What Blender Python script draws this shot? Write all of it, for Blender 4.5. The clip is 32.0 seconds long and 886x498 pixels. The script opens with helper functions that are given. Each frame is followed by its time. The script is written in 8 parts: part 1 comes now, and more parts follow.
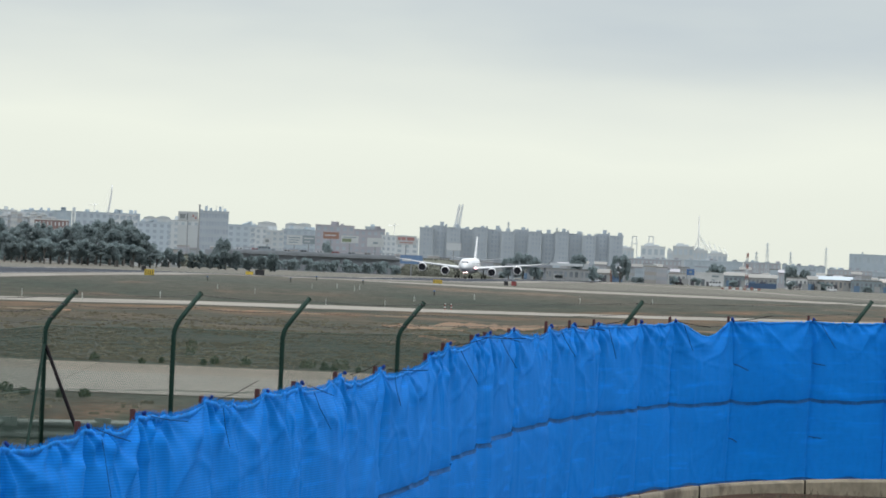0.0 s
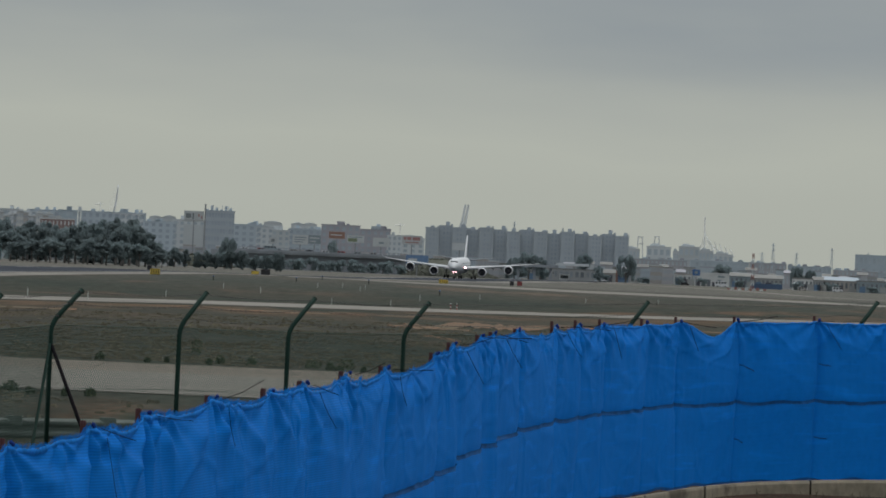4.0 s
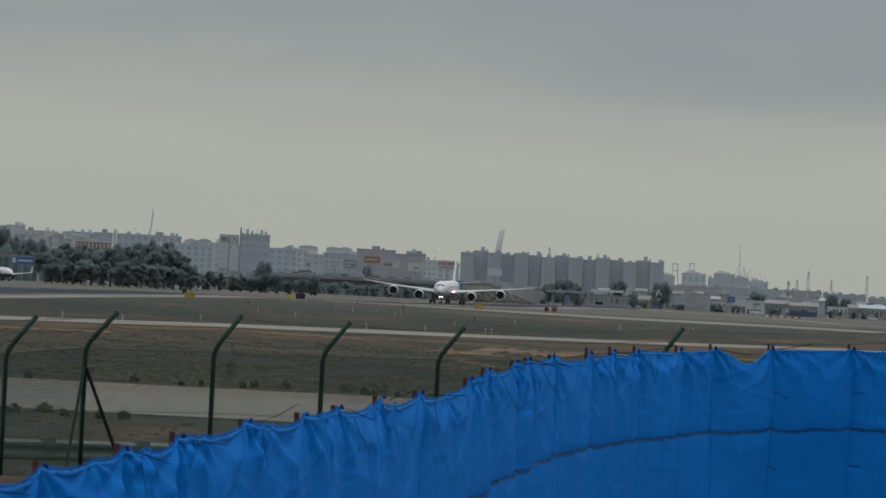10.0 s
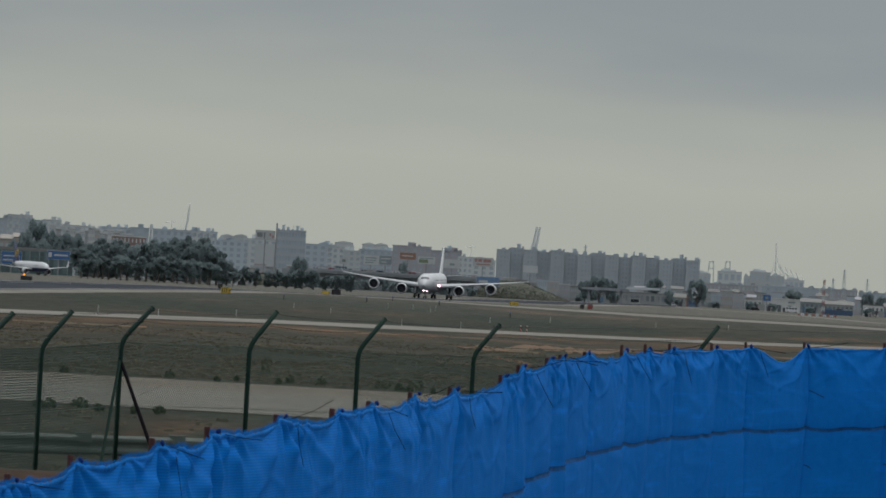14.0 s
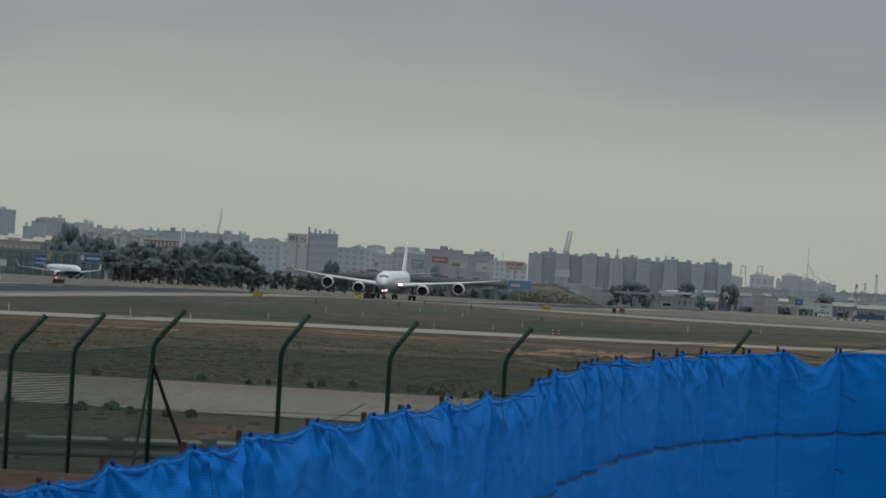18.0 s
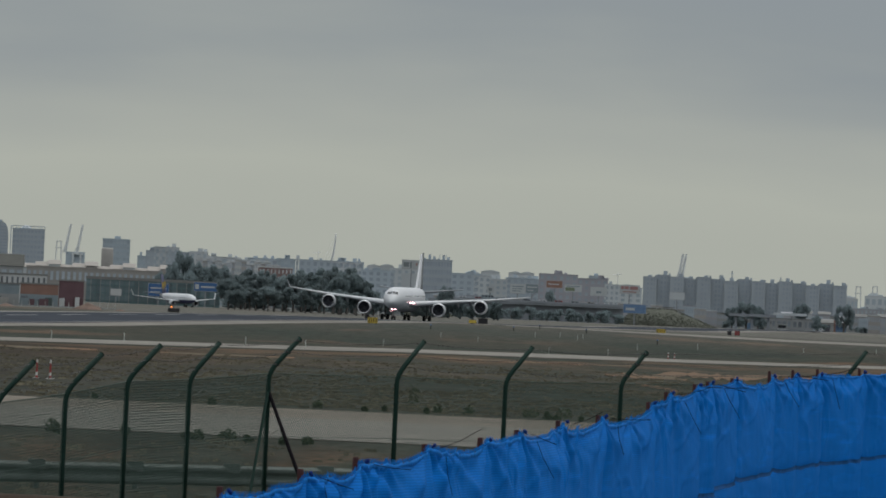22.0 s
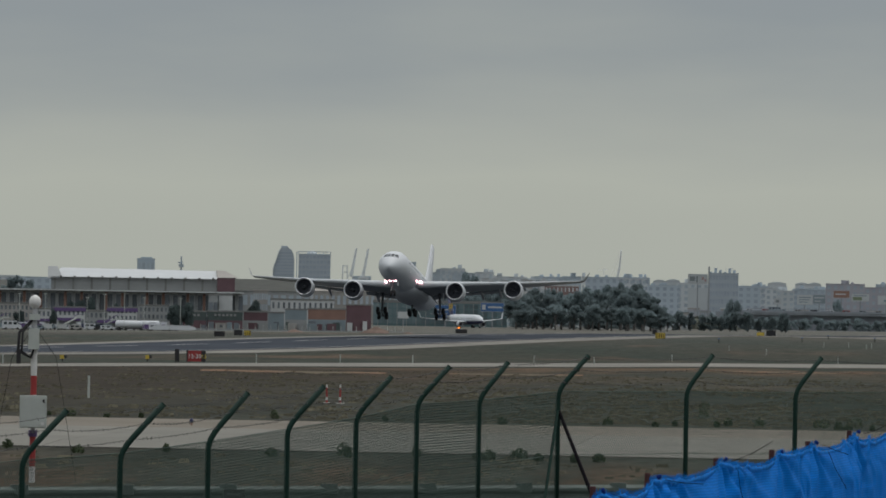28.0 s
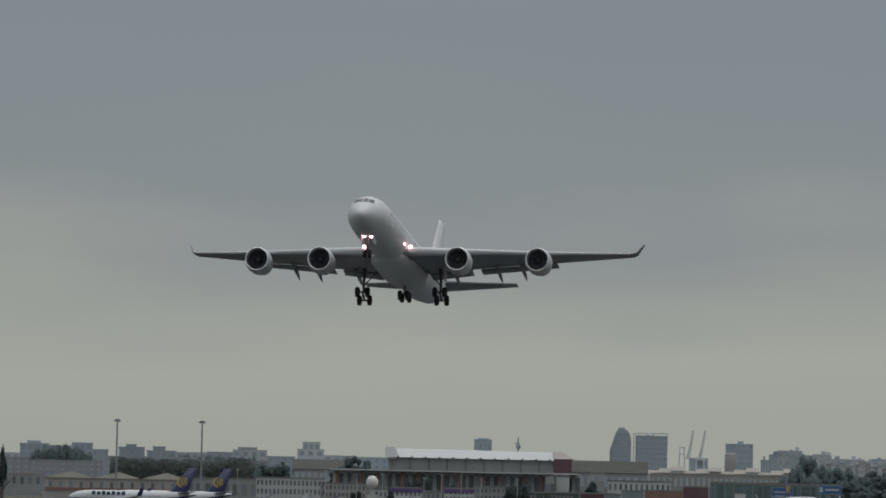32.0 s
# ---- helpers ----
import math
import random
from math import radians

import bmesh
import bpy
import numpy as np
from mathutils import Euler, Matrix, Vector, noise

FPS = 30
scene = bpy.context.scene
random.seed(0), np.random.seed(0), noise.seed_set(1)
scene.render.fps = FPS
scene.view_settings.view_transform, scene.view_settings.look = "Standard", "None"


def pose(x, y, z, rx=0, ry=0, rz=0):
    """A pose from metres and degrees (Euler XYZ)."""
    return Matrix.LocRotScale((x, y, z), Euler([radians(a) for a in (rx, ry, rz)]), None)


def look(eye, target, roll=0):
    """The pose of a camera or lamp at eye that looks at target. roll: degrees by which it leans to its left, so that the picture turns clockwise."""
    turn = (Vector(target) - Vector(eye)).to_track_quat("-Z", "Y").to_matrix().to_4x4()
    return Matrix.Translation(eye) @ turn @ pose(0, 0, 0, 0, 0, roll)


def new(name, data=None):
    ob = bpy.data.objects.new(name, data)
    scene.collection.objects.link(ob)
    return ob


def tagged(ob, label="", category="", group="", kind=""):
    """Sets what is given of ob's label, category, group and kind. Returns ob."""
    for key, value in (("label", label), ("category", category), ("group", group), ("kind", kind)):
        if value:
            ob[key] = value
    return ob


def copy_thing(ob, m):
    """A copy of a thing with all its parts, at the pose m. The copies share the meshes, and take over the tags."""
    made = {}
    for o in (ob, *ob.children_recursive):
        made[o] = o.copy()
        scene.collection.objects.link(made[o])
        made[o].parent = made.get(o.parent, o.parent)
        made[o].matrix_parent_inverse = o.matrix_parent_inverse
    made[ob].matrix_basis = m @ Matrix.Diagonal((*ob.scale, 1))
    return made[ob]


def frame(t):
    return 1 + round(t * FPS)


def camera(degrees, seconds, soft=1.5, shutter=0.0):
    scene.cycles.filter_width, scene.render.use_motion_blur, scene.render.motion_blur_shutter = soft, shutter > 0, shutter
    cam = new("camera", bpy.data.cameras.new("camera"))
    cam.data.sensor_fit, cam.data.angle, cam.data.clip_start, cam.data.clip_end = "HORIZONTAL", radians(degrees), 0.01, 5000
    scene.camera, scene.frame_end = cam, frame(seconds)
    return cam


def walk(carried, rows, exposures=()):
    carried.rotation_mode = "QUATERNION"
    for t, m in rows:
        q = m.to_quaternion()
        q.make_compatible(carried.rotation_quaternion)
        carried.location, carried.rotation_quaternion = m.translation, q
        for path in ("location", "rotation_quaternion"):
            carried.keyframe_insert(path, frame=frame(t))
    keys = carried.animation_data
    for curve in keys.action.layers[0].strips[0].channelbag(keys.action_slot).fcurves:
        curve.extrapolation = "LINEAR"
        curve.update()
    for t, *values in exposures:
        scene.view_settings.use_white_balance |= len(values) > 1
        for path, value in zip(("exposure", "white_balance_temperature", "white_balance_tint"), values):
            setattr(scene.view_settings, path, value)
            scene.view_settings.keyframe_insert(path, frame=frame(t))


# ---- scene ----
# ---- camera ----
EYE = (0.0, 0.0, 4.0)
cam = camera(8.54, 32.0, soft=1.75)


def aim(yaw, pitch, roll):
    """The camera's pose: heading to the left of +y, height of the axis, lean, in degrees."""
    return (Matrix.Translation(EYE) @ Matrix.Rotation(radians(yaw), 4, "Z")
            @ Matrix.Rotation(radians(90 + pitch), 4, "X") @ Matrix.Rotation(radians(roll), 4, "Z"))


PAN = [
    (0.0, -1.2572, 0.1578, 2.449), (0.5, -1.3134, 0.1037, 2.430), (1.0, -1.3809, 0.0574, 2.148),
    (1.5, -1.4651, 0.0014, 2.270), (2.0, -1.4549, 0.0306, 2.294), (2.5, -1.3842, 0.0464, 2.456),
    (3.0, -1.3227, 0.0649, 2.461), (3.5, -1.2604, 0.1005, 2.494), (5.5, -1.1054, 0.3374, 2.653),
    (6.0, -1.1267, 0.3709, 2.658), (6.5, -1.1311, 0.3821, 2.667), (7.0, -1.0713, 0.3857, 2.661),
    (7.5, -1.0206, 0.3739, 2.662), (8.0, -0.9954, 0.3544, 2.716), (8.5, -0.9631, 0.3194, 2.795),
    (9.0, -0.9325, 0.3486, 2.863), (9.5, -0.8823, 0.3818, 3.004), (10.0, -0.8510, 0.3814, 2.964),
    (10.5, -0.8191, 0.3913, 2.955), (11.0, -0.7579, 0.3907, 2.981), (11.5, -0.6927, 0.3818, 2.973),
    (12.0, -0.6886, 0.3651, 2.974), (12.5, -0.6732, 0.4055, 3.115), (13.0, -0.6177, 0.3761, 3.266),
    (13.5, -0.5404, 0.3451, 3.297), (15.5, -0.4354, 0.3186, 3.140), (16.0, -0.3695, 0.3274, 3.182),
    (16.5, -0.2921, 0.3615, 3.240), (17.0, -0.2397, 0.3711, 3.295), (17.5, -0.2188, 0.3904, 3.338),
    (18.0, -0.1954, 0.3487, 3.347), (18.5, -0.1167, 0.3534, 3.271), (19.0, 0.0000, 0.3900, 3.200),
    (19.5, 0.1167, 0.4288, 3.086), (20.0, 0.2270, 0.4102, 3.074), (20.5, 0.3264, 0.4213, 3.095),
    (21.0, 0.4620, 0.4394, 3.196), (21.5, 0.6526, 0.4245, 3.065), (22.0, 0.9183, 0.5335, 2.668),
    (22.5, 1.5186, 0.9590, 1.663), (23.0, 1.7497, 0.7780, 1.388), (23.5, 1.8360, 0.5054, 0.871),
    (24.0, 1.9663, 0.4846, 0.545), (24.5, 2.1922, 0.5748, 0.360), (25.0, 2.3756, 0.5528, 0.378),
    (25.5, 2.5490, 0.5490, 0.412), (27.5, 3.4395, 0.4952, 0.869), (28.0, 3.6770, 0.6144, 0.985),
    (28.5, 3.9372, 0.6370, 1.155), (29.0, 4.2430, 0.6978, 0.911), (29.5, 4.5254, 0.8664, 1.016),
    (30.0, 4.9252, 1.1227, 1.397), (30.5, 5.4760, 1.4418, 1.216), (31.0, 5.9546, 1.6991, 1.234),
    (31.5, 6.3676, 1.9176, 1.268), (32.0, 6.9666, 2.3039, 1.246),
]
EXPOSURES = [(0.0, 1.15), (0.5, 0.95), (1.0, 0.74), (1.5, 0.54), (2.0, 0.38), (2.5, 0.29), (3.5, 0.18), (5.5, 0.09), (7.0, 0.08), (28.0, 0.09), (30.0, 0.05), (31.0, -0.08), (32.0, -0.11)]
walk(cam, [(t, aim(y, p, r)) for t, y, p, r in PAN], EXPOSURES)

# ---- overcast sky and veiled sun ----
world = bpy.data.worlds.new("overcast")
scene.world = world
world.use_nodes = True
wn, wl = world.node_tree.nodes, world.node_tree.links
wn.clear()
sky = wn.new("ShaderNodeTexSky")
sky.sky_type = "NISHITA"
sky.sun_disc = False
sky.sun_elevation, sky.sun_rotation = radians(68), radians(50)
sky.air_density, sky.dust_density = 1.0, 4.0
way = wn.new("ShaderNodeTexCoord")
stretch = wn.new("ShaderNodeMapping")
stretch.inputs["Scale"].default_value = (9, 9, 42)
wl.new(way.outputs["Generated"], stretch.inputs["Vector"])
billow = wn.new("ShaderNodeTexNoise")
billow.inputs["Scale"].default_value = 1.0
billow.inputs["Detail"].default_value = 5.0
billow.inputs["Roughness"].default_value = 0.45
wl.new(stretch.outputs["Vector"], billow.inputs["Vector"])
split = wn.new("ShaderNodeSeparateXYZ")
wl.new(way.outputs["Generated"], split.inputs["Vector"])
lift = wn.new("ShaderNodeMath")
lift.operation = "MULTIPLY_ADD"
lift.inputs[1].default_value = 0.046
lift.inputs[2].default_value = -0.023
wl.new(billow.outputs["Fac"], lift.inputs[0])
height = wn.new("ShaderNodeMath")
height.operation = "ADD"
wl.new(split.outputs["Z"], height.inputs[0])
wl.new(lift.outputs["Value"], height.inputs[1])
deck = wn.new("ShaderNodeValToRGB")
stops = [(0.0, (0.380, 0.398, 0.356)), (0.020, (0.402, 0.421, 0.376)), (0.034, (0.355, 0.377, 0.353)), (0.050, (0.266, 0.297, 0.312)),
         (0.080, (0.243, 0.279, 0.312)), (0.3, (0.43, 0.45, 0.47)), (1.0, (1.18, 1.20, 1.22))]
deck.color_ramp.elements[0].position, deck.color_ramp.elements[1].position = stops[0][0], stops[-1][0]
for at_height, _ in stops[1:-1]:
    deck.color_ramp.elements.new(at_height)
for stop, (_, colour) in zip(deck.color_ramp.elements, stops):
    stop.color = (*colour, 1)
wl.new(height.outputs["Value"], deck.inputs["Fac"])
clear = wn.new("ShaderNodeBackground")
clear.inputs["Strength"].default_value = 0.05
wl.new(sky.outputs["Color"], clear.inputs["Color"])
cloud = wn.new("ShaderNodeBackground")
cloud.inputs["Strength"].default_value = 1.0
wl.new(deck.outputs["Color"], cloud.inputs["Color"])
cover = wn.new("ShaderNodeMixShader")
cover.inputs["Fac"].default_value = 0.95
wl.new(clear.outputs["Background"], cover.inputs[1])
wl.new(cloud.outputs["Background"], cover.inputs[2])
sky_out = wn.new("ShaderNodeOutputWorld")
wl.new(cover.outputs["Shader"], sky_out.inputs["Surface"])

sun = new("sun", bpy.data.lights.new("sun", "SUN"))
sun.data.energy, sun.data.angle, sun.data.color = 0.7, radians(30), (1.0, 0.97, 0.92)
sun.matrix_world = look((0, 0, 100), (-30, -25, 0))
sun.location = (0, 0, 500)


# ---- materials ----
def surface(name, colour, rough=0.8, vary=0.25, grain=2.0, blotch=0.15, bump=0.0, metal=0.0, second=None, amount=0.5, shine=0.5, through_light=0.0, per_thing=0.0, weave=False, per_piece=0.0):
    """A procedural surface: fine grain and large blotches round a base colour, a second colour in patches, relief."""
    m = bpy.data.materials.new(name)
    m.use_nodes = True
    n, l = m.node_tree.nodes, m.node_tree.links
    body = n["Principled BSDF"]
    body.inputs["Roughness"].default_value = rough
    body.inputs["Metallic"].default_value = metal
    body.inputs["Specular IOR Level"].default_value = shine
    place = n.new("ShaderNodeTexCoord")
    fine, large = n.new("ShaderNodeTexNoise"), n.new("ShaderNodeTexNoise")
    for tex, scale in ((fine, grain), (large, blotch)):
        tex.inputs["Scale"].default_value = scale
        tex.inputs["Detail"].default_value = 5.0
        l.new(place.outputs["Object"], tex.inputs["Vector"])
    both = n.new("ShaderNodeMath")
    both.operation = "ADD"
    l.new(fine.outputs["Fac"], both.inputs[0])
    l.new(large.outputs["Fac"], both.inputs[1])
    span = n.new("ShaderNodeMapRange")
    span.inputs["From Min"].default_value, span.inputs["From Max"].default_value = 0.6, 1.4
    span.inputs["To Min"].default_value, span.inputs["To Max"].default_value = 1 - vary, 1 + vary
    l.new(both.outputs["Value"], span.inputs["Value"])
    value = span.outputs["Result"]
    if per_thing:
        info = n.new("ShaderNodeObjectInfo")
        each = n.new("ShaderNodeMapRange")
        each.inputs["To Min"].default_value, each.inputs["To Max"].default_value = 1 - per_thing, 1 + per_thing
        l.new(info.outputs["Random"], each.inputs["Value"])
        times = n.new("ShaderNodeMath")
        times.operation = "MULTIPLY"
        l.new(value, times.inputs[0])
        l.new(each.outputs["Result"], times.inputs[1])
        value = times.outputs["Value"]
    if per_piece:
        info = n.new("ShaderNodeNewGeometry")
        each = n.new("ShaderNodeMapRange")
        each.inputs["To Min"].default_value, each.inputs["To Max"].default_value = 1 - per_piece, 1 + per_piece
        l.new(info.outputs["Random Per Island"], each.inputs["Value"])
        times = n.new("ShaderNodeMath")
        times.operation = "MULTIPLY"
        l.new(value, times.inputs[0])
        l.new(each.outputs["Result"], times.inputs[1])
        value = times.outputs["Value"]
    if weave:
        lines = n.new("ShaderNodeTexWave")
        lines.bands_direction = "Z"
        lines.inputs["Scale"].default_value = 19.0
        lines.inputs["Distortion"].default_value = 2.5
        lines.inputs["Detail Scale"].default_value = 0.6
        l.new(place.outputs["Object"], lines.inputs["Vector"])
        rib = n.new("ShaderNodeMapRange")
        rib.inputs["To Min"].default_value, rib.inputs["To Max"].default_value = 0.88, 1.12
        l.new(lines.outputs["Fac"], rib.inputs["Value"])
        woven = n.new("ShaderNodeMath")
        woven.operation = "MULTIPLY"
        l.new(value, woven.inputs[0])
        l.new(rib.outputs["Result"], woven.inputs[1])
        # worn paler streaks along the weave
        flat = n.new("ShaderNodeMapping")
        flat.inputs["Scale"].default_value = (0.9, 0.6, 11.0)
        l.new(place.outputs["Object"], flat.inputs["Vector"])
        streak = n.new("ShaderNodeTexNoise")
        streak.inputs["Scale"].default_value, streak.inputs["Detail"].default_value = 1.0, 6.0
        l.new(flat.outputs["Vector"], streak.inputs["Vector"])
        faded = n.new("ShaderNodeMapRange")
        faded.inputs["From Min"].default_value, faded.inputs["From Max"].default_value = 0.56, 0.80
        faded.inputs["To Min"].default_value, faded.inputs["To Max"].default_value = 0.98, 1.32
        l.new(streak.outputs["Fac"], faded.inputs["Value"])
        worn = n.new("ShaderNodeMath")
        worn.operation = "MULTIPLY"
        l.new(woven.outputs["Value"], worn.inputs[0])
        l.new(faded.outputs["Result"], worn.inputs[1])
        value = worn.outputs["Value"]
    tint = n.new("ShaderNodeVectorMath")
    tint.operation = "SCALE"
    l.new(value, tint.inputs["Scale"])
    if second:
        mix = n.new("ShaderNodeMix")
        mix.data_type = "RGBA"
        edge = n.new("ShaderNodeMapRange")
        edge.inputs["From Min"].default_value, edge.inputs["From Max"].default_value = amount - 0.06, amount + 0.06
        l.new(large.outputs["Fac"], edge.inputs["Value"])
        l.new(edge.outputs["Result"], mix.inputs["Factor"])
        mix.inputs["A"].default_value, mix.inputs["B"].default_value = (*colour, 1), (*second, 1)
        l.new(mix.outputs["Result"], tint.inputs[0])
    else:
        tint.inputs[0].default_value = colour
    l.new(tint.outputs["Vector"], body.inputs["Base Color"])
    if bump:
        relief = n.new("ShaderNodeBump")
        relief.inputs["Strength"].default_value = bump
        l.new(fine.outputs["Fac"], relief.inputs["Height"])
        l.new(relief.outputs["Normal"], body.inputs["Normal"])
    if through_light:
        leaf = n.new("ShaderNodeBsdfTranslucent")
        l.new(tint.outputs["Vector"], leaf.inputs["Color"])
        blend = n.new("ShaderNodeMixShader")
        blend.inputs["Fac"].default_value = through_light
        l.new(body.outputs["BSDF"], blend.inputs[1])
        l.new(leaf.outputs["BSDF"], blend.inputs[2])
        l.new(blend.outputs["Shader"], n["Material Output"].inputs["Surface"])
    return m


def glow(name, colour, strength):
    m = bpy.data.materials.new(name)
    m.use_nodes = True
    body = m.node_tree.nodes["Principled BSDF"]
    body.inputs["Base Color"].default_value = (*colour, 1)
    body.inputs["Emission Color"].default_value = (*colour, 1)
    body.inputs["Emission Strength"].default_value = strength
    return m


def land_surface():
    """Dry grass with worn greener and bare reddish patches, speckled at two finer scales."""
    m = bpy.data.materials.new("dry_grassland")
    m.use_nodes = True
    n, l = m.node_tree.nodes, m.node_tree.links
    body = n["Principled BSDF"]
    body.inputs["Roughness"].default_value = 1.0
    body.inputs["Specular IOR Level"].default_value = 0.05
    place = n.new("ShaderNodeTexCoord")

    def cloudy(scale, stretch=(1, 1, 1), detail=5.0):
        squeeze = n.new("ShaderNodeMapping")
        squeeze.inputs["Scale"].default_value = stretch
        l.new(place.outputs["Object"], squeeze.inputs["Vector"])
        tex = n.new("ShaderNodeTexNoise")
        tex.inputs["Scale"].default_value, tex.inputs["Detail"].default_value, tex.inputs["Roughness"].default_value = scale, detail, 0.6
        l.new(squeeze.outputs["Vector"], tex.inputs["Vector"])
        return tex.outputs["Fac"]

    def ease(source, low, high, to_low=0.0, to_high=1.0):
        r = n.new("ShaderNodeMapRange")
        r.inputs["From Min"].default_value, r.inputs["From Max"].default_value = low, high
        r.inputs["To Min"].default_value, r.inputs["To Max"].default_value = to_low, to_high
        l.new(source, r.inputs["Value"])
        return r.outputs["Result"]

    def mixed(a, b, share):
        k = n.new("ShaderNodeMix")
        k.data_type = "RGBA"
        l.new(share, k.inputs["Factor"])
        for slot, c in (("A", a), ("B", b)):
            if isinstance(c, tuple):
                k.inputs[slot].default_value = (*c, 1)
            else:
                l.new(c, k.inputs[slot])
        return k.outputs["Result"]

    straw = mixed((0.048, 0.0475, 0.038), (0.032, 0.040, 0.033), ease(cloudy(0.03, (1, 0.2, 1), 7.0), 0.40, 0.60))
    # bare earth along the near side of the service road
    apart = n.new("ShaderNodeSeparateXYZ")
    l.new(place.outputs["Object"], apart.inputs["Vector"])
    off = n.new("ShaderNodeMath")
    off.operation = "MULTIPLY_ADD"
    off.inputs[1].default_value = -4.0
    l.new(apart.outputs["X"], off.inputs[0])
    l.new(apart.outputs["Y"], off.inputs[2])
    band = n.new("ShaderNodeMath")
    band.operation = "MULTIPLY"
    l.new(ease(off.outputs["Value"], 380, 590), band.inputs[0])
    l.new(ease(off.outputs["Value"], 672, 690, 1.0, 0.0), band.inputs[1])
    side = n.new("ShaderNodeMath")
    side.operation = "MULTIPLY"
    l.new(band.outputs["Value"], side.inputs[0])
    l.new(ease(apart.outputs["X"], -72, -42, 0.15, 1.0), side.inputs[1])
    bare = n.new("ShaderNodeMath")
    bare.operation = "MULTIPLY"
    l.new(side.outputs["Value"], bare.inputs[0])
    l.new(ease(cloudy(0.05, (1, 0.13, 1), 9.0), 0.44, 0.60, 0.0, 1.0), bare.inputs[1])
    straw = mixed(straw, (0.108, 0.072, 0.046), bare.outputs["Value"])
    # worn earth and greener tufts on the near verge
    near = n.new("ShaderNodeMath")
    near.operation = "MULTIPLY"
    l.new(ease(apart.outputs["Y"], 98, 106), near.inputs[0])
    l.new(ease(apart.outputs["Y"], 128, 136, 1.0, 0.0), near.inputs[1])
    worn = n.new("ShaderNodeMath")
    worn.operation = "MULTIPLY"
    l.new(near.outputs["Value"], worn.inputs[0])
    l.new(ease(cloudy(0.35, (1, 0.3, 1), 8.0), 0.46, 0.62, 0.0, 0.8), worn.inputs[1])
    straw = mixed(straw, (0.092, 0.062, 0.042), worn.outputs["Value"])
    straw = mixed(straw, (0.024, 0.034, 0.024), ease(cloudy(0.22, (1, 0.25, 1), 8.0), 0.56, 0.68, 0.0, 0.7))
    soil = mixed(straw, (0.115, 0.080, 0.056), ease(cloudy(0.025, (1, 0.2, 1), 9.0), 0.55, 0.66, 0.0, 0.8))
    # darker brown on the side towards the apron
    brown = n.new("ShaderNodeMath")
    brown.operation = "MULTIPLY"
    l.new(ease(apart.outputs["X"], -10, -36, 0.0, 0.88), brown.inputs[0])
    l.new(ease(apart.outputs["Y"], 480, 540, 1.0, 0.0), brown.inputs[1])
    soil = mixed(soil, (0.036, 0.030, 0.023), brown.outputs["Value"])
    # ground paler with distance: haze painted into the colour
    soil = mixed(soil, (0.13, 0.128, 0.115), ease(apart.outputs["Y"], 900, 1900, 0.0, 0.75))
    # dark earth at the foot of the kerb
    soil = mixed((0.045, 0.030, 0.021), soil, ease(apart.outputs["Y"], 80, 86))
    speck = n.new("ShaderNodeMath")
    speck.operation = "MULTIPLY"
    l.new(ease(cloudy(0.5, (1, 0.2, 1)), 0.3, 0.7, 0.68, 1.32), speck.inputs[0])
    l.new(ease(cloudy(2.6, (1, 0.45, 1)), 0.3, 0.7, 0.55, 1.45), speck.inputs[1])
    tint = n.new("ShaderNodeVectorMath")
    tint.operation = "SCALE"
    l.new(soil, tint.inputs[0])
    l.new(speck.outputs["Value"], tint.inputs["Scale"])
    l.new(tint.outputs["Vector"], body.inputs["Base Color"])
    return m


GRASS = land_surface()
SLAB_TAN = surface("stained_slab", (0.152, 0.137, 0.113), 0.95, 0.16, 0.6, 0.08, 0.0, shine=0.1, per_thing=0.07)
SLAB_PALE = surface("pale_slab", (0.168, 0.164, 0.145), 0.95, 0.14, 0.6, 0.08, 0.0, shine=0.1, per_thing=0.07)
CONCRETE = surface("taxiway_concrete", (0.15, 0.138, 0.12), 0.95, 0.12, 0.5, 0.05, 0.0, shine=0.15)
PALE = surface("pale_paving", (0.19, 0.183, 0.163), 0.95, 0.28, 0.5, 0.03, 0.0, shine=0.1)
ASPHALT = surface("runway_asphalt", (0.054, 0.061, 0.072), 1.0, 0.22, 0.2, 0.015, 0.0, shine=0.0)
MARK = surface("runway_paint", (0.21, 0.215, 0.215), 0.8, 0.25, 0.5, 0.05)
KERB = surface("kerb_concrete", (0.23, 0.205, 0.15), 0.95, 0.35, 9.0, 1.6, 0.3, second=(0.08, 0.068, 0.048), amount=0.53)
WEED = surface("green_weeds", (0.075, 0.098, 0.058), 1.0, 0.4, 3.0, 0.4, shine=0.05, through_light=0.4, per_piece=0.4)
NET = surface("blue_netting", (0.004, 0.172, 0.61), 0.75, 0.10, 14.0, 0.9, 0.1, through_light=0.35, shine=0.08, weave=True)
SEAM = surface("netting_seam", (0.012, 0.085, 0.26), 0.9, 0.45, 16.0, 3.0, 0.1, shine=0.1)
NETEDGE = surface("crumpled_netting", (0.018, 0.20, 0.60), 0.9, 0.4, 30.0, 6.0, 0.2, through_light=0.3, shine=0.05)
KNOT = surface("bunched_netting", (0.012, 0.035, 0.17), 0.9, 0.3, 30.0, 6.0, 0.2, shine=0.05)
RUST = surface("rusty_steel", (0.055, 0.018, 0.018), 0.85, 0.35, 12.0, 2.0, 0.2)
CORD = surface("dark_wire", (0.012, 0.011, 0.014), 0.9, 0.2, 8.0, 2.0, shine=0.1)
POST_GREEN = surface("green_coated_steel", (0.005, 0.026, 0.019), 0.75, 0.25, 9.0, 1.5, 0.1, shine=0.25)
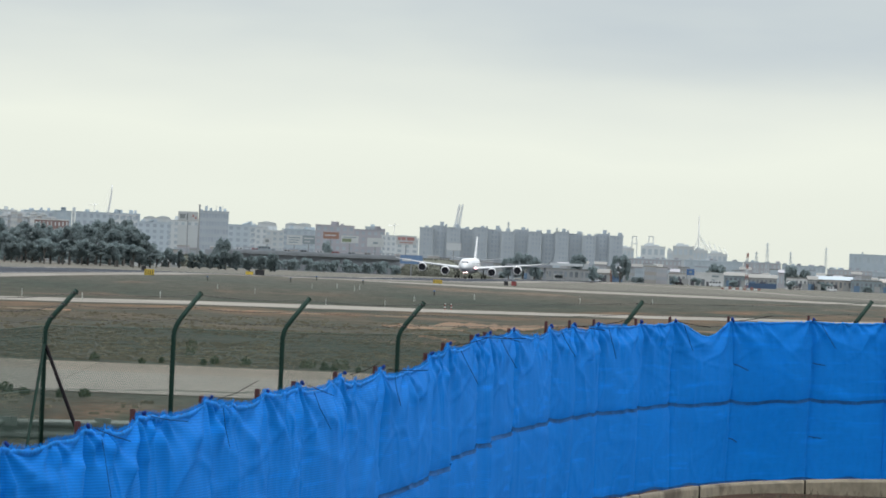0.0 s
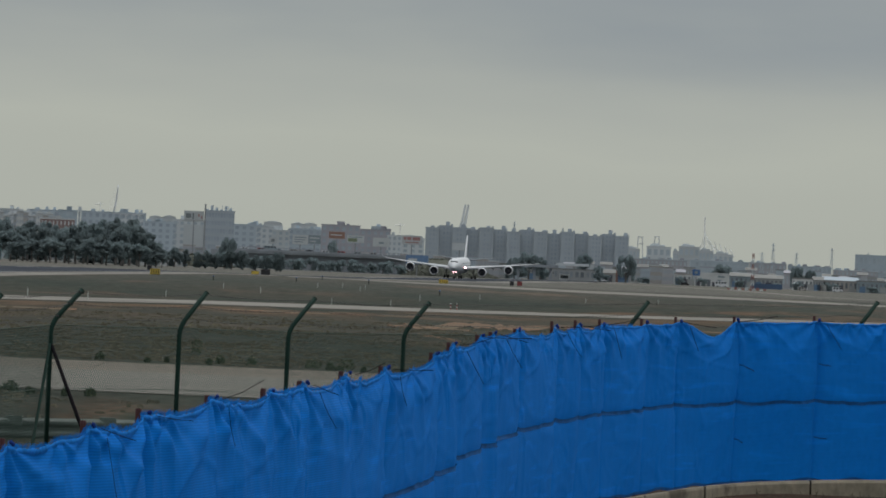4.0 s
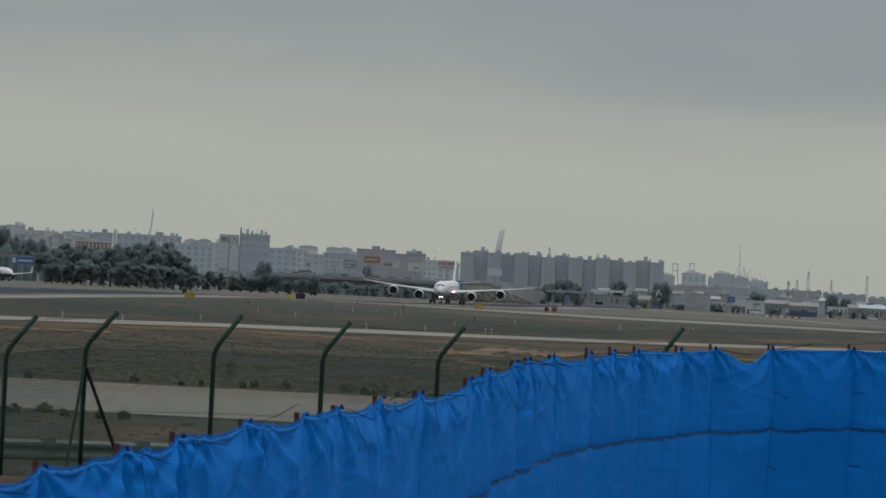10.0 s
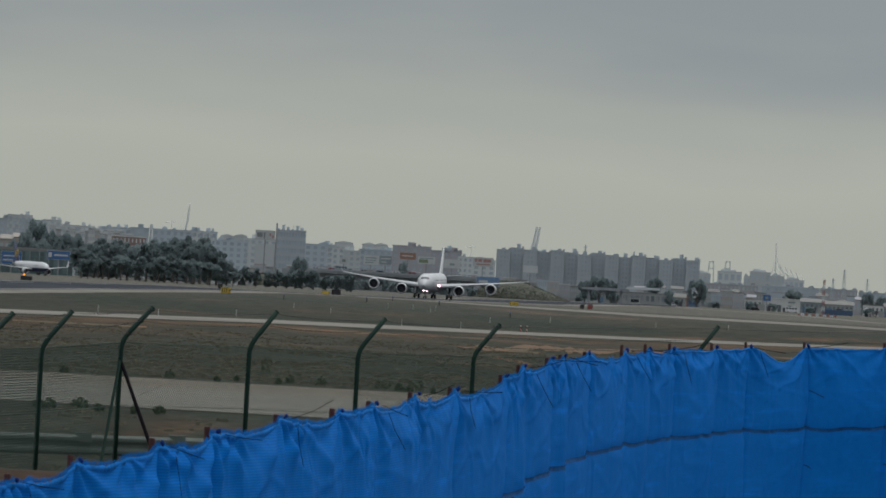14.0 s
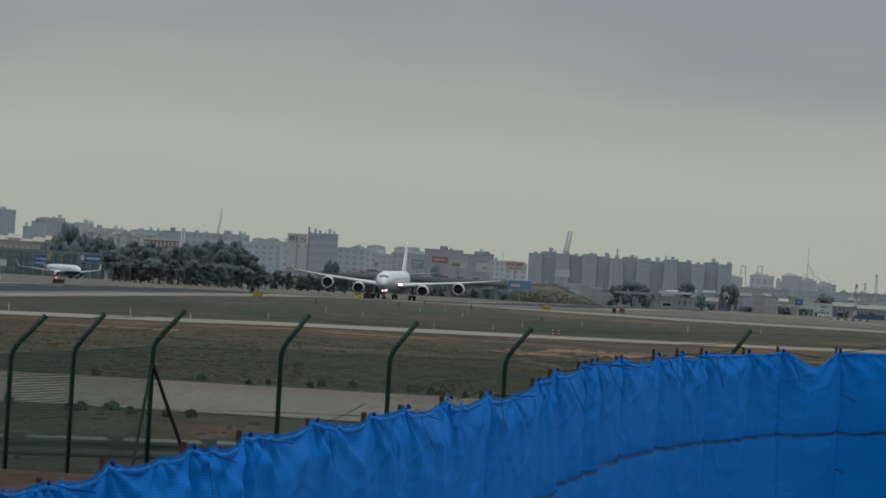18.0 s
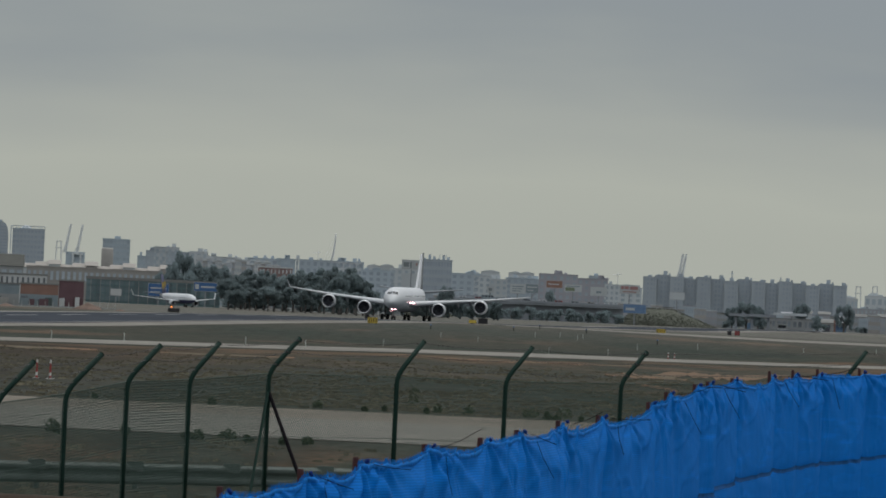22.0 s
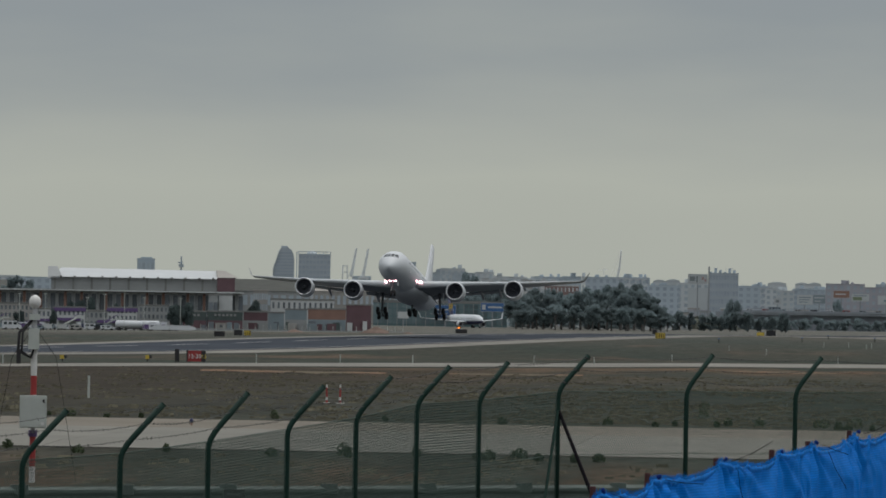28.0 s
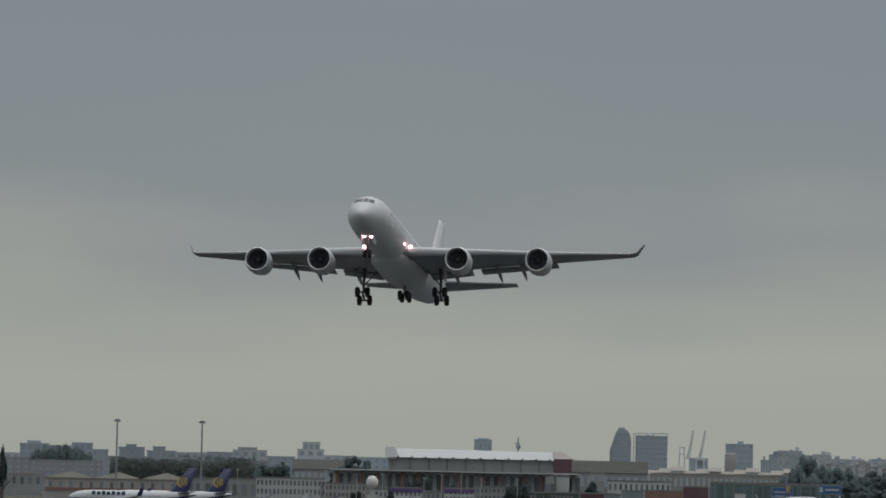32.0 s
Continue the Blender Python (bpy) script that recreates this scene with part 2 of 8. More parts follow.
MESH_GREEN = surface("green_mesh_wire", (0.03, 0.064, 0.05), 0.6, 0.2, 9.0, 1.0)
BARB = surface("galvanised_wire", (0.06, 0.06, 0.058), 0.6, 0.3, 9.0, 1.0, metal=0.3)
WHITE = surface("white_aircraft_paint", (0.54, 0.565, 0.585), 0.4, 0.05, 0.8, 0.12, 0.0, shine=0.3)
GREY_SKIN = surface("grey_wing_skin", (0.215, 0.235, 0.255), 0.45, 0.10, 0.8, 0.15, shine=0.4)
NACELLE = surface("nacelle_paint", (0.48, 0.505, 0.525), 0.45, 0.08, 1.0, 0.2)
BRIGHT = surface("polished_lip", (0.75, 0.76, 0.78), 0.28, 0.05, 2.0, 0.5, metal=0.9)
DARK = surface("dark_intake", (0.06, 0.064, 0.078), 0.6, 0.25, 3.0, 0.5)
TYRE = surface("tyre_rubber", (0.02, 0.02, 0.021), 0.9, 0.2, 8.0, 1.0)
STEEL = surface("gear_steel", (0.38, 0.39, 0.40), 0.45, 0.15, 6.0, 1.0, metal=0.4)
# glazing lightened by haze painted into its colour
WINDOW = surface("hazed_window_glazing", (0.145, 0.168, 0.19), 0.3, 0.15, 0.5, 0.1, per_thing=0.35)
LIVERY = surface("navy_livery", (0.028, 0.036, 0.105), 0.4, 0.1, 1.0, 0.2)
GLASS = surface("dark_glazing", (0.03, 0.04, 0.05), 0.12, 0.15, 0.5, 0.1, shine=0.6, per_thing=0.4)
NAVY = surface("navy_paint", (0.015, 0.022, 0.085), 0.35, 0.1, 1.0, 0.2)
YELLOW = surface("yellow_paint", (0.55, 0.40, 0.05), 0.5, 0.15, 4.0, 0.6)
BLACK = surface("black_panel", (0.018, 0.018, 0.02), 0.7, 0.2, 3.0, 0.6)
RED = surface("red_paint", (0.28, 0.025, 0.024), 0.55, 0.2, 4.0, 0.7)
DULL_RED = surface("dull_red_panel", (0.20, 0.045, 0.045), 0.7, 0.2, 4.0, 0.7)
MASTWHITE = surface("white_enamel", (0.60, 0.60, 0.58), 0.5, 0.12, 5.0, 0.8)
CABINET = surface("pale_grey_cabinet", (0.43, 0.46, 0.43), 0.5, 0.12, 4.0, 0.9)
# FAR_ colours carry painted haze: paler, bluer and lower in contrast
FAR_GREY = surface("hazed_grey_concrete", (0.36, 0.425, 0.475), 0.95, 0.07, 0.08, 0.02, per_thing=0.08)
FAR_PALE = surface("hazed_pale_render", (0.455, 0.495, 0.515), 0.95, 0.08, 0.08, 0.02, per_thing=0.10)
FAR_BLUE = surface("hazed_blue_cladding", (0.33, 0.395, 0.445), 0.95, 0.12, 0.1, 0.03, per_thing=0.06)
FAR_DIM = surface("hazed_grey_glazing", (0.335, 0.39, 0.43), 0.95, 0.10, 0.2, 0.05, shine=0.1, per_thing=0.10)
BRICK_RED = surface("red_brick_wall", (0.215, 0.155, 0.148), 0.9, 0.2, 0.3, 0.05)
CREAM = surface("cream_render", (0.32, 0.315, 0.30), 0.9, 0.15, 0.2, 0.05, per_thing=0.1, shine=0.05)
WHITEWALL = surface("white_render", (0.46, 0.48, 0.48), 0.85, 0.12, 0.25, 0.05, per_thing=0.08, shine=0.05)
ROOFWHITE = surface("white_sheet_roof", (0.47, 0.49, 0.50), 0.6, 0.06, 0.3, 0.04, shine=0.05)
ROOFGREY = surface("grey_sheet_roof", (0.20, 0.205, 0.20), 0.8, 0.15, 0.25, 0.05, per_thing=0.12, shine=0.05)
# a little haze is painted into ROOFDARK, MAROON, ORANGE, GREYBLUE and DARKSHOP
ROOFDARK = surface("dark_sheet_roof", (0.085, 0.088, 0.082), 0.85, 0.12, 0.3, 0.05, shine=0.05)
ROOFTAN = surface("tan_roof", (0.31, 0.295, 0.275), 0.8, 0.12, 0.3, 0.05, shine=0.05)
MAROON = surface("maroon_cladding", (0.14, 0.09, 0.10), 0.7, 0.15, 0.3, 0.06, shine=0.05)
ORANGE = surface("orange_cladding", (0.235, 0.14, 0.11), 0.7, 0.15, 0.3, 0.06)
PURPLE = surface("purple_trim", (0.10, 0.06, 0.17), 0.6, 0.15, 0.5, 0.1)
TEAL = surface("teal_frame", (0.09, 0.16, 0.17), 0.6, 0.15, 0.3, 0.06)
BLUEBOARD = surface("blue_board", (0.04, 0.115, 0.27), 0.6, 0.15, 0.4, 0.08)
GREYBLUE = surface("grey_blue_cladding", (0.215, 0.262, 0.285), 0.7, 0.15, 0.3, 0.06, shine=0.05)
# haze painted in: near-white so that skyline steel stays faint
HULL = surface("hazed_pale_steel", (0.78, 0.81, 0.80), 0.7, 0.1, 0.2, 0.05)
# haze painted into the needles: paler and bluer than pine foliage is
LEAF = surface("hazed_pine_foliage", (0.24, 0.297, 0.307), 1.0, 0.15, 0.5, 0.10, through_light=0.8, per_thing=0.12, shine=0.0)
BARK = surface("pine_bark", (0.11, 0.105, 0.10), 0.95, 0.3, 3.0, 0.5)
TUFT = surface("grass_tufts", (0.115, 0.108, 0.078), 1.0, 0.3, 1.5, 0.15, shine=0.05, through_light=0.35, per_piece=0.3)
DIRT = surface("red_earth", (0.14, 0.10, 0.082), 1.0, 0.3, 1.0, 0.2, 0.3)
BAREEARTH = surface("bare_red_earth", (0.185, 0.12, 0.082), 1.0, 0.35, 0.8, 0.15, 0.0, second=(0.105, 0.088, 0.064), amount=0.5, shine=0.05)
GUARD = surface("dull_guard_rail", (0.085, 0.112, 0.102), 0.6, 0.25, 3.0, 0.4)
DARKSHOP = surface("dark_green_shopfront", (0.055, 0.078, 0.075), 0.6, 0.2, 0.4, 0.1)
# slate, steel and brown FAR_ tones: haze painted in as above
FAR_SLATE = surface("hazed_slate_concrete", (0.335, 0.382, 0.422), 0.95, 0.08, 0.08, 0.02, per_thing=0.035)
FAR_GLASS = surface("hazed_slate_glazing", (0.305, 0.352, 0.40), 0.95, 0.08, 0.2, 0.05, shine=0.1, per_thing=0.06)
# crane and mast steel lightened by painted haze
FAR_LIGHT = surface("hazed_light_steel", (0.60, 0.64, 0.65), 0.95, 0.08, 0.2, 0.05)
FAR_BROWN = surface("hazed_brick", (0.30, 0.305, 0.335), 0.9, 0.12, 0.1, 0.03, per_thing=0.1)
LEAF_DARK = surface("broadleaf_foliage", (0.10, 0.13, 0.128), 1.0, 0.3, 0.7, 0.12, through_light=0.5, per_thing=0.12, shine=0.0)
# haze painted into the foliage of the farther trees
FARLEAF = surface("hazed_foliage", (0.245, 0.305, 0.318), 1.0, 0.25, 0.3, 0.06, through_light=0.5, shine=0.0)
# haze painted into the terrace brick colour
HAZEBRICK = surface("hazed_terrace_brick", (0.345, 0.352, 0.372), 0.95, 0.12, 0.1, 0.03, per_thing=0.08)
NAVYWALL = surface("dull_navy_wall", (0.075, 0.115, 0.185), 0.8, 0.15, 0.3, 0.06, shine=0.05)
SCRUB = surface("dry_scrub", (0.155, 0.165, 0.14), 1.0, 0.3, 0.4, 0.08, through_light=0.3, shine=0.0, per_piece=0.3)
HULLDARK = surface("grey_steel_pole", (0.22, 0.24, 0.255), 0.6, 0.15, 0.5, 0.1)
# concrete tone raised by painted haze
BRIDGE = surface("hazed_overpass_concrete", (0.24, 0.265, 0.29), 0.9, 0.15, 0.2, 0.05)
BLUEWALL = surface("blue_shed_wall", (0.10, 0.17, 0.26), 0.8, 0.12, 0.3, 0.06)
TEALGLASS = surface("teal_glazing", (0.105, 0.145, 0.155), 0.35, 0.2, 0.5, 0.1, shine=0.3, per_thing=0.3)
# dark panes, with painted haze lifting their tone
HAZE_GLASS = surface("hazed_dark_glazing", (0.12, 0.138, 0.152), 0.35, 0.2, 0.5, 0.1, shine=0.3, per_thing=0.3)
GREENISH = surface("printed_green", (0.16, 0.2, 0.13), 0.7, 0.2, 0.3, 0.06)
LAMP = glow("landing_light", (1.0, 0.50, 0.55), 12.0)
AMBER = glow("amber_light", (1.0, 0.24, 0.02), 2.2)


# ---- mesh building ----
class Solid:
    """Vertices and faces gathered for one mesh."""

    def __init__(self):
        self.v, self.f = [], []

    def add(self, verts, faces):
        k = len(self.v)
        self.v += [tuple(p) for p in verts]
        self.f += [tuple(i + k for i in face) for face in faces]
        return self

    def box(self, x0, x1, y0, y1, z0, z1):
        return self.add([(x0, y0, z0), (x1, y0, z0), (x1, y1, z0), (x0, y1, z0), (x0, y0, z1), (x1, y0, z1), (x1, y1, z1), (x0, y1, z1)],
                        [(3, 2, 1, 0), (4, 5, 6, 7), (0, 1, 5, 4), (1, 2, 6, 5), (2, 3, 7, 6), (3, 0, 4, 7)])

    def rings(self, loops, close=True):
        """A skin over loops of equal length, closed at both ends."""
        n, verts, faces = len(loops[0]), [], []
        for loop in loops:
            verts += loop
        for i in range(len(loops) - 1):
            for j in range(n):
                k = (j + 1) % n
                faces.append((i * n + j, i * n + k, (i + 1) * n + k, (i + 1) * n + j))
        if close:
            faces += [tuple(reversed(range(n))), tuple(range((len(loops) - 1) * n, len(loops) * n))]
        return self.add(verts, faces)

    def tube(self, path, radii, n=8, close=True):
        path = [Vector(p) for p in path]
        if not isinstance(radii, (list, tuple)):
            radii = [radii] * len(path)
        loops, side = [], None
        for i, p in enumerate(path):
            ahead = (path[min(i + 1, len(path) - 1)] - path[max(i - 1, 0)]).normalized()
            if side is None:
                side = ahead.cross(Vector((0, 0, 1)) if abs(ahead.z) < 0.9 else Vector((1, 0, 0)))
            side = (side - ahead * side.dot(ahead)).normalized()  # carried along, so that bends don't twist
            up = side.cross(ahead)
            loops.append([p + radii[i] * (math.cos(a) * side + math.sin(a) * up) for a in (2 * math.pi * k / n for k in range(n))])
        return self.rings(loops, close)

    def prism(self, outline, y0, y1):
        """An outline in x and z, drawn out along y."""
        return self.rings([[(x, y0, z) for x, z in outline], [(x, y1, z) for x, z in outline]])

    def ball(self, c, r, n=12, m=7, sx=1.0, sy=1.0, sz=1.0):
        loops = []
        for i in range(m + 1):
            a = math.pi * min(max(i / m, 0.02), 0.98)
            loops.append([(c[0] + sx * r * math.sin(a) * math.cos(b), c[1] + sy * r * math.sin(a) * math.sin(b), c[2] - sz * r * math.cos(a))
                          for b in (2 * math.pi * k / n for k in range(n))])
        return self.rings(loops)

    def data(self, name, material, smooth=False):
        me = bpy.data.meshes.new(name)
        me.from_pydata(self.v, [], self.f)
        me.materials.append(material)
        if smooth:
            me.shade_smooth()
        me.update()
        return me


def part(name, solid, material, parent, label="", smooth=False):
    ob = new(name, solid.data(name, material, smooth))
    ob.parent = parent
    return tagged(ob, label)


def piece(name, data, parent, place=(0, 0, 0), turn=0.0):
    ob = new(name, data)
    ob.parent = parent
    ob.location = place
    ob.rotation_euler[2] = turn
    return ob


def thing(name, place, turn, label, category, group="", kind=""):
    ob = new(name)
    ob.empty_display_size = 0.5
    ob.location = place
    ob.rotation_euler[2] = turn
    return tagged(ob, label, category, group, kind)


def sheet(name, solid, material, label, kind="structure", category="", smooth=False):
    return tagged(new(name, solid.data(name, material, smooth)), label, category, "", kind)


# ---- the land ----
LAND_Y = [-400, 12, 25, 45, 75, 85, 92, 110, 125, 140, 180, 300, 400, 550, 690, 783, 903, 1063, 1157, 1303, 1434, 1671, 2147, 2404, 5200]
LAND_Z = [2.3, 2.3, 0.9, 0.85, 1.3, 1.0, 0.05, 0.15, 0.5, 0.8, 0.7, 0.1, -0.4, -1.15, -1.65, -1.85, -1.65, -0.85, -0.5, -0.15, -0.4, -1.0, -1.5, -1.0, -1.0]


def runway_x(y):
    return 0.1074 * y - 193.5


def ground(x, y):
    z = float(np.interp(y, LAND_Y, LAND_Z))
    if y > 500:
        u = runway_x(y) - x
        fade = min(1.0, (y - 500) / 150)
        z -= fade * (0.7 * min(max(u, 0) / 30, 1) + 0.018 * min(max((2250 - y) / 900, 0), 1) * min(max(u - 60, 0), 400))
    return z


def spot(az, d, z=None):
    """A place on the land: degrees to the left of +y and metres from the eye."""
    x, y = -d * math.sin(radians(az)), d * math.cos(radians(az))
    return Vector((x, y, ground(x, y) if z is None else z))


def level(el, d):
    return EYE[2] + d * math.tan(radians(el))


def ys_between(a, b):
    ys, y = [], a
    while y < b:
        ys.append(y)
        y += 4.0 if y < 320 else 10.0 if y < 900 else 25.0 if y < 2600 else 120.0
    return ys + [b]


def build_land():
    s = Solid()
    rows = sorted({-150.0, -40.0, 0.0, 20.0, *ys_between(25.0, 4990.0), *(float(k) for k in LAND_Y if k < 4900)})
    cols = 90
    for y in rows:
        half = 70 + 0.36 * abs(y)
        for k in range(cols + 1):
            x = -half + 2 * half * k / cols - 0.05 * max(y, 0)
            bump = 0.05 * noise.noise((x * 0.11, y * 0.05, 0)) if 184 < y < 390 or 85 < y < 126 else 0
            s.v.append((x, y, ground(x, y) + bump))
    n = cols + 1
    for i in range(len(rows) - 1):
        for j in range(cols):
            s.f.append((i * n + j, i * n + j + 1, (i + 1) * n + j + 1, (i + 1) * n + j))
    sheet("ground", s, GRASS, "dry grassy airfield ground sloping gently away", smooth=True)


def strip(name, lines, material, label, rise=0.03):
    """A paved band between two edges: each row is y and the x of both edges."""
    s = Solid()
    for y, xa, xb in lines:
        for k in range(9):
            x = xa + (xb - xa) * k / 8
            s.v.append((x, y, ground(x, y) + rise))
    for i in range(len(lines) - 1):
        for j in range(8):
            a = i * 9 + j
            s.f.append((a, a + 1, a + 10, a + 9))
    return sheet(name, s, material, label, smooth=True)


build_land()
run_ys = ys_between(560.0, 3100.0)
strip("runway_shoulder", [(y, runway_x(y) - 33, runway_x(y) + 33) for y in run_ys], PALE, "pale paved runway shoulder", 0.05)
strip("runway", [(y, runway_x(y) - 23.5, runway_x(y) + 23.5) for y in run_ys], ASPHALT, "dark grey asphalt runway with painted lines", 0.09)

lines = Solid()
for k in range(52):
    y0 = 600 + 48 * k
    for x, wide, length in ((0, 0.45, 28), (-22.0, 0.45, 48), (22.0, 0.45, 48)):
        a, b = runway_x(y0) + x, runway_x(y0 + length) + x
        za, zb = ground(a, y0) + 0.13, ground(b, y0 + length) + 0.13
        lines.add([(a - wide, y0, za), (a + wide, y0, za), (b + wide, y0 + length, zb), (b - wide, y0 + length, zb)], [(0, 1, 2, 3)])
sheet("runway_marking", lines, MARK, "worn white runway centre and edge lines")

# near taxiway, service road and side strips
taxiway = strip("taxiway", [(y, -90.0, 60.0) for y in (136.5, 140, 144, 148, 152, 156.0, 160, 164, 168, 173.5)], CONCRETE, "pale concrete taxiway slabs", 0.012)

SLAB_ROWS = [136.5, 140.0, 144.8, 149.6, 154.4, 159.2, 164.0, 168.8, 173.5]


def lay_slabs():
    """Concrete slabs with open joints on the taxiway bed."""
    for r, (y0, y1) in enumerate(zip(SLAB_ROWS, SLAB_ROWS[1:])):
        a, b = y0 + 0.012, y1 - 0.012
        za, zb = ground(0, a), ground(0, b)
        s = Solid().add([(0.012, a, za + 0.004), (5.988, a, za + 0.004), (5.988, b, zb + 0.004), (0.012, b, zb + 0.004),
                         (0.012, a, za + 0.03), (5.988, a, za + 0.03), (5.988, b, zb + 0.03), (0.012, b, zb + 0.03)],
                        [(4, 5, 6, 7), (0, 1, 5, 4), (1, 2, 6, 5), (2, 3, 7, 6), (3, 0, 4, 7)])
        me = s.data("slab", SLAB_PALE if r < 5 else SLAB_TAN)
        for k in range(11):
            piece("slab", me, taxiway, (-42 + 6.0 * k, 0, 0))


lay_slabs()


def ribbon(name, rows, material, label):
    """A paved band: rows of degrees to the left, near and far distance."""
    s = Solid()
    for (a0, n0, f0), (a1, n1, f1) in zip(rows, rows[1:]):
        for k in range(6):
            t = k / 6
            for d in (n0 + (n1 - n0) * t, (n0 + f0 + (n1 + f1 - n0 - f0) * t) / 2, f0 + (f1 - f0) * t):
                p = spot(a0 + (a1 - a0) * t, d)
                s.v.append((p.x, p.y, p.z + 0.05))
    for i in range(len(s.v) // 3 - 1):
        for j in (0, 1):
            k = i * 3 + j
            s.f.append((k, k + 3, k + 4, k + 1))
    return sheet(name, s, material, label)


ribbon("service_road", [(12, 375, 420), (9.63, 407, 459), (7.93, 439, 480), (6.36, 486, 545), (4.66, 535, 602), (1.93, 618, 700), (1.2, 650, 730), (-0.24, 684, 766), (-2.46, 741, 799),
                        (-4.1, 799, 843), (-8, 900, 945)], PALE, "narrow pale paved service road")
ribbon("exit_taxiway", [(0.28, 1340, 1480), (-0.5, 1285, 1400), (-1.36, 1244, 1313), (-2.45, 1197, 1278), (-4.09, 1197, 1274), (-5.6, 1172, 1226), (-8, 1130, 1190)], PALE, "pale paved exit taxiway")
ribbon("perimeter_road", [(-1.5, 2880, 2960), (-2.7, 2700, 2790), (-4.09, 2330, 2410), (-5.17, 1960, 2030), (-7, 1600, 1660)], PALE, "pale perimeter road on the far side")



def worn_patch(az0, az1, d0, d1, deep, seed):
    """A ragged strip of bare reddish earth worn through the grass."""
    s = Solid()
    n = 70
    for k in range(n + 1):
        t = k / n
        az = az0 + (az1 - az0) * t
        thick = deep * math.sin(math.pi * t) ** 0.5 * (0.55 + 0.9 * noise.noise((t * 9, seed, 0)) + 0.5 * noise.noise((t * 31, seed, 5)))
        mid = d0 + (d1 - d0) * t + 0.35 * deep * noise.noise((t * 4, seed, 9))
        for q in (-0.5, 0.0, 0.5):
            p = spot(az, mid + q * max(0.3, thick))
            s.v.append((p.x, p.y, p.z + (0.03 if q else 0.13)))
    for k in range(n):
        for j in (0, 1):
            a = k * 3 + j
            s.f.append((a, a + 3, a + 4, a + 1))
    return sheet("bare_earth", s, BAREEARTH, "ragged strip of bare reddish earth in the grass")


for az0, az1, d0, d1, deep, seed in ((-0.85, -2.6, 448, 505, 135, 1), (-1.0, -1.42, 342, 300, 16, 2), (0.95, -1.0, 560, 590, 34, 3), (6.0, 4.2, 432, 432, 24, 4),
                                 (3.6, 2.3, 440, 450, 14, 6), (-2.4, -4.6, 500, 560, 26, 7), (-0.7, -1.5, 420, 400, 14, 8)):
    worn_patch(az0, az1, d0, d1, deep, seed)


def grass_stuff():
    """Tufts of dry grass between the fence and the far strips."""
    rng = random.Random(5)
    s = Solid()
    for k in range(9000):
        d = 95 * (560 / 95) ** rng.random()
        az = rng.uniform(-5.5, 10.6)
        x, y = -d * math.sin(radians(az)), d * math.cos(radians(az))
        if 134 < y < 176 or y < 96 or (y > 176 and rng.random() < 0.7):
            continue
        if rng.random() < 0.55 - 0.9 * noise.noise((x * 0.25, y * 0.05, 3)) or y - 4 * x > 640 + rng.uniform(-40, 20):
            continue
        z = ground(x, y) + 0.02
        big = 1.0 if rng.random() < 0.96 else 2.0
        h = rng.uniform(0.015, 0.06) * big
        for b in range(4):
            a = rng.uniform(0, math.pi)
            r = rng.uniform(0.04, 0.14) * big
            ox, oy = rng.uniform(-0.2, 0.2), rng.uniform(-0.2, 0.2)
            dx, dy = r * math.cos(a), r * math.sin(a)
            s.add([(x + ox - dx, y + oy - dy, z - 0.05), (x + ox + dx, y + oy + dy, z - 0.05), (x + ox + dx * 0.5, y + oy + dy + 2.5 * h, z + h), (x + ox - dx * 0.7, y + oy + 2.0 * h, z + h * 0.8)], [(0, 1, 2, 3)])
    for k in range(12000):  # taller clumps standing out of the sward beyond the taxiway
        d = 178 * (470 / 178) ** rng.random()
        az = rng.uniform(-5.6, 10.8)
        x, y = -d * math.sin(radians(az)), d * math.cos(radians(az))
        if y < 176.5 or rng.random() < (-14 - x) / 45 or rng.random() < 0.42 - 1.1 * noise.noise((x * 0.09, y * 0.03, 11)):
            continue
        z, h = ground(x, y), rng.uniform(0.015, 0.055) * (1 + d / 600)
        for b in range(3):
            ox, q, lean = rng.uniform(-0.25, 0.25), rng.uniform(0.04, 0.16), rng.uniform(-0.08, 0.08)
            s.add([(x + ox - q, y, z - 0.04), (x + ox + q, y, z - 0.04), (x + ox + 0.5 * q + lean, y + 0.05, z + h * rng.uniform(0.6, 1.1)), (x + ox - 0.6 * q + lean, y + 0.05, z + h * rng.uniform(0.5, 1.0))], [(0, 1, 2, 3)])
    for k in range(1400):  # weeds at the foot of the kerb
        y = rng.uniform(68, 78)
        x = rng.uniform(1.0, 9.0)
        z, h, q = ground(x, y) - 0.02, rng.uniform(0.03, 0.12), rng.uniform(0.004, 0.012)
        lx, ly = rng.uniform(-0.06, 0.06), rng.uniform(-0.06, 0.06)
        s.add([(x - q, y, z), (x + q, y, z), (x + lx, y + ly, z + h)], [(0, 1, 2)])
    return sheet("grass", s, TUFT, "tufts of dry grass over the airfield", "stuff", "grass")


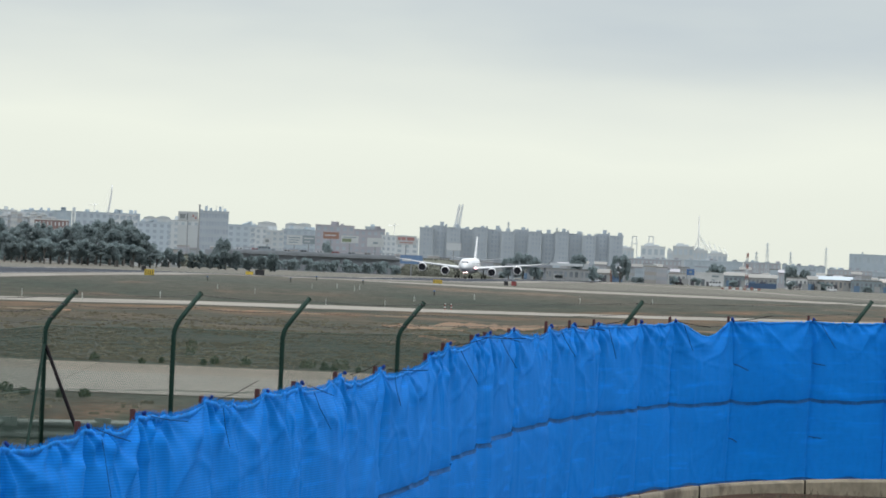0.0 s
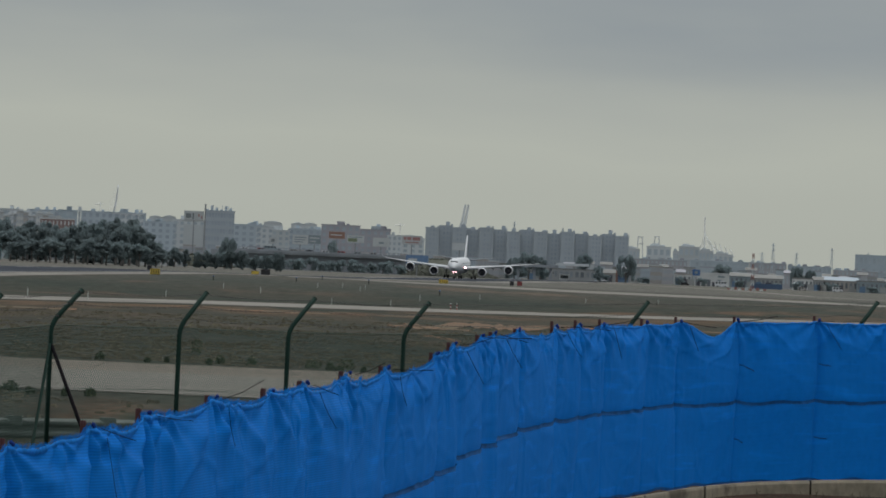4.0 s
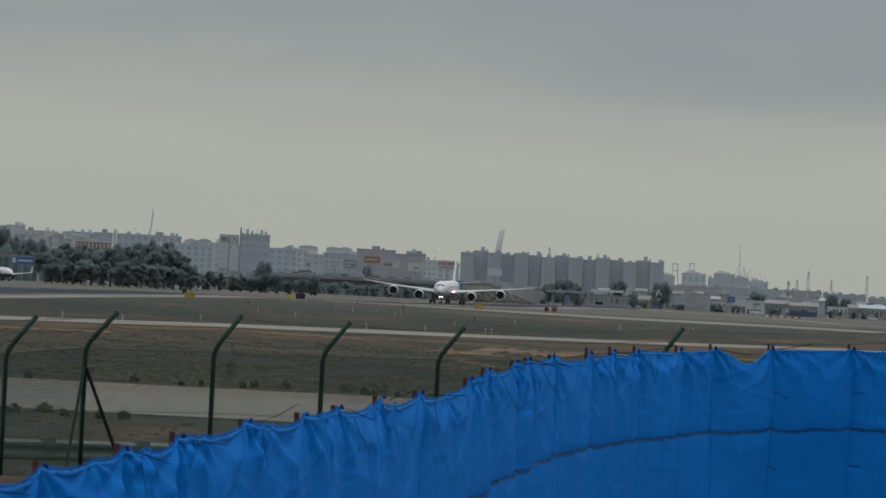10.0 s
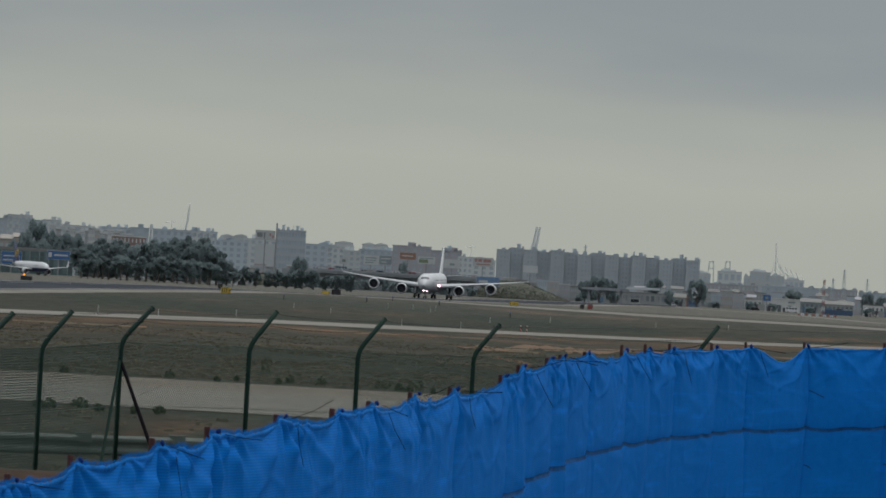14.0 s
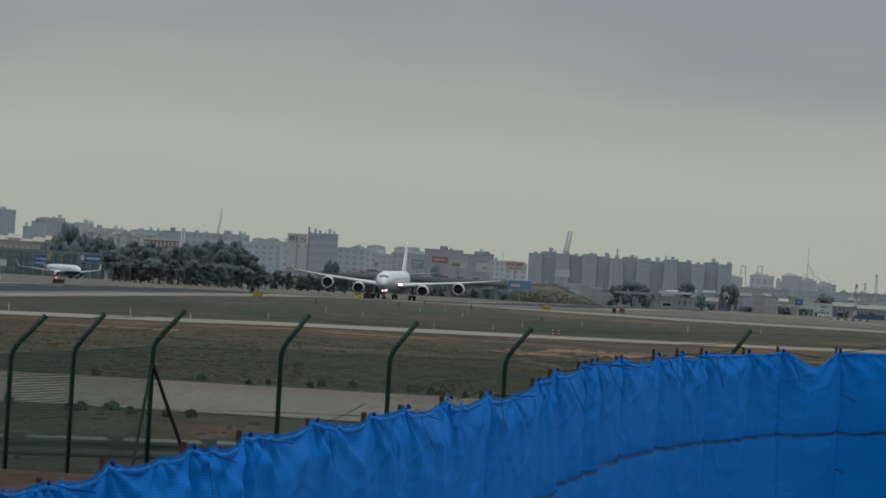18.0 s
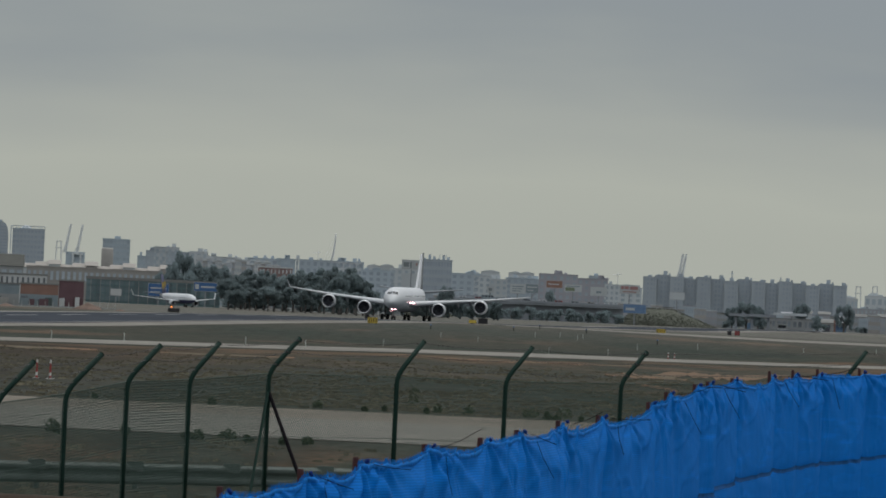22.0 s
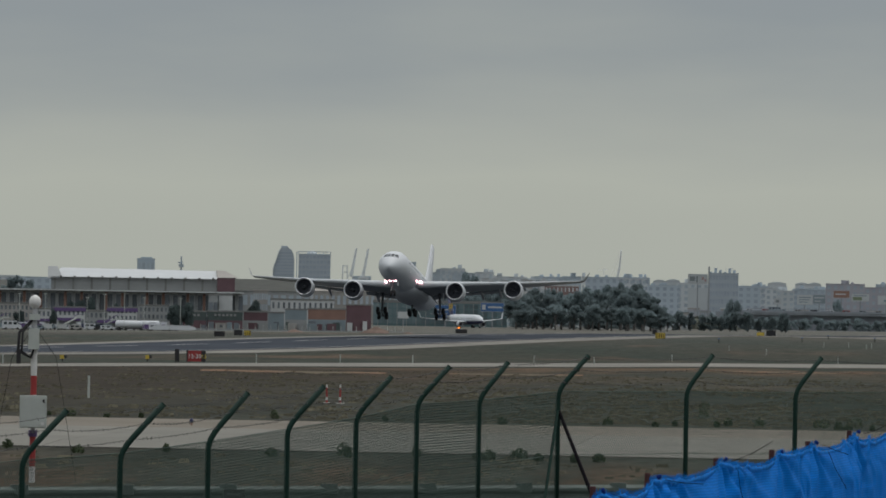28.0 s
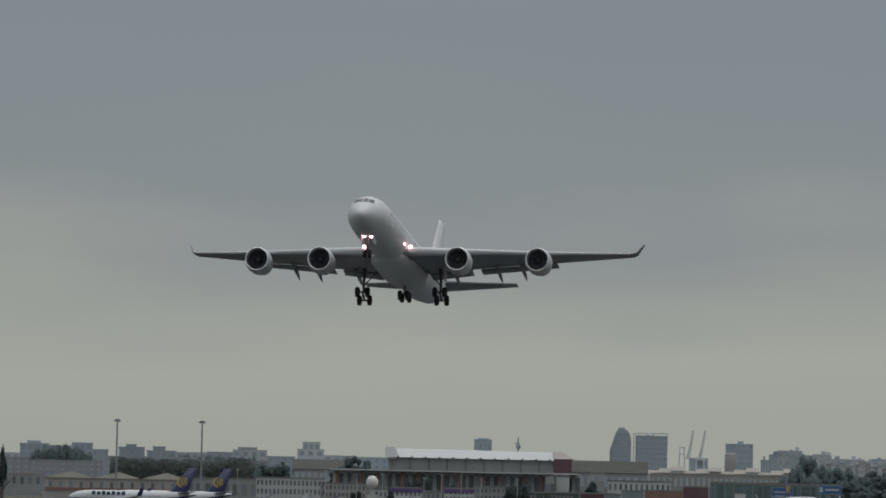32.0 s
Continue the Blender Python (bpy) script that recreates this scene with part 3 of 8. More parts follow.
def weed_bush(az, d, w, h, seed):
    rng = random.Random(seed)
    s = Solid()
    w, h = w * 0.55, h * 0.85
    for k in range(170):
        a, r, t = rng.uniform(0, 6.28), rng.random() ** 0.5 * w / 2, rng.random()
        x, y, z = r * math.cos(a), r * math.sin(a), h * t * (1 - 0.5 * (2 * r / w) ** 2)
        q = rng.uniform(0.02, 0.05)
        b = rng.uniform(0, 6.28)
        s.add([(x, y, z), (x + q * math.cos(b), y + q * math.sin(b), z + q), (x - q * math.sin(b), y + q * math.cos(b), z + q * 1.5)], [(0, 1, 2)])
    ob = thing("weed_bush", spot(az, d) - Vector((0, 0, 0.0)), 0, "low green weed bush on dry ground", "bush", "weeds by the taxiway")
    part("foliage", s, WEED, ob)
    return ob


grass_stuff()
for az, d, w, h, seed in ((2.14, 134, 0.5, 0.22, 1), (0.0, 178, 1.0, 0.35, 2), (-0.32, 178, 0.9, 0.5, 3), (3.2, 134, 0.5, 0.25, 4), (2.72, 134, 0.4, 0.2, 5),
                          (3.9, 135, 0.4, 0.3, 6), (4.6, 135, 0.6, 0.35, 7), (0.9, 179, 0.5, 0.3, 8), (0.6, 179, 0.6, 0.3, 9), (5.3, 134, 0.5, 0.25, 10), (2.95, 134, 0.4, 0.25, 12)):
    weed_bush(az, d, w, h, seed)

rng = random.Random(19)
for k in range(26):  # weeds along both edges of the taxiway
    far = k % 3
    y = rng.uniform(174.5, 178) if far else rng.uniform(133.0, 136.3)
    az = rng.uniform(-1.5, 10.4)
    weed_bush(az, y / math.cos(radians(az)), rng.uniform(0.25, 0.6), rng.uniform(0.12, 0.32), 100 + k)
weed_bush(1.13, 196, 0.75, 0.95, 60)

# ---- chain-link perimeter fence with leaning arms ----
FENCE = [  # degrees left, metres away, top height, for each post
    (-5.420, 126.0, -0.177, -5.200, -0.470),
    (-3.208, 122.0, -0.272, -2.980, -0.580),
    (-1.094, 117.0, -0.373, -0.860, -0.670),
    (0.014, 114.0, -0.380, 0.254, -0.695),
    (1.063, 112.0, -0.370, 1.304, -0.703),
    (2.265, 110.0, -0.397, 2.541, -0.725),
    (3.042, 107.0, -0.477, 3.303, -0.820),
    (3.608, 104.0, -0.525, 3.903, -0.868),
    (4.169, 101.5, -0.633, 4.489, -1.010),
    (4.821, 99.0, -0.737, 5.152, -1.130),
    (5.556, 96.0, -0.814, 5.913, -1.260),
    (6.371, 93.5, -0.937, 6.760, -1.390),
    (7.305, 91.0, -1.012, 7.704, -1.470),
    (8.325, 89.0, -1.108, 8.745, -1.598),
    (9.475, 87.0, -1.208, 9.925, -1.708),
    (10.725, 85.0, -1.308, 11.225, -1.808),
]
CORNER = 5


def fence_post(base, top, bend_z, arm, fence, clips):
    """A coated steel post with a bent arm for the barbed wire."""
    ob = fence
    home = Vector(fence.location)
    v = Vector((0, 0, bend_z - base.z))
    arm = Vector(arm)
    tip = v + arm
    path = [(0, 0, 0), v * 0.5, v - Vector((0, 0, 0.17))] + [v - Vector((0, 0, 0.17 * (1 - t) ** 2)) + arm * (0.28 * t * t) for t in (0.25, 0.5, 0.75, 1.0)] + [tip]
    pole = part("post", Solid().tube(path, 0.048, 10), POST_GREEN, ob, "dark green steel post with a bent arm", True)
    pole.location = base - home
    part("cap", Solid().tube([tip - arm.normalized() * 0.01, tip + arm.normalized() * 0.012], 0.049, 10), POST_GREEN, pole)
    for f in clips:
        c = v + arm * f
        part("wire_clip", Solid().tube([c - Vector((0.02, 0.06, 0)), c + Vector((0.05, 0.02, -0.02))], 0.022, 6), BLACK, pole)
    return pole, base + v, base + tip


def build_fence():
    ends = []
    fence = thing("perimeter_fence", spot(FENCE[CORNER][0], FENCE[CORNER][1]), 0, "green chain-link perimeter fence with leaning arms and barbed wire", "fence")
    home = Vector(fence.location)
    for i, (az, d, top_el, bend_az, bend_el) in enumerate(FENCE):
        foot = spot(az, d)
        bz, tz = level(bend_el, d), level(top_el, d)
        x = -d * math.sin(radians(bend_az))
        foot = Vector((x, foot.y, bz - 2.45))
        arm = (-d * math.sin(radians(az)) - x, 0.30, tz - bz)
        ends.append(fence_post(foot, tz, bz, arm, fence, (0.22, 0.6, 0.95) if i in (2, CORNER) else ()))
    braced = ends[CORNER]
    part("brace", Solid().tube([(0.02, -0.02, 2.05), (0.92, -0.6, -0.05)], 0.035, 8), CORD, braced[0], "dark slanting steel brace")
    part("brace", Solid().tube([(0.0, 0.0, 2.1), (-0.22, -1.4, -0.05)], 0.03, 8), POST_GREEN, braced[0], "slanting steel brace")
    rng = random.Random(3)
    for i in range(len(ends) - 1):
        a, b = ends[i][1], ends[i + 1][1]
        run = (b - a)
        length = run.length
        s = Solid()
        step, hgt = 0.052, 2.42
        n = int((length + hgt * 0.55) / step)
        for way_sign in (1, -1):
            for k in range(n):
                u0, u1 = k * step - hgt * 0.55, k * step
                z0, z1 = 0.0, hgt
                if u0 < 0:
                    z0, u0 = hgt * (-u0) / (hgt * 0.55), 0.0
                if u1 > length:
                    z1, u1 = hgt * (1 - (u1 - length) / (hgt * 0.55)), length
                if z1 - z0 < 0.02:
                    continue
                if way_sign < 0:
                    u0, u1 = length - u0, length - u1
                p, q = run * (u0 / length) + Vector((0, 0, z0)), run * (u1 / length) + Vector((0, 0, z1))
                w = Vector((0.0038, 0, 0))
                h = Vector((0, 0.003 * way_sign, 0))
                s.add([p - w, p + w, p + h + w * 0.2, q - w, q + w, q + h + w * 0.2], [(0, 1, 4, 3), (1, 2, 5, 4), (2, 0, 3, 5)])
        panel = part("wire_mesh", s, MESH_GREEN, fence, "green chain-link mesh")
        panel.location = a - Vector((0, 0, 2.45)) - home
        for z in (hgt, 1.25):
            part("tension_wire", Solid().tube([(0, 0, z), run * 0.5 + Vector((0, 0, z - 0.01)), run + Vector((0, 0, z))], 0.006, 5), MESH_GREEN, panel)
        for f in (0.25, 0.6, 0.95):
            p, q = (ends[i][2] - a) * f, run + (ends[i + 1][2] - b) * f
            sag = rng.uniform(0.02, 0.08)
            pts = [p.lerp(q, t) - Vector((0, 0, sag * 4 * t * (1 - t))) for t in (k / 8 for k in range(9))]
            s = Solid().tube(pts, 0.0045, 5)
            for k in range(1, int(length / 0.13)):
                t = k * 0.13 / length
                c = p.lerp(q, t) - Vector((0, 0, sag * 4 * t * (1 - t)))
                g = Vector((rng.uniform(-1, 1), rng.uniform(-1, 1), rng.uniform(-1, 1))).normalized() * 0.028
                s.tube([c - g, c + g], 0.0055, 4)
            part("barbed_wire", s, BARB, fence, "barbed wire strand").location = a - home


build_fence()

# ---- blue debris netting on steel stakes, and its kerb ----
STAKES = [  # degrees left, metres away, height of the top
    (5.200, 29.0, 2.734),
    (4.131, 30.0, 2.848),
    (3.537, 30.6, 2.865),
    (2.928, 31.5, 2.952),
    (2.149, 32.8, 3.027),
    (1.621, 34.0, 3.075),
    (0.981, 36.0, 3.137),
    (0.434, 38.3, 3.141),
    (0.099, 40.0, 3.166),
    (-0.306, 43.0, 3.186),
    (-0.685, 46.5, 3.178),
    (-1.153, 51.0, 3.233),
    (-1.329, 53.0, 3.300),
    (-1.588, 56.0, 3.346),
    (-1.717, 57.5, 3.362),
    (-1.950, 61.0, 3.369),
    (-2.303, 65.0, 3.387),
    (-2.531, 67.0, 3.393),
    (-2.765, 69.0, 3.400),
    (-3.173, 71.5, 3.413),
    (-3.499, 73.0, 3.439),
    (-4.059, 75.0, 3.463),
    (-4.831, 76.0, 3.508),
    (-5.553, 77.0, 3.514),
    (-6.600, 77.5, 3.527),
]


def netting():
    pts = [Vector((-d * math.sin(radians(az)), d * math.cos(radians(az)), z)) for az, d, z in STAKES]
    ob = thing("debris_netting", (pts[0].x, pts[0].y, pts[0].z - 2.1), 0, "long wrinkled bright blue debris netting tied to rusty steel stakes", "netting")
    base = Vector(ob.location)
    rng = random.Random(11)
    cols = []  # place along the top edge, share of the bay, sag, way along, way to the stake, outward, bay
    pins = []  # way along the edge, strength, phase: where the cloth is tied
    dist = 0.0
    for i in range(len(pts) - 1):
        a, b = pts[i], pts[i + 1]
        p0, p3 = pts[max(i - 1, 0)], pts[min(i + 2, len(pts) - 1)]
        long = (b - a).length
        n = int(min(150, max(44, long / 0.016)))
        across = Vector((a.x + b.x, a.y + b.y, 0)).normalized()
        deep = (b - a).dot(across)
        span = math.hypot(0.35 * deep, math.sqrt(max(0.0, long * long - deep * deep)))  # depth counts less, so folds on receding runs fit the camera's view
        sag = min(0.085, 0.026 + 0.014 * long) * rng.uniform(0.6, 1.4)
        if i > 17:  # the far bays are stretched tight
            sag *= 0.4
        lean = rng.uniform(0.35, 0.65)
        if i == 20:  # one slack bay
            sag, lean = 0.19, 0.62
        pins.append((dist, 1.0, rng.uniform(0, 6)))
        ties = sorted(rng.uniform(0.2, 0.85) for _ in range(0 if i == 20 else 1 if span < 0.45 else 2))
        for t in ties:
            pins.append((dist + span * t, rng.uniform(0.4, 0.7), rng.uniform(0, 6)))
        tuck = rng.uniform(0.01, 0.035)
        for k in range(n + (i == len(pts) - 2)):
            t = k / n
            c = 0.5 * (2 * a + (b - p0) * t + (2 * p0 - 5 * a + 4 * b - p3) * t * t + (3 * a - p0 - 3 * b + p3) * t ** 3)
            c.z = a.z + (b.z - a.z) * t
            near = min(t, 1 - t) * span
            s = math.sin(math.pi * t ** (math.log(0.5) / math.log(lean)))
            drop = sag * (0.55 * s + 0.45 * (1 - math.exp(-near / 0.035)) * min(1.0, 3 * s))
            for q in ties:  # the ties lift the edge a little
                drop -= 0.35 * sag * math.exp(-abs(t - q) * span / 0.03)
            if i == 20:
                drop = sag * max(0.0, s) ** 1.6
            side = Vector((b.x - a.x, b.y - a.y, 0)).normalized()
            out = Vector((side.y, -side.x, 0))  # towards the eye
            if out.dot(Vector((-c.x, -c.y, 0))) < 0:
                out = -out
            cols.append((c, t, drop, dist + span * t, near, out, tuck))
        dist += span
    pins.append((dist, 1.0, 0.0))
    ways = [p[0] for p in pins]

    def hung(col, depth):
        """A point of the cloth: how far it hangs below the top edge, and its folds."""
        c, t, drop, along, near, out, tuck = col
        low = math.exp(-depth / 0.55)
        fold = 0.045 * noise.noise((along * 1.0, depth * 0.7, 1.0))
        # hanging folds with sharp ridges, strongest near the ties
        ridge = 1 - 2.2 * abs(noise.noise((along * 3.4 + 0.25 * depth, depth * 0.22, 8.0)))
        fold += 0.016 * ridge * (0.35 + 0.65 * low)
        ridge = 1 - 2.2 * abs(noise.noise((along * 8.5 - 0.3 * depth, depth * 0.5, 17.0)))
        fold += 0.009 * ridge * (0.25 + 0.75 * low)
        fold += 0.008 * noise.noise((along * 19.0 - depth, depth * 2.0, 3.0)) * math.exp(-depth / 0.25)
        # slanting creases lower down
        crease = abs(noise.noise((along * 1.5 + 1.1 * depth, along * 0.5 - 1.5 * depth, 12.0)))
        fold += 0.014 * max(0.0, 1 - crease / 0.09) ** 1.3
        crease = abs(noise.noise((along * 1.2 - 1.7 * depth, along * 0.4 + 1.1 * depth, 31.0)))
        fold += 0.010 * max(0.0, 1 - crease / 0.07) ** 1.3
        # pleats that fan out below every tie
        k = int(np.searchsorted(ways, along))
        for way, strong, phase in pins[max(0, k - 2):k + 2]:
            du = along - way
            reach, turn = math.hypot(du, depth + 0.02), math.atan2(du, depth + 0.02)
            if reach < 1.0:
                fold += 0.037 * strong * math.cos(9.0 * turn + phase) * math.exp(-reach / (0.16 + 0.22 * strong)) * min(1.0, reach / 0.05)
        # the cloth is drawn back along each stake
        fold -= 0.052 * math.exp(-near / 0.022) * (0.5 + 0.5 * math.exp(-depth / 0.9))
        fold *= 0.15 + 0.85 * min(1.0, depth * 6.0)
        # the sewn seam draws the cloth in
        fold -= 0.022 * math.exp(-abs(depth - 1.02) / 0.05)
        swell = (0.035 + tuck * 2.2) * math.sin(math.pi * min(1.0, depth / 2.06)) * math.sin(math.pi * t ** 1.5)
        z = -depth - (drop + 0.010 * noise.noise((along * 9, 2, 7))) * max(0.0, 1 - 1.6 * depth)
        z -= (0.012 + tuck * min(1.0, 0.9 / (0.3 + 4 * near)) + 0.022 * noise.noise((along * 2.6, 3, 3)) + 0.008 * noise.noise((along * 11.0, 5, 3))) * math.sin(math.pi * t ** 0.8) * math.exp(-abs(depth - 1.02) / 0.35) - 0.02 * depth * noise.noise((along * 3, depth, 2))
        q = c - base + out * (0.012 + 0.03 * min(1.0, depth * 4) + fold + swell)
        return Vector((q.x, q.y, q.z + z))

    def net(top, bottom, rows, off=0.0, bend=1.0):
        s = Solid()
        for r in range(rows + 1):
            depth = top + (bottom - top) * (r / rows) ** bend
            for col in cols:
                s.v.append(tuple(hung(col, depth) + col[5] * off))
        m = len(cols)
        for r in range(rows):
            for j in range(m - 1):
                s.f.append((r * m + j, r * m + j + 1, (r + 1) * m + j + 1, (r + 1) * m + j))
        return s

    part("upper_net", net(0.02, 1.02, 34, 0.0, 1.35), NET, ob, "bright blue woven netting, puckered at the stakes", True)
    part("lower_net", net(1.02, 2.06, 22), NET, ob, "bright blue woven netting", True)
    part("hem", net(2.025, 2.06, 1, 0.005), SEAM, ob, "dark lower hem of the netting", True)
    part("seam", net(1.0, 1.042, 2, 0.006), SEAM, ob, "dark folded seam of the netting", True)
    # the top edge is turned over into a crumpled flap, frayed along its upper side
    flap = Solid()
    for c in cols:
        top = hung(c, 0.02)
        g = 0.5 + 0.5 * noise.noise((c[3] * 6.0, 4, 4))
        r = 0.004 + 0.009 * g + 0.004 * noise.noise((c[3] * 23.0, 1, 9))
        low = 0.012 + 0.026 * g + 0.014 * noise.noise((c[3] * 14.0, 6, 2))
        flap.v += [tuple(top + c[5] * x + Vector((0, 0, z))) for x, z in ((-0.006, 0.0), (0.004, 0.010 + 0.012 * noise.noise((c[3] * 31.0, 2, 5))), (r, -0.004), (0.6 * r + 0.004, -0.5 * low), (0.004, -low))]
    for j in range(len(cols) - 1):
        for k in range(4):
            flap.f.append((j * 5 + k, j * 5 + 5 + k, j * 5 + 6 + k, j * 5 + 1 + k))
    part("turned_edge", flap, NETEDGE, ob, "crumpled turned-over top edge of the netting", True)
    fray = Solid()
    for k in range(7000):
        c = cols[int(len(cols) * 0.8 * rng.random() ** 1.2)]
        top = hung(c, 0.02) + Vector((rng.uniform(-0.01, 0.01), 0, 0.012))
        h, w = rng.uniform(0.008, 0.034), rng.uniform(0.001, 0.003)
        lx = rng.uniform(-0.015, 0.015)
        fray.add([top + Vector((-w, 0, 0)), top + Vector((w, 0, 0)), top + c[5] * 0.01 + Vector((lx, 0, h))], [(0, 1, 2)])
    part("frayed_threads", fray, NETEDGE, ob, "loose frayed threads along the top edge")
    for i, p in enumerate(pts):
        near = min(cols, key=lambda c: (c[0] - p).length)
        out = near[5]
        q = p - base - out * 0.012
        lean = rng.uniform(-0.006, 0.006)
        rise = 0.028 if i < 6 else 0.012 if i < 16 else 0.05
        x = q.x - 0.00025 * p.y
        part("stake", Solid().tube([(x, q.y, q.z - 2.2), (x + lean, q.y, q.z + 0.5 * rise), (x + lean, q.y, q.z + rise)], [0.018, 0.018, 0.0165], 8), RUST, ob, "rusty red steel stake")
        f = q + out * 0.05
        size = 0.00022 * p.y + 0.005
        knot = Solid()
        for k in range(3):
            knot.ball(f + Vector((rng.uniform(-0.6, 0.6) * size, 0, rng.uniform(-0.5, 0.8) * size)), size * rng.uniform(0.6, 0.95), 8, 5, sz=1.2)
        part("knot", knot, KNOT, ob, "dark blue bunched knot of netting on its stake", True)
        wide = Vector((1, 0, 0)) * (p.y / 45)
        f = q + out * 0.09
        if i % 4 != 3:  # loose ends of the tie wires
            length, rise = rng.uniform(0.18, 0.34), rng.uniform(-0.10, 0.04) if i % 3 else rng.uniform(0.06, 0.16)
            part("tie_wire", Solid().tube([f + Vector((0, 0, -0.01)), f + wide * length * 0.5 + Vector((0, 0, -0.012 + 0.45 * rise)), f + wide * length + Vector((0, 0, rise))], 0.00006 * p.y, 5), CORD, ob)
        if i % 2 == 0:
            swing = rng.uniform(0.02, 0.13)
            part("tie_wire", Solid().tube([f + wide * 0.05 + Vector((0, 0, -0.06)), f + wide * (0.05 + swing * 0.4) + Vector((0, 0, -0.17)), f + wide * (0.06 + swing) + Vector((0, 0, -rng.uniform(0.28, 0.42)))], 0.000045 * p.y, 5), CORD, ob)
        if i in (21, 22):  # ties half way down the far bays
            for depth in (0.55, 1.5):
                g = hung(near, depth) + out * 0.035
                part("tie_wire", Solid().tube([g, g + Vector((0.05, 0, -0.012)), g + Vector((rng.uniform(0.1, 0.2), 0, -rng.uniform(0.02, 0.08)))], 0.005, 5), CORD, ob)
    # concrete kerb under the netting, in cast lengths
    kerb = thing("kerb", (pts[-1].x, pts[-1].y, pts[-1].z - 2.5), 0, "weathered concrete kerb stones under the netting", "kerb")
    kb = Vector(kerb.location)
    track = [c[0] + c[5] * 0.32 - Vector((0, 0, 2.03)) for c in cols]
    run, start = 0.0, 0
    for k in range(1, len(track)):
        run += (track[k] - track[k - 1]).length
        if run > 3.0 or k == len(track) - 1:
            s = Solid()
            seg = track[start:k + 1]
            seg = seg[::max(1, len(seg) // 6)] + [seg[-1]]
            loops = []
            for j, c in enumerate(seg):
                q = c - kb
                sh = Vector((0.012, 0, 0)) if j == 0 else Vector((-0.012, 0, 0)) if j == len(seg) - 1 else Vector((0, 0, 0))
                loops.append([q + sh + Vector(o) for o in ((0, -0.12, -0.5), (0, -0.12, -0.03), (0, -0.09, 0), (0, 0.22, 0), (0, 0.22, -0.5))])
            s.rings(loops)
            part("kerb_stone", s, KERB, kerb)
            start, run = k, 0.0


def rebar_row():
    """Rusty rod ends standing behind the netting."""
    rack = thing("rebar_row", spot(3.62, 31.6, 2.72), 0, "short row of rusty reinforcing rods standing behind the netting", "rebar")
    rng = random.Random(4)
    part("rail", Solid().tube([(-0.09, 0, -0.01), (0.09, 0, 0.012)], 0.004, 6), RUST, rack)
    for k in range(11):
        x = -0.08 + 0.016 * k
        part("rod", Solid().tube([(x, 0, -0.6), (x + rng.uniform(-0.003, 0.003), 0, rng.uniform(0.0, 0.02))], 0.0035, 6), RUST, rack)


netting()
rebar_row()

# ---- aircraft: x forward, y to the left wing, z up, origin under the main wheels ----
def body_rings(rows, n=28):
    """Rounded sections along x: place, centre height, half width, half height."""
    return [[(x, w * math.cos(a), zc + h * math.sin(a)) for a in (2 * math.pi * k / n for k in range(n))] for x, zc, w, h in rows]


def wing_rings(rows):
    """Aerofoil sections: y, leading edge x, trailing edge x, height, thickness."""
    out = []
    for y, le, te, z, thick in rows:
        c = le - te
        shape = ((1.0, 0.0), (0.96, 0.30), (0.85, 0.46), (0.62, 0.5), (0.35, 0.36), (0.0, 0.04), (0.0, -0.04), (0.35, -0.30), (0.62, -0.44), (0.85, -0.42), (0.96, -0.28))
        out.append([(te + c * u, y, z + thick * v) for u, v in shape])
    return out


def fin_rings(rows):
    """Upright aerofoil sections: z, leading edge x, trailing edge x, thickness."""
    out = []
    for z, le, te, thick in rows:
        c = le - te
        out.append([(te + c * u, thick * v, z) for u, v in ((1.0, 0.0), (0.9, 0.4), (0.6, 0.5), (0.0, 0.05), (0.0, -0.05), (0.6, -0.5), (0.9, -0.4))])
    return out


def wheel(name, c, r, w, parent):
    """A tyre with its hub, turned about the axle along y."""
    s = Solid()
    prof = ((r * 0.55, -w / 2), (r * 0.9, -w / 2), (r, -w * 0.3), (r, w * 0.3), (r * 0.9, w / 2), (r * 0.55, w / 2))
    s.rings([[(c[0] + q * math.cos(a), c[1] + y, c[2] + q * math.sin(a)) for a in (2 * math.pi * k / 18 for k in range(18))] for q, y in prof])
    t = part(name, s, TYRE, parent, "black rubber tyre")
    return t


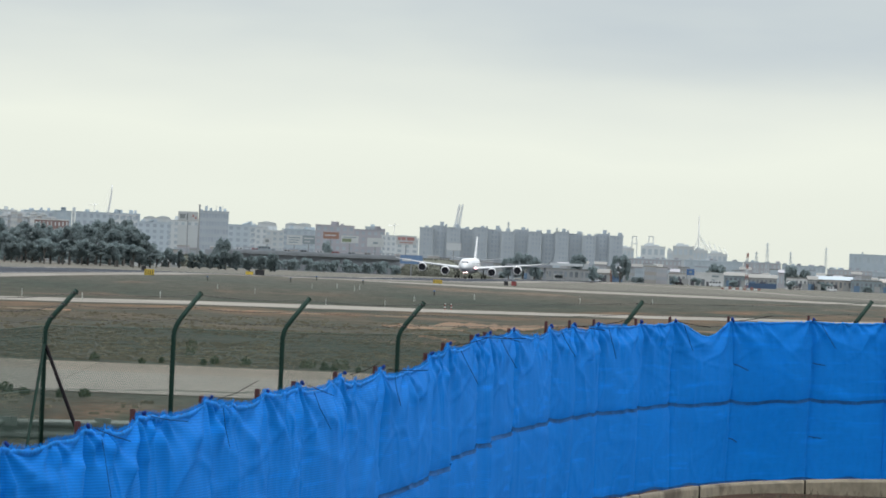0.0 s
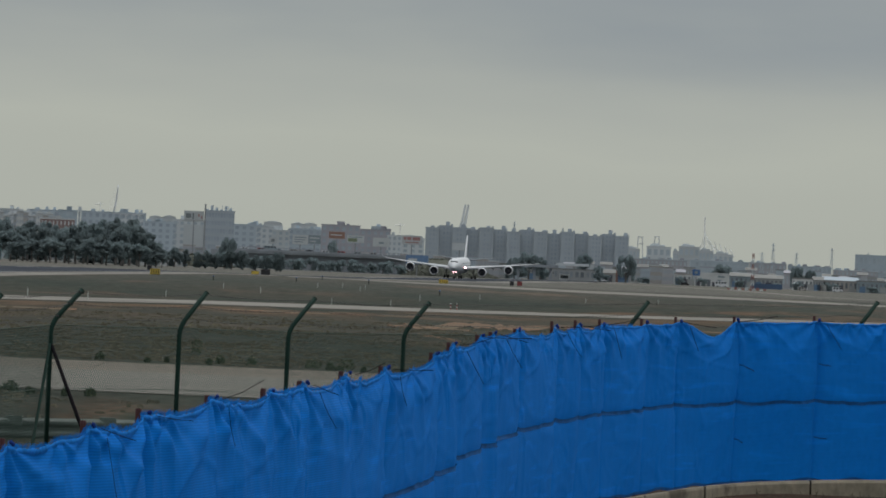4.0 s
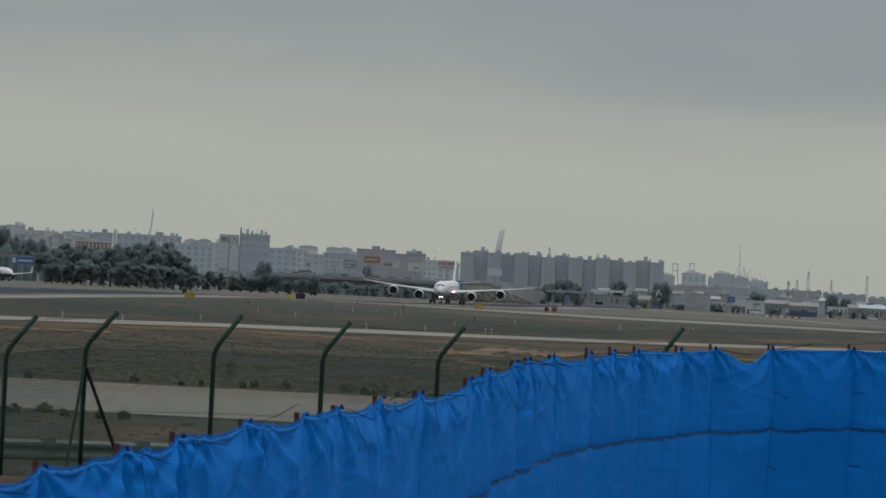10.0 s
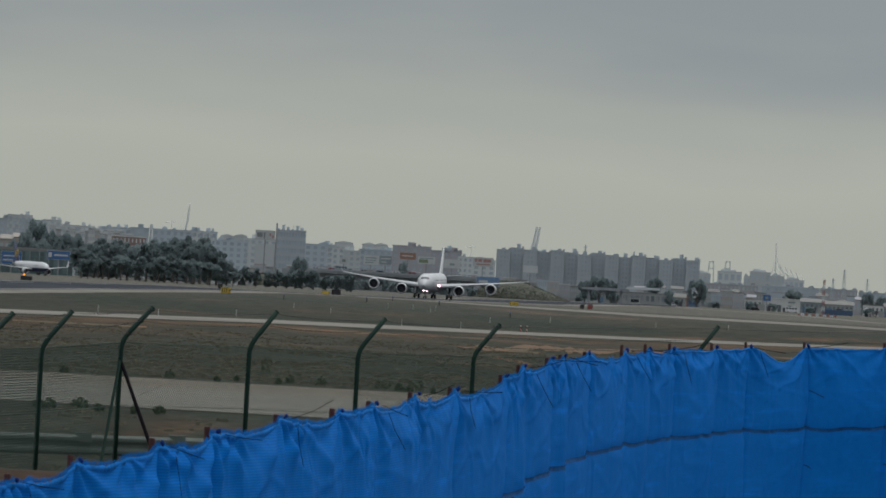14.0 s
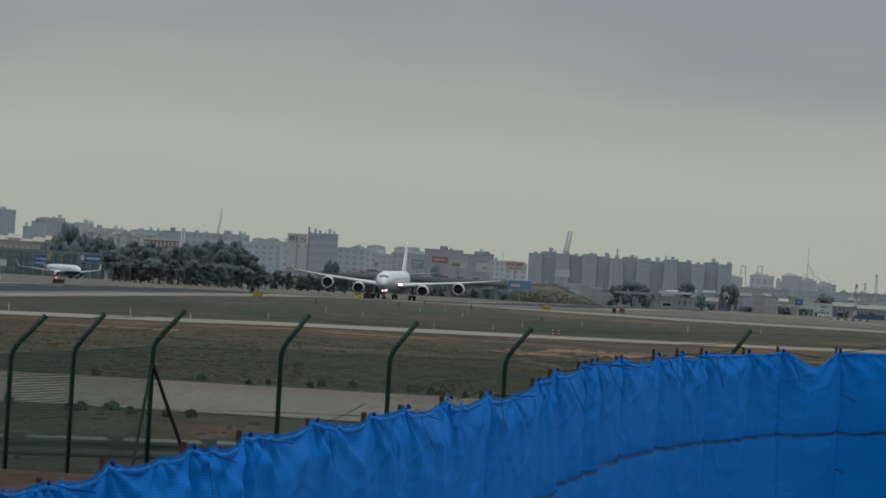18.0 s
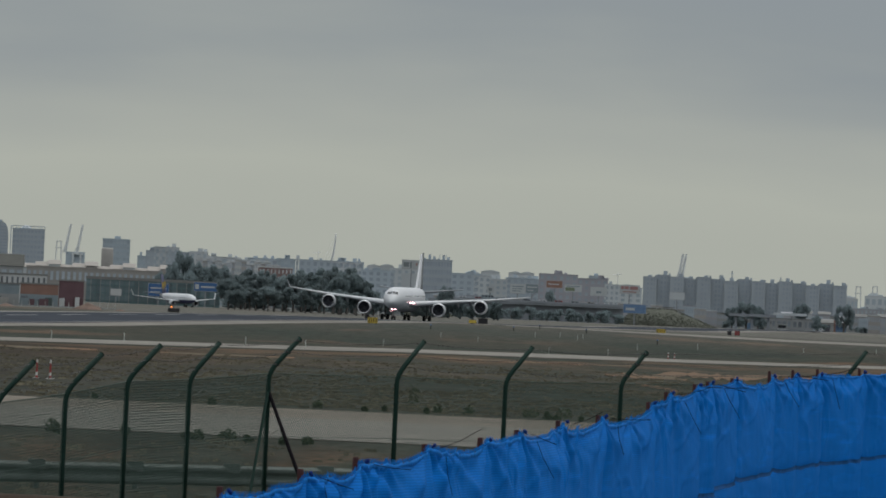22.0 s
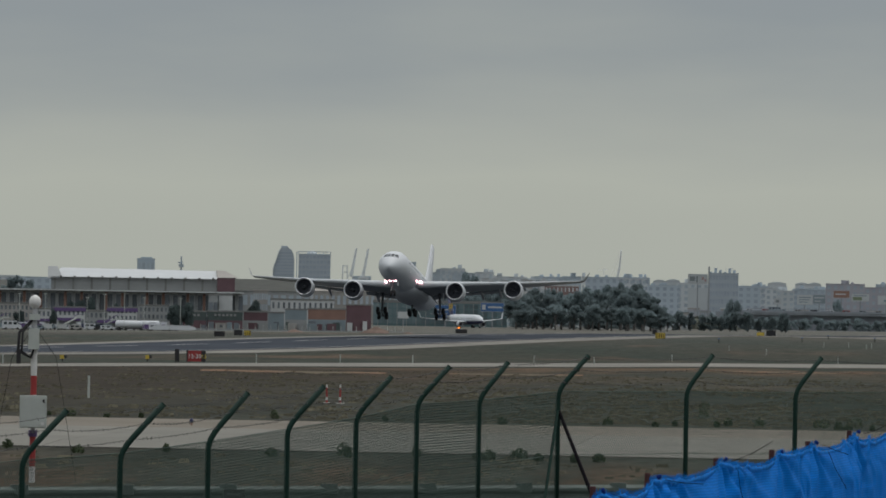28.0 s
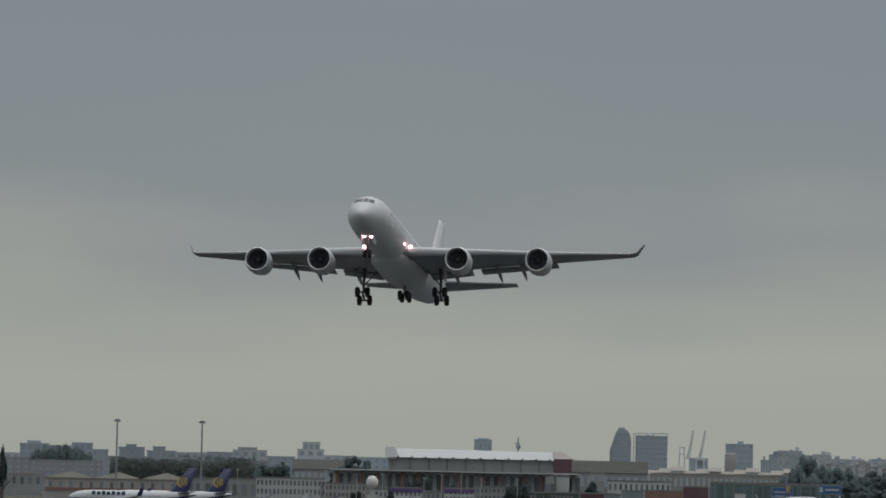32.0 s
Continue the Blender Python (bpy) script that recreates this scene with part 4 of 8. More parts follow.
def engine(parent, x, y, z, r, length, pylon_top):
    """A turbofan with intake, fan, spinner, exhaust and pylon."""
    def ring(px, q):
        return [(px, y + q * math.cos(a), z + q * math.sin(a)) for a in (2 * math.pi * k / 28 for k in range(28))]
    cowl = part("engine", Solid().rings([ring(x - px, q) for px, q in ((0.12, r * 0.965), (0.35, r * 1.01), (length * 0.25, r * 1.09), (length * 0.5, r * 1.05), (length * 0.8, r * 0.86), (length, r * 0.66))], False), NACELLE, parent, "pale grey turbofan engine nacelle", True)
    part("intake_lip", Solid().rings([ring(x - px, q) for px, q in ((0.12, r * 0.965), (0.03, r * 0.955), (0.0, r * 0.93), (0.05, r * 0.885), (0.22, r * 0.855))], False), BRIGHT, cowl, "bright metal intake lip", True)
    part("intake", Solid().rings([ring(x - px, q) for px, q in ((0.22, r * 0.855), (1.0, r * 0.86), (1.3, r * 0.86), (1.32, 0.3))], False), DUCT, cowl, "grey intake duct", True)
    s = Solid()
    for q in (0.3, r * 0.55, r * 0.855):  # a pleated disc: each pleat is a blade
        for k in range(44):
            a = 2 * math.pi * k / 44
            s.v.append((x - 1.18 + (0.07 if k % 2 else -0.07), y + q * math.cos(a), z + q * math.sin(a)))
    for i in (0, 44):
        for k in range(44):
            s.f.append((i + k, i + (k + 1) % 44, i + 44 + (k + 1) % 44, i + 44 + k))
    part("fan", s, GREYFAN, cowl)
    part("spinner", Solid().rings([ring(x - px, q) for px, q in ((0.55, 0.03), (0.75, 0.2), (1.12, 0.36))]), GREYFAN, cowl, smooth=True)
    part("exhaust", Solid().rings([ring(x - px, q) for px, q in ((length * 0.97, r * 0.6), (length * 1.12, r * 0.4), (length * 1.3, r * 0.08))]), STEEL, cowl, smooth=True)
    t = 0.16
    part("pylon", Solid().rings([[(x - length * 0.18, y - t, z + r * 0.95), (x - length * 0.18, y + t, z + r * 0.95), (x - length * 1.15, y + t, z + r * 0.5), (x - length * 1.15, y - t, z + r * 0.5)],
                                 [(x - length * 0.62, y - t, pylon_top), (x - length * 0.62, y + t, pylon_top), (x - length * 1.35, y + t, pylon_top - 0.1), (x - length * 1.35, y - t, pylon_top - 0.1)]]), NACELLE, cowl)
    return cowl


BOGIES, WINGS, LIFTED = [], [], []
GEAR = surface("dull_gear_steel", (0.13, 0.135, 0.14), 0.55, 0.2, 6.0, 1.0, metal=0.3)
DUCT = surface("intake_duct_lining", (0.36, 0.375, 0.40), 0.5, 0.15, 3.0, 0.5, metal=0.2)
GREYFAN = surface("fan_blades", (0.095, 0.102, 0.118), 0.4, 0.2, 4.0, 1.0, metal=0.6)


NOSE = [(29.0, 5.41, 2.58), (30.8, 5.24, 2.22), (32.3, 5.0, 1.72), (33.5, 4.75, 1.12), (34.2, 4.6, 0.55)]


def big_airliner():
    ob = thing("airliner", (0, 0, 0), 0, "large all-white four-engined airliner with its wheels down", "aircraft")
    part("fuselage", Solid().rings(body_rings([(34.45, 4.55, 0.06, 0.06), (34.2, 4.6, 0.55, 0.5), (33.5, 4.75, 1.12, 1.05), (32.3, 5.0, 1.72, 1.68), (30.8, 5.24, 2.22, 2.2), (29.0, 5.41, 2.58, 2.58), (27.0, 5.5, 2.78, 2.78),
                                                (25.0, 5.5, 2.82, 2.82), (5.0, 5.5, 2.82, 2.82), (-12.0, 5.5, 2.82, 2.82), (-17.0, 5.62, 2.7, 2.7), (-22.0, 5.98, 2.3, 2.34), (-27.0, 6.48, 1.6, 1.75), (-31.0, 6.9, 0.85, 1.1), (-33.3, 7.1, 0.3, 0.45)], 36)),
         WHITE, ob, "smooth white round fuselage", True)
    # glazed cockpit, laid on the skin of the nose
    def skin(x, deg, out):
        zc = float(np.interp(x, [r[0] for r in NOSE], [r[1] for r in NOSE]))
        w = float(np.interp(x, [r[0] for r in NOSE], [r[2] for r in NOSE])) + out
        return Vector((x + out * 0.5, w * math.sin(radians(deg)), zc + w * math.cos(radians(deg))))
    for side in (1, -1):
        for corners in (((32.45, 2), (32.35, 21), (31.2, 16), (31.25, 2)), ((32.3, 24), (31.75, 45), (30.85, 35), (31.15, 19))):
            outer = [skin(x, side * a, 0.03) for x, a in corners]
            inner = [skin(x, side * a, -0.12) for x, a in corners]
            part("cockpit_window", Solid().rings([outer, inner]), GLASS, ob, "dark cockpit window pane")
    win = Solid().box(-0.12, 0.12, -0.02, 0.02, -0.17, 0.17).data("cabin_window", FAINT)
    for side in (1, -1):
        for k in range(62):
            x = 26.5 - k * 0.8
            if abs(x - 9) < 1 or x < -23:
                continue
            zz = 6.15
            r = math.sqrt(max(0.01, 2.82 ** 2 - (zz - 5.5) ** 2))
            if x < -12:
                r *= 1 - 0.0016 * (x + 12) ** 2
            piece("cabin_window", win, ob, (x, side * r, zz))
        for x in (25.0, 9.0, -5.5, -20.5):
            r = 2.74 if x > -12 else 2.36
            part("cabin_door", Solid().box(x - 0.5, x + 0.5, side * r - 0.03, side * r + 0.03, 4.6, 6.5), DOORLINE, ob, "grey outlined cabin door")
    part("belly_fairing", Solid().rings(body_rings([(14.5, 3.9, 0.6, 0.5), (12.5, 3.7, 2.3, 1.3), (8.0, 3.6, 3.1, 1.5), (-2.0, 3.6, 3.1, 1.5), (-8.0, 3.8, 2.2, 1.3), (-11.5, 4.2, 0.5, 0.4)], 24)), WHITE, ob, "white belly fairing", True)
    for side in (1, -1):
        rows = [(2.2, 13.2, -3.0, 4.1, 1.75), (4.0, 12.0, -3.4, 4.25, 1.6), (9.4, 8.3, -4.2, 4.85, 1.15), (14.0, 5.2, -5.0, 5.3, 0.85), (19.3, 1.7, -5.9, 5.8, 0.66), (25.0, -2.3, -7.4, 6.45, 0.45), (30.6, -6.4, -9.1, 7.15, 0.24)]
        wing = part("wing", Solid().rings(wing_rings([(side * y, a, b, z, t) for y, a, b, z, t in rows])), GREY_SKIN, ob, "long swept grey wing", True)
        nose_rows = []
        for y, le, te, z, t in rows:  # slats; bare skin and the lit leading edge both go into their pale colour
            c = le - te
            nose_rows.append([(te + c * u, side * y, z + t * v) for u, v in ((1.004, 0.0), (0.965, 0.34), (0.86, 0.50), (0.80, 0.40), (0.86, 0.0), (0.93, -0.36), (0.965, -0.32))])
        part("slat", Solid().rings(nose_rows), NACELLE, wing, "pale leading-edge slat", True)
        part("winglet", Solid().rings([[(px, side * (30.6 + 0.2 * v), 7.15 + 0.2 * v) for px, v in ((-6.4, 0), (-7.8, 0.3), (-9.1, 0), (-7.8, -0.3))],
                                       [(px, side * (31.15 + 0.2 * v), 7.45 + 0.15 * v) for px, v in ((-7.2, 0), (-8.4, 0.3), (-9.4, 0), (-8.4, -0.3))],
                                       [(px, side * (31.95 + 0.15 * v), 9.0) for px, v in ((-9.2, 0), (-9.7, 0.3), (-10.1, 0), (-9.7, -0.3))]]), GREY_SKIN, wing, "upturned winglet")
        for y0, y1, drop in ((3.4, 9.0, 0.70), (10.2, 20.5, 0.50)):
            def edge(y):
                le = np.interp(y, [r[0] for r in rows], [r[2] for r in rows])
                zz = np.interp(y, [r[0] for r in rows], [r[3] for r in rows])
                return float(le), float(zz)
            (xa, za), (xb, zb) = edge(y0), edge(y1)
            part("flap", Solid().rings([[(xa + 0.3, side * y0, za - 0.12), (xa + 0.3, side * y0, za - 0.42), (xa - 1.8, side * y0, za - drop), (xa - 1.8, side * y0, za - drop + 0.07)],
                                        [(xb + 0.25, side * y1, zb - 0.1), (xb + 0.25, side * y1, zb - 0.32), (xb - 1.5, side * y1, zb - drop * 0.85), (xb - 1.5, side * y1, zb - drop * 0.85 + 0.06)]]), GREY_SKIN, wing, "lowered wing flap")
        for y in (6.8, 12.6, 15.9):
            xe, ze = edge(y)
            part("flap_fairing", Solid().rings([[(px, side * y + 0.26 * w * math.cos(a), pz + 0.36 * w * math.sin(a)) for a in (2 * math.pi * k / 10 for k in range(10))]
                                                for px, pz, w in ((xe + 3.6, ze - 0.45, 0.15), (xe + 2.2, ze - 0.6, 0.9), (xe + 0.2, ze - 0.75, 1.0), (xe - 1.8, ze - 1.15, 0.75), (xe - 3.1, ze - 1.55, 0.1))]), GREY_SKIN, wing, smooth=True)
        LIFTED.append((engine(ob, 12.3, side * 9.4, 2.95, 1.66, 5.6, 4.75), side, 9.4))
        LIFTED.append((engine(ob, 5.7, side * 19.3, 4.05, 1.66, 5.6, 5.65), side, 19.3))
        WINGS.append((wing, side))
        part("tailplane", Solid().rings(wing_rings([(side * 0.9, -23.5, -30.6, 7.1, 0.7), (side * 10.9, -31.0, -33.6, 8.35, 0.22)])), GREY_SKIN, ob, "swept grey tailplane", True)
        # main wheels
        gear = part("main_gear", Solid().tube([(0.4, side * 5.2, 4.4), (0.1, side * 5.35, 2.2), (0, side * 5.35, 0.75)], [0.24, 0.2, 0.17], 10), GEAR, ob, "steel main gear leg", True)
        part("drag_brace", Solid().tube([(0.2, side * 3.4, 3.9), (0.05, side * 5.2, 1.9)], 0.09, 8), GEAR, gear)
        part("gear_door", Solid().box(-0.6, 1.0, side * 5.95 - 0.04, side * 5.95 + 0.04, 2.3, 4.2), WHITE, gear)
        bogie = part("bogie", Solid().box(-1.05, 1.05, -0.13, 0.13, -0.12, 0.12).tube([(0.99, -0.7, 0), (0.99, 0.7, 0)], 0.12, 8).tube([(-0.99, -0.7, 0), (-0.99, 0.7, 0)], 0.12, 8), GEAR, ob, "four-wheel main gear bogie")
        bogie.location = (0, side * 5.35, 0.70)
        BOGIES.append(bogie)
        for x in (-0.99, 0.99):
            for dy in (-0.7, 0.7):
                wheel("wheel", (x, dy, 0), 0.70, 0.52, bogie)
        part("landing_light", Solid().ball((12.95, side * 3.15, 4.55), 0.23, 12, 6), LAMP, ob, "bright landing light")
    part("fin", Solid().rings(fin_rings([(7.6, -17.6, -29.6, 0.8), (8.6, -20.4, -29.9, 0.75), (17.0, -28.0, -32.4, 0.3)])), WHITE, ob, "tall white tail fin", True)
    part("rudder", Solid().rings(fin_rings([(8.4, -28.4, -30.9, 0.34), (16.7, -31.4, -33.0, 0.16)])), WHITE, ob, "white rudder")
    centre = part("centre_gear", Solid().tube([(-1.6, 0, 3.2), (-2.0, 0, 0.8)], [0.2, 0.16], 10), GEAR, ob, "steel centre gear leg", True)
    for x in (-2.85, -1.15):
        for dy in (-0.5, 0.5):
            wheel("wheel", (x, dy, 0.68), 0.68, 0.48, centre)
    nose = part("nose_gear", Solid().tube([(27.4, 0, 3.4), (27.8, 0, 0.6)], [0.14, 0.11], 10), GEAR, ob, "steel nose gear leg", True)
    for dy in (-0.33, 0.33):
        wheel("wheel", (27.8, dy, 0.54), 0.54, 0.38, nose)
        part("taxi_light", Solid().ball((27.95, dy * 1.3, 2.85), 0.22, 12, 6), LAMP, nose, "bright taxi light")
        part("gear_door", Solid().box(26.2, 28.4, dy * 2.4 - 0.03, dy * 2.4 + 0.03, 2.0, 2.95), WHITE, nose)
    part("anti_collision_light", Solid().ball((15.0, 2.7, 4.5), 0.13, 8, 5), LAMP, ob)
    return ob


FAINT = surface("cabin_glazing", (0.30, 0.32, 0.34), 0.2, 0.1, 2.0, 0.5)
DOORLINE = surface("door_outline", (0.66, 0.67, 0.69), 0.4, 0.1, 2.0, 0.5)


def small_airliner(label, group, bars):
    """A twin-jet with white upper body, navy belly and tail."""
    ob = thing("twin_jet", (0, 0, 0), 0, label, "aircraft", group)
    rows = [(17.2, 2.9, 0.05, 0.05), (16.9, 2.95, 0.5, 0.5), (16.0, 3.05, 1.0, 1.0), (14.6, 3.2, 1.5, 1.5), (12.6, 3.3, 1.82, 1.82), (10.0, 3.35, 1.88, 1.95), (-9.0, 3.35, 1.88, 1.95), (-14.0, 3.7, 1.5, 1.55), (-18.0, 4.15, 0.9, 0.95), (-21.5, 4.5, 0.25, 0.3)]
    n = 24
    loops = body_rings(rows, n)
    up, low = Solid(), Solid()
    for s, test in ((up, lambda k: not 13 <= k <= 22), (low, lambda k: 13 <= k <= 22)):
        for i in range(len(loops) - 1):
            for k in range(n):
                if test(k):
                    j = (k + 1) % n
                    s.add([loops[i][k], loops[i][j], loops[i + 1][j], loops[i + 1][k]], [(0, 1, 2, 3)])
    hull = part("fuselage", up, WHITE, ob, "white upper fuselage", True)
    part("lower_fuselage", low, LIVERY, ob, "navy blue lower fuselage", True)
    for side in (1, -1):
        for k in range(30):
            x = 11.2 - 0.75 * k
            part_win = piece("cabin_window", SMALLWIN, hull, (x, side * 1.84, 3.75))
        wing = part("wing", Solid().rings(wing_rings([(side * 1.5, 5.2, -2.4, 2.3, 0.9), (side * 5.2, 2.6, -2.4, 2.6, 0.6), (side * 17.0, -4.6, -6.2, 3.8, 0.18)])), NACELLE, ob, "swept pale grey wing", True)
        part("winglet", Solid().rings([[(-4.6, side * 17.0, 3.8), (-5.4, side * 17.1, 3.75), (-6.2, side * 17.0, 3.8)], [(-6.0, side * 17.75, 6.2), (-6.4, side * 17.8, 6.2), (-6.9, side * 17.75, 6.2)]]), LIVERY if bars else WHITE, wing, "upturned winglet")
        engine(ob, 6.6, side * 4.8, 1.55, 0.98, 3.6, 2.6)
        part("tailplane", Solid().rings(wing_rings([(side * 0.5, -15.8, -19.4, 4.7, 0.4), (side * 7.1, -20.0, -21.6, 5.4, 0.12)])), GREY_SKIN, ob, "", True)
        gear = part("main_gear", Solid().tube([(-0.2, side * 2.86, 2.2), (0, side * 2.86, 0.55)], 0.12, 8), STEEL, ob)
        for dy in (-0.4, 0.4):
            wheel("wheel", (0, side * 2.86 + dy, 0.55), 0.55, 0.38, gear)
        part("cockpit_window", Solid().rings([[(15.3, side * 0.15, 3.95), (14.9, side * 1.1, 3.95), (14.5, side * 1.02, 4.4), (14.75, side * 0.15, 4.46)], [(14.9, side * 0.15, 3.8), (14.5, side * 0.9, 3.8), (14.2, side * 0.85, 4.2), (14.4, side * 0.15, 4.3)]]), GLASS, ob)
    fin = part("fin", Solid().rings(fin_rings([(4.6, -11.0, -19.0, 0.5), (5.6, -14.0, -19.3, 0.45), (12.5, -19.2, -21.6, 0.2)])), LIVERY, ob, "navy blue tail fin", True)
    for side in (1, -1):
        s = Solid()
        arc = []
        for k in range(13):  # a plain crescent with upright bars inside it
            a = radians(100 + 170 * k / 12)
            arc.append((math.cos(a), math.sin(a), 0.05 + 0.13 * math.sin(math.pi * k / 12)))
        for (c0, s0, w0), (c1, s1, w1) in zip(arc, arc[1:]):
            quad = [(-17.5 - 1.55 * c * q, 8.2 + 1.55 * n * q) for c, n, q in ((c0, s0, 1 + w0), (c1, s1, 1 + w1), (c1, s1, 1 - w1), (c0, s0, 1 - w0))]
            s.add([(x, side * 0.215, z) for x, z in quad] + [(x, side * 0.14, z) for x, z in quad], [(0, 1, 2, 3), (7, 6, 5, 4)])
        for k, (z0, z1) in enumerate(((7.3, 8.9), (7.1, 9.3), (7.1, 9.5), (7.3, 9.6))):
            x = -17.0 - 0.5 * k
            s.box(x - 0.12, x + 0.12, side * 0.19 - 0.03, side * 0.19 + 0.03, z0, z1)
        part("tail_emblem", s, YELLOW, fin, "plain yellow emblem")
    if bars:
        for k in range(7):
            for side in (1, -1):
                part("lettering_bar", Solid().box(8.8 - 1.5 * k, 9.9 - 1.5 * k, side * 1.9 - 0.03, side * 1.9 + 0.03, 3.9, 5.0 - 0.15 * (k % 2)), LIVERY, hull, "plain navy bar in place of lettering")
    nose = part("nose_gear", Solid().tube([(14.4, 0, 2.2), (14.6, 0, 0.4)], 0.08, 8), STEEL, ob)
    for dy in (-0.2, 0.2):
        wheel("wheel", (14.6, dy, 0.36), 0.36, 0.22, nose)
    return ob


SMALLWIN = Solid().box(-0.12, 0.12, -0.03, 0.03, -0.17, 0.17).data("cabin_window", FAINT)


def business_jet(place, turn, label):
    ob = thing("business_jet", place, turn, label, "aircraft", "small jets on the apron")
    part("fuselage", Solid().rings(body_rings([(9.0, 1.7, 0.05, 0.05), (8.0, 1.85, 0.6, 0.6), (6.0, 2.05, 1.0, 1.05), (-3.0, 2.05, 1.0, 1.05), (-7.0, 2.4, 0.6, 0.6), (-9.5, 2.7, 0.12, 0.12)], 18)), WHITE, ob, "slim white fuselage", True)
    for side in (1, -1):
        part("wing", Solid().rings(wing_rings([(side * 0.8, 1.5, -1.8, 1.4, 0.35), (side * 8.2, -2.6, -3.6, 2.0, 0.1)])), WHITE, ob, "", True)
        part("engine", Solid().tube([(-3.2, side * 1.6, 2.6), (-4.0, side * 1.6, 2.6), (-6.2, side * 1.6, 2.6)], [0.5, 0.55, 0.35], 14), WHITE, ob, "", True)
        part("tailplane", Solid().rings(wing_rings([(side * 0.2, -8.6, -10.0, 5.3, 0.15), (side * 3.2, -9.6, -10.4, 5.4, 0.06)])), WHITE, ob)
        part("main_gear", Solid().tube([(-1, side * 1.5, 1.3), (-1, side * 1.5, 0)], 0.14, 8), TYRE, ob)
        for k in range(6):
            piece("cabin_window", SMALLWIN, ob, (4.2 - 1.1 * k, side * 1.0, 2.3))
    part("fin", Solid().rings(fin_rings([(2.6, -5.8, -8.8, 0.25), (5.4, -8.4, -10.2, 0.12)])), WHITE, ob)
    part("nose_gear", Solid().tube([(6.5, 0, 1.2), (6.5, 0, 0)], 0.12, 8), TYRE, ob)
    return ob


airliner = big_airliner()
jet = small_airliner("white and navy twin-jet holding short of the runway", "twin-jets", False)
parked = small_airliner("parked white and navy twin-jet on the apron", "twin-jets", True)
jet.matrix_basis = Matrix.Translation(spot(3.44, 2330)) @ Matrix.Rotation(radians(-90 + 3.4 + 21), 4, "Z")
parked.matrix_basis = Matrix.Translation(spot(9.98, 1800)) @ Matrix.Rotation(radians(186), 4, "Z")
copy_thing(parked, Matrix.Translation(spot(9.62, 1845)) @ Matrix.Rotation(radians(186), 4, "Z"))
business_jet(spot(8.5, 1760), radians(184), "small white business jet parked on the apron")

# ---- airfield signs, posts and lights ----
def sign_panel(az, d, w, h, material, label, legs=2, bars=None):
    ob = thing("airfield_sign", spot(az, d), radians(az), label, "airfield sign", "airfield signs")
    part("panel", Solid().box(-w / 2, w / 2, -0.15, 0.15, 0.18, 0.18 + h), material, ob)
    part("surround", Solid().box(-w / 2 - 0.05, w / 2 + 0.05, -0.12, 0.12, 0.13, 0.18 + h + 0.05), BLACK, ob)
    for k in range(legs):
        x = -w * 0.35 + w * 0.7 * k / max(1, legs - 1)
        part("leg", Solid().tube([(x, 0, -0.2), (x, 0, 0.2)], 0.06, 6), BLACK, ob)
    if bars:
        for k in range(bars):
            x = -w * 0.36 + w * 0.72 * k / max(1, bars - 1)
            part("lettering_bar", Solid().box(x - w * 0.05, x + w * 0.05, -0.18, -0.14, 0.32, 0.05 + h), BLACK if material is YELLOW else MARK, ob)
    return ob


def words(name, text, size, material, parent, place):
    curve = bpy.data.curves.new(name, "FONT")
    curve.body, curve.size, curve.extrude = text, size, 0.01
    curve.align_x = "CENTER"
    curve.materials.append(material)
    ob = new(name, curve)
    ob.parent = parent
    ob.location = place
    ob.rotation_euler[0] = radians(90)
    return ob


board = thing("runway_sign", spot(6.035, 571), radians(6.035), "red runway designator sign beside a black taxiway board", "airfield sign", "airfield signs")
part("red_panel", Solid().box(-0.85, 0.42, -0.16, 0.16, 0.12, 1.14), RED, board, "red panel with white numbers")
part("black_panel", Solid().box(0.42, 0.85, -0.16, 0.16, 0.12, 1.14), BLACK, board, "black panel with yellow letters")
part("edge_panel", Solid().box(-1.0, -0.86, -0.15, 0.15, 0.08, 1.18), BLACK, board)
words("numbers", "12-30", 0.56, MASTWHITE, board, (-0.21, -0.175, 0.42))
words("letters", "T3", 0.5, YELLOW, board, (0.64, -0.17, 0.42))
for x in (-0.7, 0.7):
    part("leg", Solid().tube([(x, 0, -0.2), (x, 0, 0.14)], 0.05, 6), BLACK, board)
sign_panel(6.225, 571, 0.32, 1.05, BLACK, "narrow black taxiway sign seen edge-on")
sign_panel(5.82, 1124, 1.9, 0.85, BLACK, "dark back of an airfield sign")
sign_panel(5.64, 1158, 1.5, 0.95, BLACK, "dark back of an airfield sign")
sign_panel(5.55, 1160, 1.2, 0.85, YELLOW, "yellow taxiway direction sign", bars=3)
sign_panel(3.487, 1790, 3.4, 1.1, BLACK, "dark airfield sign beside the runway")
sign_panel(1.565, 1165, 1.85, 1.05, YELLOW, "yellow taxiway sign beside the runway", bars=4)
sign_panel(0.50, 1520, 2.3, 1.25, BLACK, "dark back of an airfield sign")
sign_panel(-1.955, 1600, 1.3, 1.1, DULL_RED, "red airfield sign beside the runway", bars=0)
sign_panel(-1.88, 1600, 1.0, 1.0, BLACK, "dark airfield sign in the grass")
sign_panel(-1.22, 1300, 1.9, 0.75, YELLOW, "yellow taxiway sign beside the runway", bars=4)
sign_panel(1.62, 1420, 1.0, 1.0, BLACK, "dark airfield sign in the grass")
sign_panel(0.60, 1800, 2.2, 1.0, YELLOW, "yellow taxiway sign beside the runway")
sign_panel(9.09, 925, 1.5, 0.75, YELLOW, "yellow taxiway sign by the apron", bars=3)
sign_panel(10.11, 527, 1.3, 0.85, BLACK, "dark back of an airfield sign")
